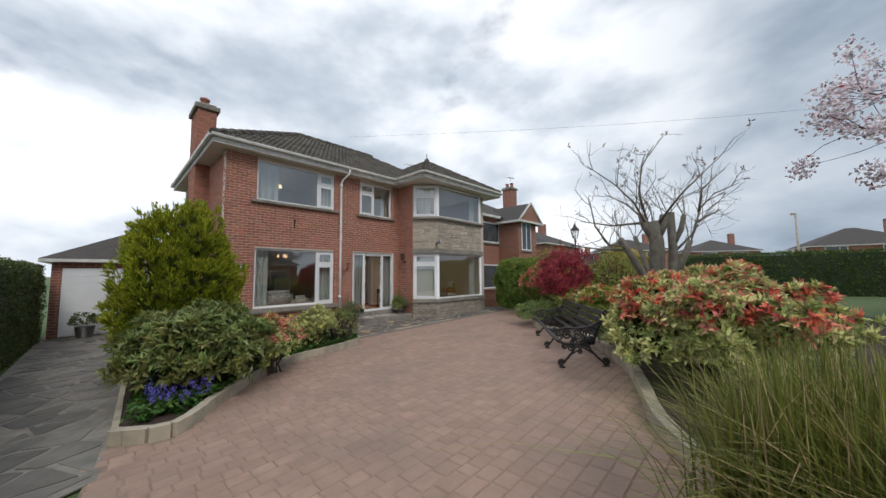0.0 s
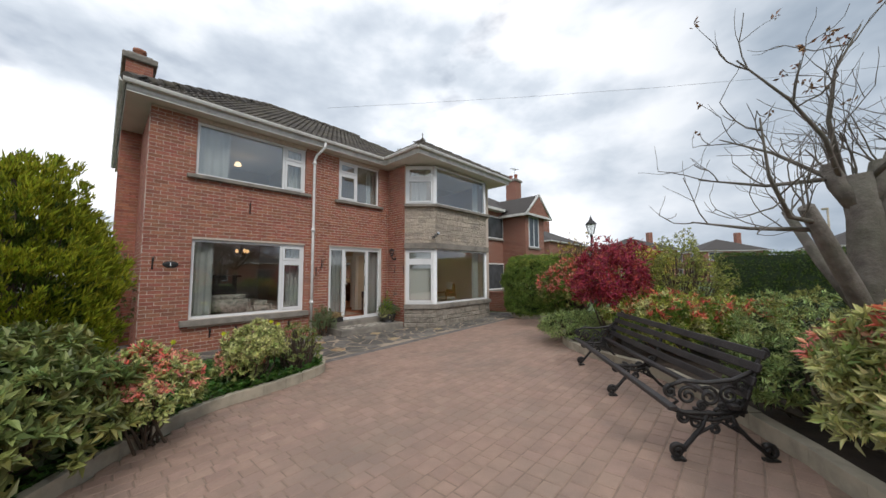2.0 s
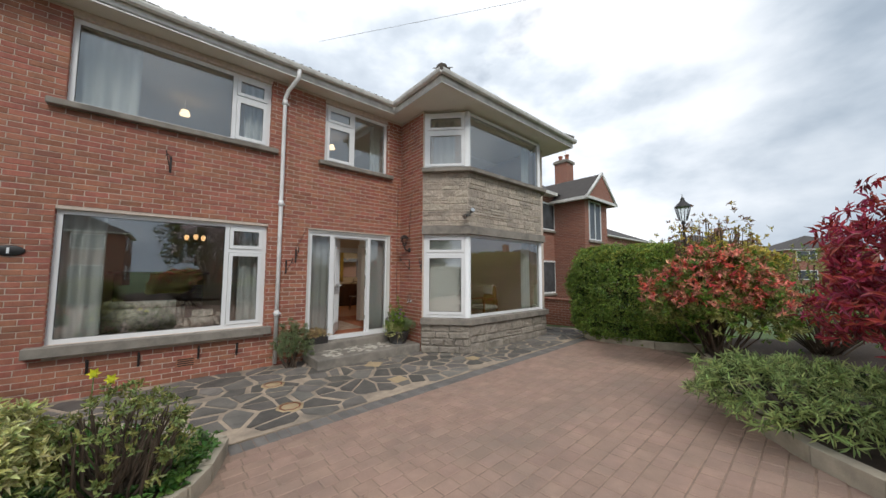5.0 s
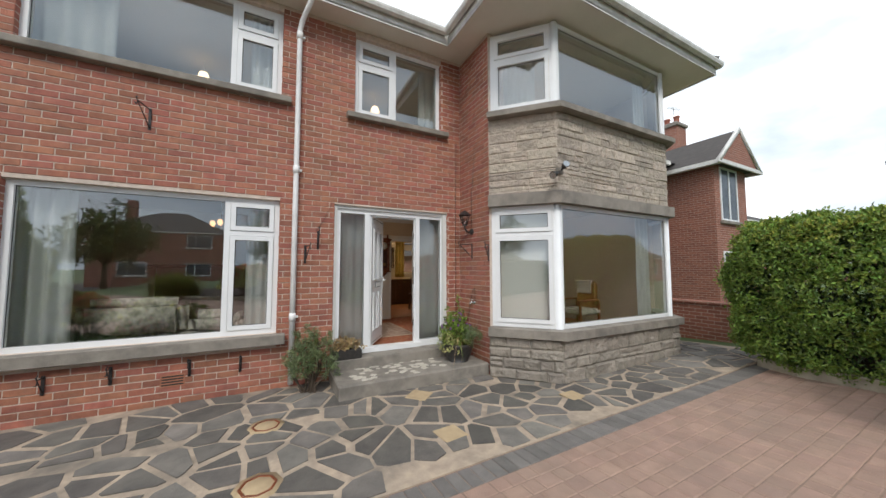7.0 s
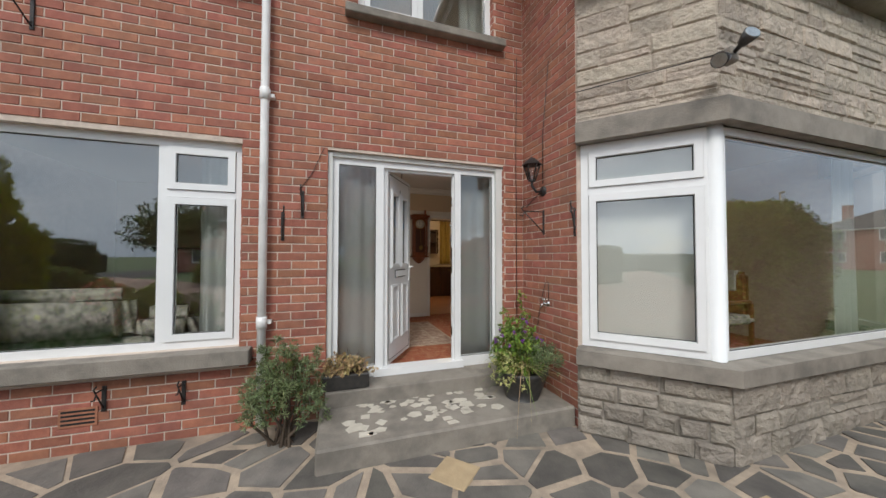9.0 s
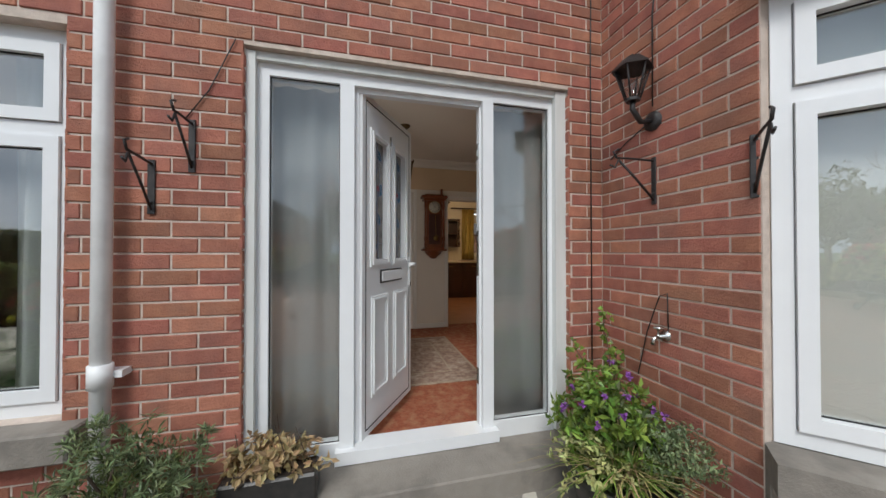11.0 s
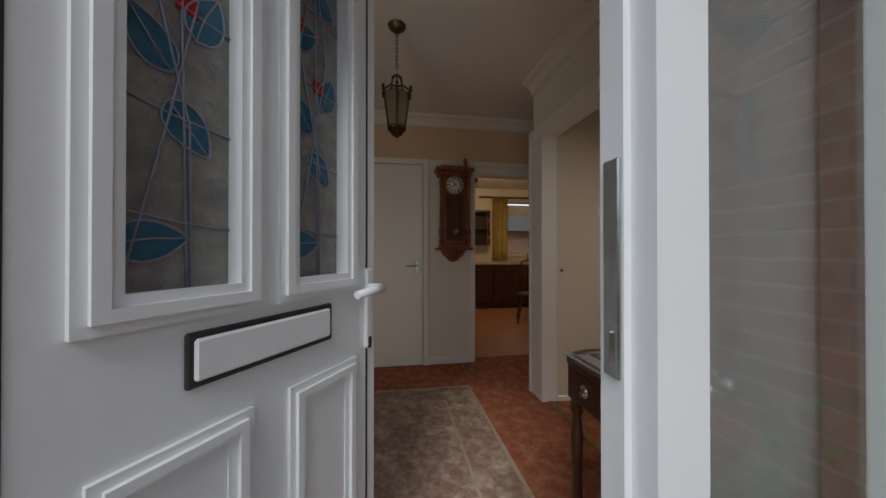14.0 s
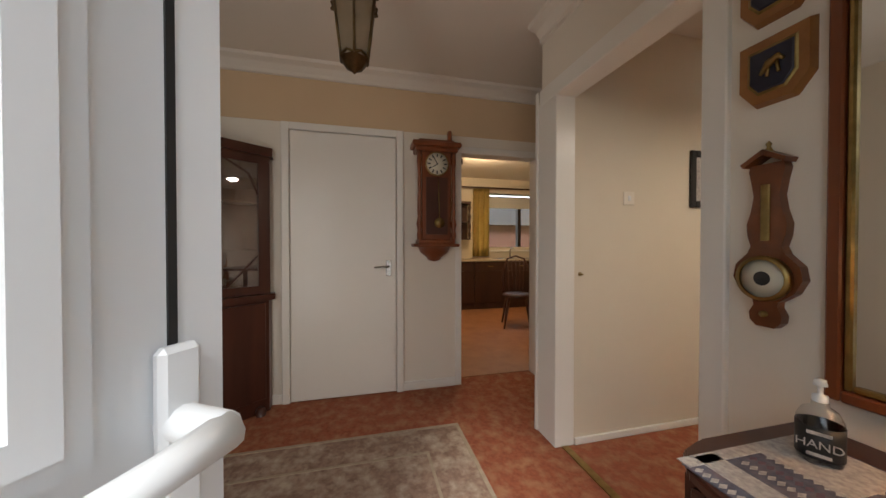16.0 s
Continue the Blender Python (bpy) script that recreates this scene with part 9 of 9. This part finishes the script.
def lay(name, rects, frame_m, parent, m_one, m_rest, near, depth=0.006, rough=0.0, bev=0.003, rest_label="", limit=300, seed=1, prouds=0.002):
    """Lays pieces on a plane: those that near() picks as objects of their own, the rest joined."""
    g = np.random.default_rng(seed)
    V, F, n, cache = [], [], 0, {}
    for u0, u1, v0, v1 in rects:
        w, h = u1 - u0, v1 - v0
        d = depth + g.uniform(-prouds, prouds)
        if n < limit and near((u0 + u1) / 2, (v0 + v1) / 2):
            key = (round(w, 3), round(h, 3), g.integers(0, 4) if rough else 0)
            if key not in cache:
                pts, f = piece_arrays(w, h, depth, rough, bev, g)
                me = bpy.data.meshes.new(name)
                me.from_pydata(pts.tolist(), [], f)
                me.materials.append(m_one)
                cache[key] = me
            ob = new(name, cache[key])
            ob.parent = parent
            if parent.type == "EMPTY":
                ob.matrix_parent_inverse = Matrix.Translation(-parent.location)
            ob.matrix_basis = frame_m @ Matrix.Translation((u0, v0, d - depth))
            n += 1
        else:
            pts, f = piece_arrays(w, h, d, rough, bev, g)
            pts[:, 0] += u0
            pts[:, 1] += v0
            b = len(V) * 12
            V.append(pts)
            F += [tuple(b + i for i in q) for q in f]
    if V:
        A = np.concatenate(V)
        R = np.array(frame_m)
        A = A @ R[:3, :3].T + R[:3, 3]
        raw(name + "s_rest", A, F, m_rest, parent, rest_label, "stuff")


def plane(origin, u, v):
    """Matrix whose x, y, z axes are u, v and their cross product."""
    u, v = Vector(u).normalized(), Vector(v).normalized()
    n = u.cross(v)
    m = Matrix((u, v, n)).transposed().to_4x4()
    m.translation = origin
    return m


front = courses(H0, 8.055, 0.0, 5.12, [(a, b, c - (0.13 if i == 0 else 0.085 if i < 3 else 0.2), d) for i, (a, b, c, d) in enumerate(FRONT_HOLES)])
lay("brick", front, plane((WX - 0.006, 0, 0), (0, 1, 0), (0, 0, 1)), WALL_FRONT, M_BRICK_ONE, M_BRICK, lambda u, v: u > 5.2 and 0.2 < v < 2.7, rest_label="red stretcher bond brickwork", seed=2)
ret = [(-b, -a, c, d) for a, b, c, d in courses(9.335, 10.18, 0.0, 5.12, [])]
lay("brick", ret, plane((0, 8.059, 0), (1, 0, 0), (0, 0, 1)), WALL_RETURN, M_BRICK_ONE, M_BRICK, lambda u, v: 0.5 < v < 2.8, rest_label="red stretcher bond brickwork", seed=3, depth=0.004, prouds=0.0015)
side = [(-b, -a, c, d) for a, b, c, d in courses(10.18, 16.6, 0.0, 5.12, [])]
lay("brick", side, plane((0, H0 + 0.006, 0), (1, 0, 0), (0, 0, 1)), WALL_SIDE, M_BRICK_ONE, M_BRICK, lambda u, v: u > -10.9 and v > 1.5, rest_label="red stretcher bond brickwork", seed=4, limit=150)
# brick reveals of the door and window openings
for i, (a, b, c, d) in enumerate(FRONT_HOLES):
    for s, y in ((1, a), (-1, b)):
        rr = [(0.0, 0.075, z, z + 0.065) for z in np.arange(max(0.0, c), min(d, 5.1) - 0.065, 0.075)]
        pl_ = plane((WX - 0.076, y, 0), (1, 0, 0), (0, 0, 1)) if s < 0 else plane((WX - 0.001, y, 0), (-1, 0, 0), (0, 0, 1))
        lay("brick", rr, pl_, WALL_FRONT, M_BRICK_ONE, M_BRICK, lambda u, v: False, depth=0.002, seed=20 + i)

CH = bpy.data.objects["chimney"]
lay("brick", [(a, b, c, d) for a, b, c, d in courses(1.73, 2.23, 0.0, 6.95, [])], plane((-12.352, 0, 0), (0, 1, 0), (0, 0, 1)), CH, M_BRICK_ONE, M_BRICK, lambda u, v: False, rest_label="red brickwork of the stack", seed=6)
lay("brick", [(-b, -a, c, d) for a, b, c, d in courses(12.35, 13.45, 0.0, 6.95, [])], plane((0, 1.732, 0), (1, 0, 0), (0, 0, 1)), CH, M_BRICK_ONE, M_BRICK, lambda u, v: False, rest_label="red brickwork of the stack", seed=7)


def ashlar(L, z0, z1, g, h0=0.07, h1=0.15, w0=0.12, w1=0.5, split=0.5):
    out, z = [], z0
    while z < z1 - 0.02:
        h = min(g.uniform(h0, h1), z1 - z)
        if z1 - z - h < h0:
            h = z1 - z
        u = 0.0
        while u < L - 0.02:
            w = min(g.uniform(w0, w1), L - u)
            if L - u - w < 0.1:
                w = L - u
            if h > 0.11 and g.random() < split and w > 0.16:
                m = z + h * g.uniform(0.4, 0.6)
                out += [(u + 0.003, u + w - 0.003, z + 0.003, m - 0.002), (u + 0.003, u + w - 0.003, m + 0.002, z + h - 0.003)]
            else:
                out.append((u + 0.002, u + w - 0.002, z + g.uniform(0.001, 0.006), z + h - g.uniform(0.001, 0.006)))
            u += w
        z += h
    return out


g = np.random.default_rng(12)
for z0, z1, m_one, o in ((2.60, 3.75, M_STONE_ONE, 0.0), (0.0, 0.58, M_BASE_STONE, 0.07)):
    line = offset_line(BAY, o)
    if o:
        bm = bmesh.new()
        band(bm, BAY, 0.0, o - 0.004, 0.0, 0.58)
        part("core", bm, M_CONC, WALL_BAY)
    for p, q in zip(line, line[1:]):
        d = Vector(q) - Vector(p)
        lay("stone", ashlar(d.length, z0, z1, g, 0.13, 0.21, 0.18, 0.5, 0.1) if o else ashlar(d.length, z0, z1, g, 0.09, 0.17, 0.18, 0.62, 0.35), plane((*p, 0), (d.x, d.y, 0), (0, 0, 1)), WALL_BAY, m_one, m_one, lambda u, v: True, depth=0.022 if o else 0.010, rough=0.016 if o else 0.008, bev=0.024 if o else 0.012, prouds=0.010 if o else 0.003, seed=int(z0 * 10) + 5)


def cells(poly, step, g, gap, jitter=0.49):
    """Irregular flags: cells round scattered points, clipped to a polygon."""
    xs, ys = [p[0] for p in poly], [p[1] for p in poly]
    pts = []
    nx, ny = int((max(xs) - min(xs)) / step) + 2, int((max(ys) - min(ys)) / step) + 2
    for i in range(-1, nx + 1):
        for j in range(-1, ny + 1):
            pts.append((min(xs) + (i + 0.5 + g.uniform(-jitter, jitter)) * step, min(ys) + (j + 0.5 + (i % 2) * 0.5 + g.uniform(-jitter, jitter)) * step))
    pts = np.array(pts)
    pts = pts[g.random(len(pts)) > 0.2]
    out = []
    def clip(cell, n, c):
        res = []
        for a, b in zip(cell, cell[1:] + cell[:1]):
            da, db = n[0] * a[0] + n[1] * a[1] - c, n[0] * b[0] + n[1] * b[1] - c
            if da <= 0:
                res.append(a)
            if da * db < 0:
                t = da / (da - db)
                res.append((a[0] + (b[0] - a[0]) * t, a[1] + (b[1] - a[1]) * t))
        return res
    for p in pts:
        if not inside_poly(p[0], p[1], poly):
            continue
        cell = [(p[0] - step * 1.6, p[1] - step * 1.6), (p[0] + step * 1.6, p[1] - step * 1.6), (p[0] + step * 1.6, p[1] + step * 1.6), (p[0] - step * 1.6, p[1] + step * 1.6)]
        d2 = ((pts - p) ** 2).sum(1)
        for q in pts[np.argsort(d2)[1:24]]:
            n = q - p
            L = np.hypot(*n)
            n = n / L
            cell = clip(cell, n, n @ (p + q) / 2 - gap * g.uniform(0.4, 1.5))
            if len(cell) < 3:
                break
        if len(cell) >= 3:
            for a, b in zip(poly, poly[1:] + poly[:1]):
                e = np.array((b[1] - a[1], a[0] - b[0]))
                e = e / np.hypot(*e)
                if e @ p - e @ np.array(a) > 0:
                    continue
                cell = clip(cell, e, e @ np.array(a) - 0.01)
                if len(cell) < 3:
                    break
        if len(cell) >= 3:
            area = abs(sum(cell[i][0] * cell[(i + 1) % len(cell)][1] - cell[(i + 1) % len(cell)][0] * cell[i][1] for i in range(len(cell)))) / 2
            if area > 0.012:
                out.append(cell)
    return out


def flags(poly, step, parent, seed, z, gap, pale=0.04, mats=(M_SLATE_ONE, M_SANDSTONE)):
    g = np.random.default_rng(seed)
    for c in cells(poly, step, g, gap):
        bm = bmesh.new()
        h = z + g.uniform(0.004, 0.010)
        prism(bm, c, z - 0.01, h)
        top = [f for f in bm.faces if f.normal.z > 0.5 or all(abs(v_.co.z - h) < 1e-6 for v_ in f.verts)]
        for f in top:
            for v_ in f.verts:
                v_.co.z += g.uniform(-0.0015, 0.0015)
        part("flagstone", lift(bm), mats[1] if g.random() < pale else mats[0], parent)


PAVE_FRONT, PAVE_SIDE = bpy.data.objects["pavement_front"], bpy.data.objects["pavement_side"]
flags([(-10.17, 1.3), (-9.15, 1.3), (-9.15, 3.2), (-8.75, 3.5), (-7.64, 4.55), (-7.64, 12.6), (-10.17, 12.6)], 0.285, PAVE_FRONT, 5, 0.003, 0.028, 0.0)
flags([(-14.8, -1.1), (-3.1, -1.1), (-3.7, 0.0), (-8.85, 0.36), (-9.2, 0.5), (-9.2, 1.28), (-10.25, 1.28), (-10.25, 2.05), (-14.8, 2.05)], 0.36, PAVE_SIDE, 6, 0.0, 0.026, 0.0)
for x, y, w, r in ((-8.14, 6.74, 0.24, 0.1), (-9.1, 6.84, 0.26, 0.75), (-8.18, 8.4, 0.22, 0.0)):
    bm = boxes((-w / 2, w / 2, -w / 2, w / 2, 0.0, 0.016), bevel=0.004)
    bm.transform(pose(x, y, 0.003 + ground_z(x, y), 0, 0, math.degrees(r)))
    part("flagstone", bm, M_SANDSTONE, PAVE_FRONT, "pale square sandstone flag")
for x, y in ((-9.09, 5.23), (-8.13, 5.2)):
    e = thing("manhole_cover", "small sandy inspection cover with a dark ring", "manhole cover", "inspection covers", "", (x, y, 0))
    part("plate", lathe(bmesh.new(), [(0.16, 0.0), (0.16, 0.017), (0.0, 0.018)], (x, y, 0), 8), M_SANDSTONE, e)
    part("ring", lathe(bmesh.new(), [(0.125, 0.017), (0.125, 0.021), (0.105, 0.021), (0.105, 0.017)], (x, y, 0), 8, "z", False), M_WALNUT, e)

DRIVE = bpy.data.objects["drive"]
drive_poly = [(-7.40, 4.55), (-6.75, 4.22), (-6.42, 3.45), (-6.26, 2.52), (-5.64, 1.74), (-4.74, 1.02), (-4.02, 0.49), (-4.35, 0.05), (-3.12, -0.1), (-3.0, -5.9), (6.0, -5.9), (1.54, 0.57), (0.42, 1.53), (-0.19, 2.37), (-0.64, 3.11), (-0.93, 3.91), (-1.33, 4.81), (-2.33, 6.28), (-3.42, 7.01), (-4.29, 7.9), (-4.8, 9.31), (-5.2, 10.35), (-5.81, 10.74), (-7.40, 12.05)]
rects, gs, x = [], np.random.default_rng(31), -7.40
while x < 6.0:
    y = -5.9 + gs.uniform(-0.3, 0)
    while y < 12.4:
        w = gs.choice((0.12, 0.16, 0.16, 0.21))
        if inside_poly(x + 0.07, y + w / 2, drive_poly):
            rects.append((y + gs.uniform(0.002, 0.005), y + w - gs.uniform(0.002, 0.005), x + gs.uniform(0.002, 0.005), x + 0.136 - gs.uniform(0.002, 0.005)))
        y += w
    x += 0.136
lay("paving_block", rects, plane((0, 0, drive_z(0, 0) - 0.006), (0, 1, 0.02), (1, 0, 0.063)) @ Matrix.Diagonal((1, 1, -1, 1)), DRIVE, M_SETT_ONE, M_SETT, lambda u, v: 2.6 < u < 9 and -7.4 < v < -6.3, depth=0.007, bev=0.007, rest_label="weathered buff block paving", seed=8, prouds=0.0015)
edge = [(y + 0.003, y + 0.102, -7.62 + 0.003, -7.403) for y in np.arange(4.5, 12.1, 0.105)]
lay("edging_block", edge, plane((0, 0, drive_z(0, 0) - 0.006), (0, 1, 0.02), (1, 0, 0.063)) @ Matrix.Diagonal((1, 1, -1, 1)), DRIVE, M_GREYSETT, M_GREYSETT, lambda u, v: True, depth=0.009, bev=0.006, seed=9)
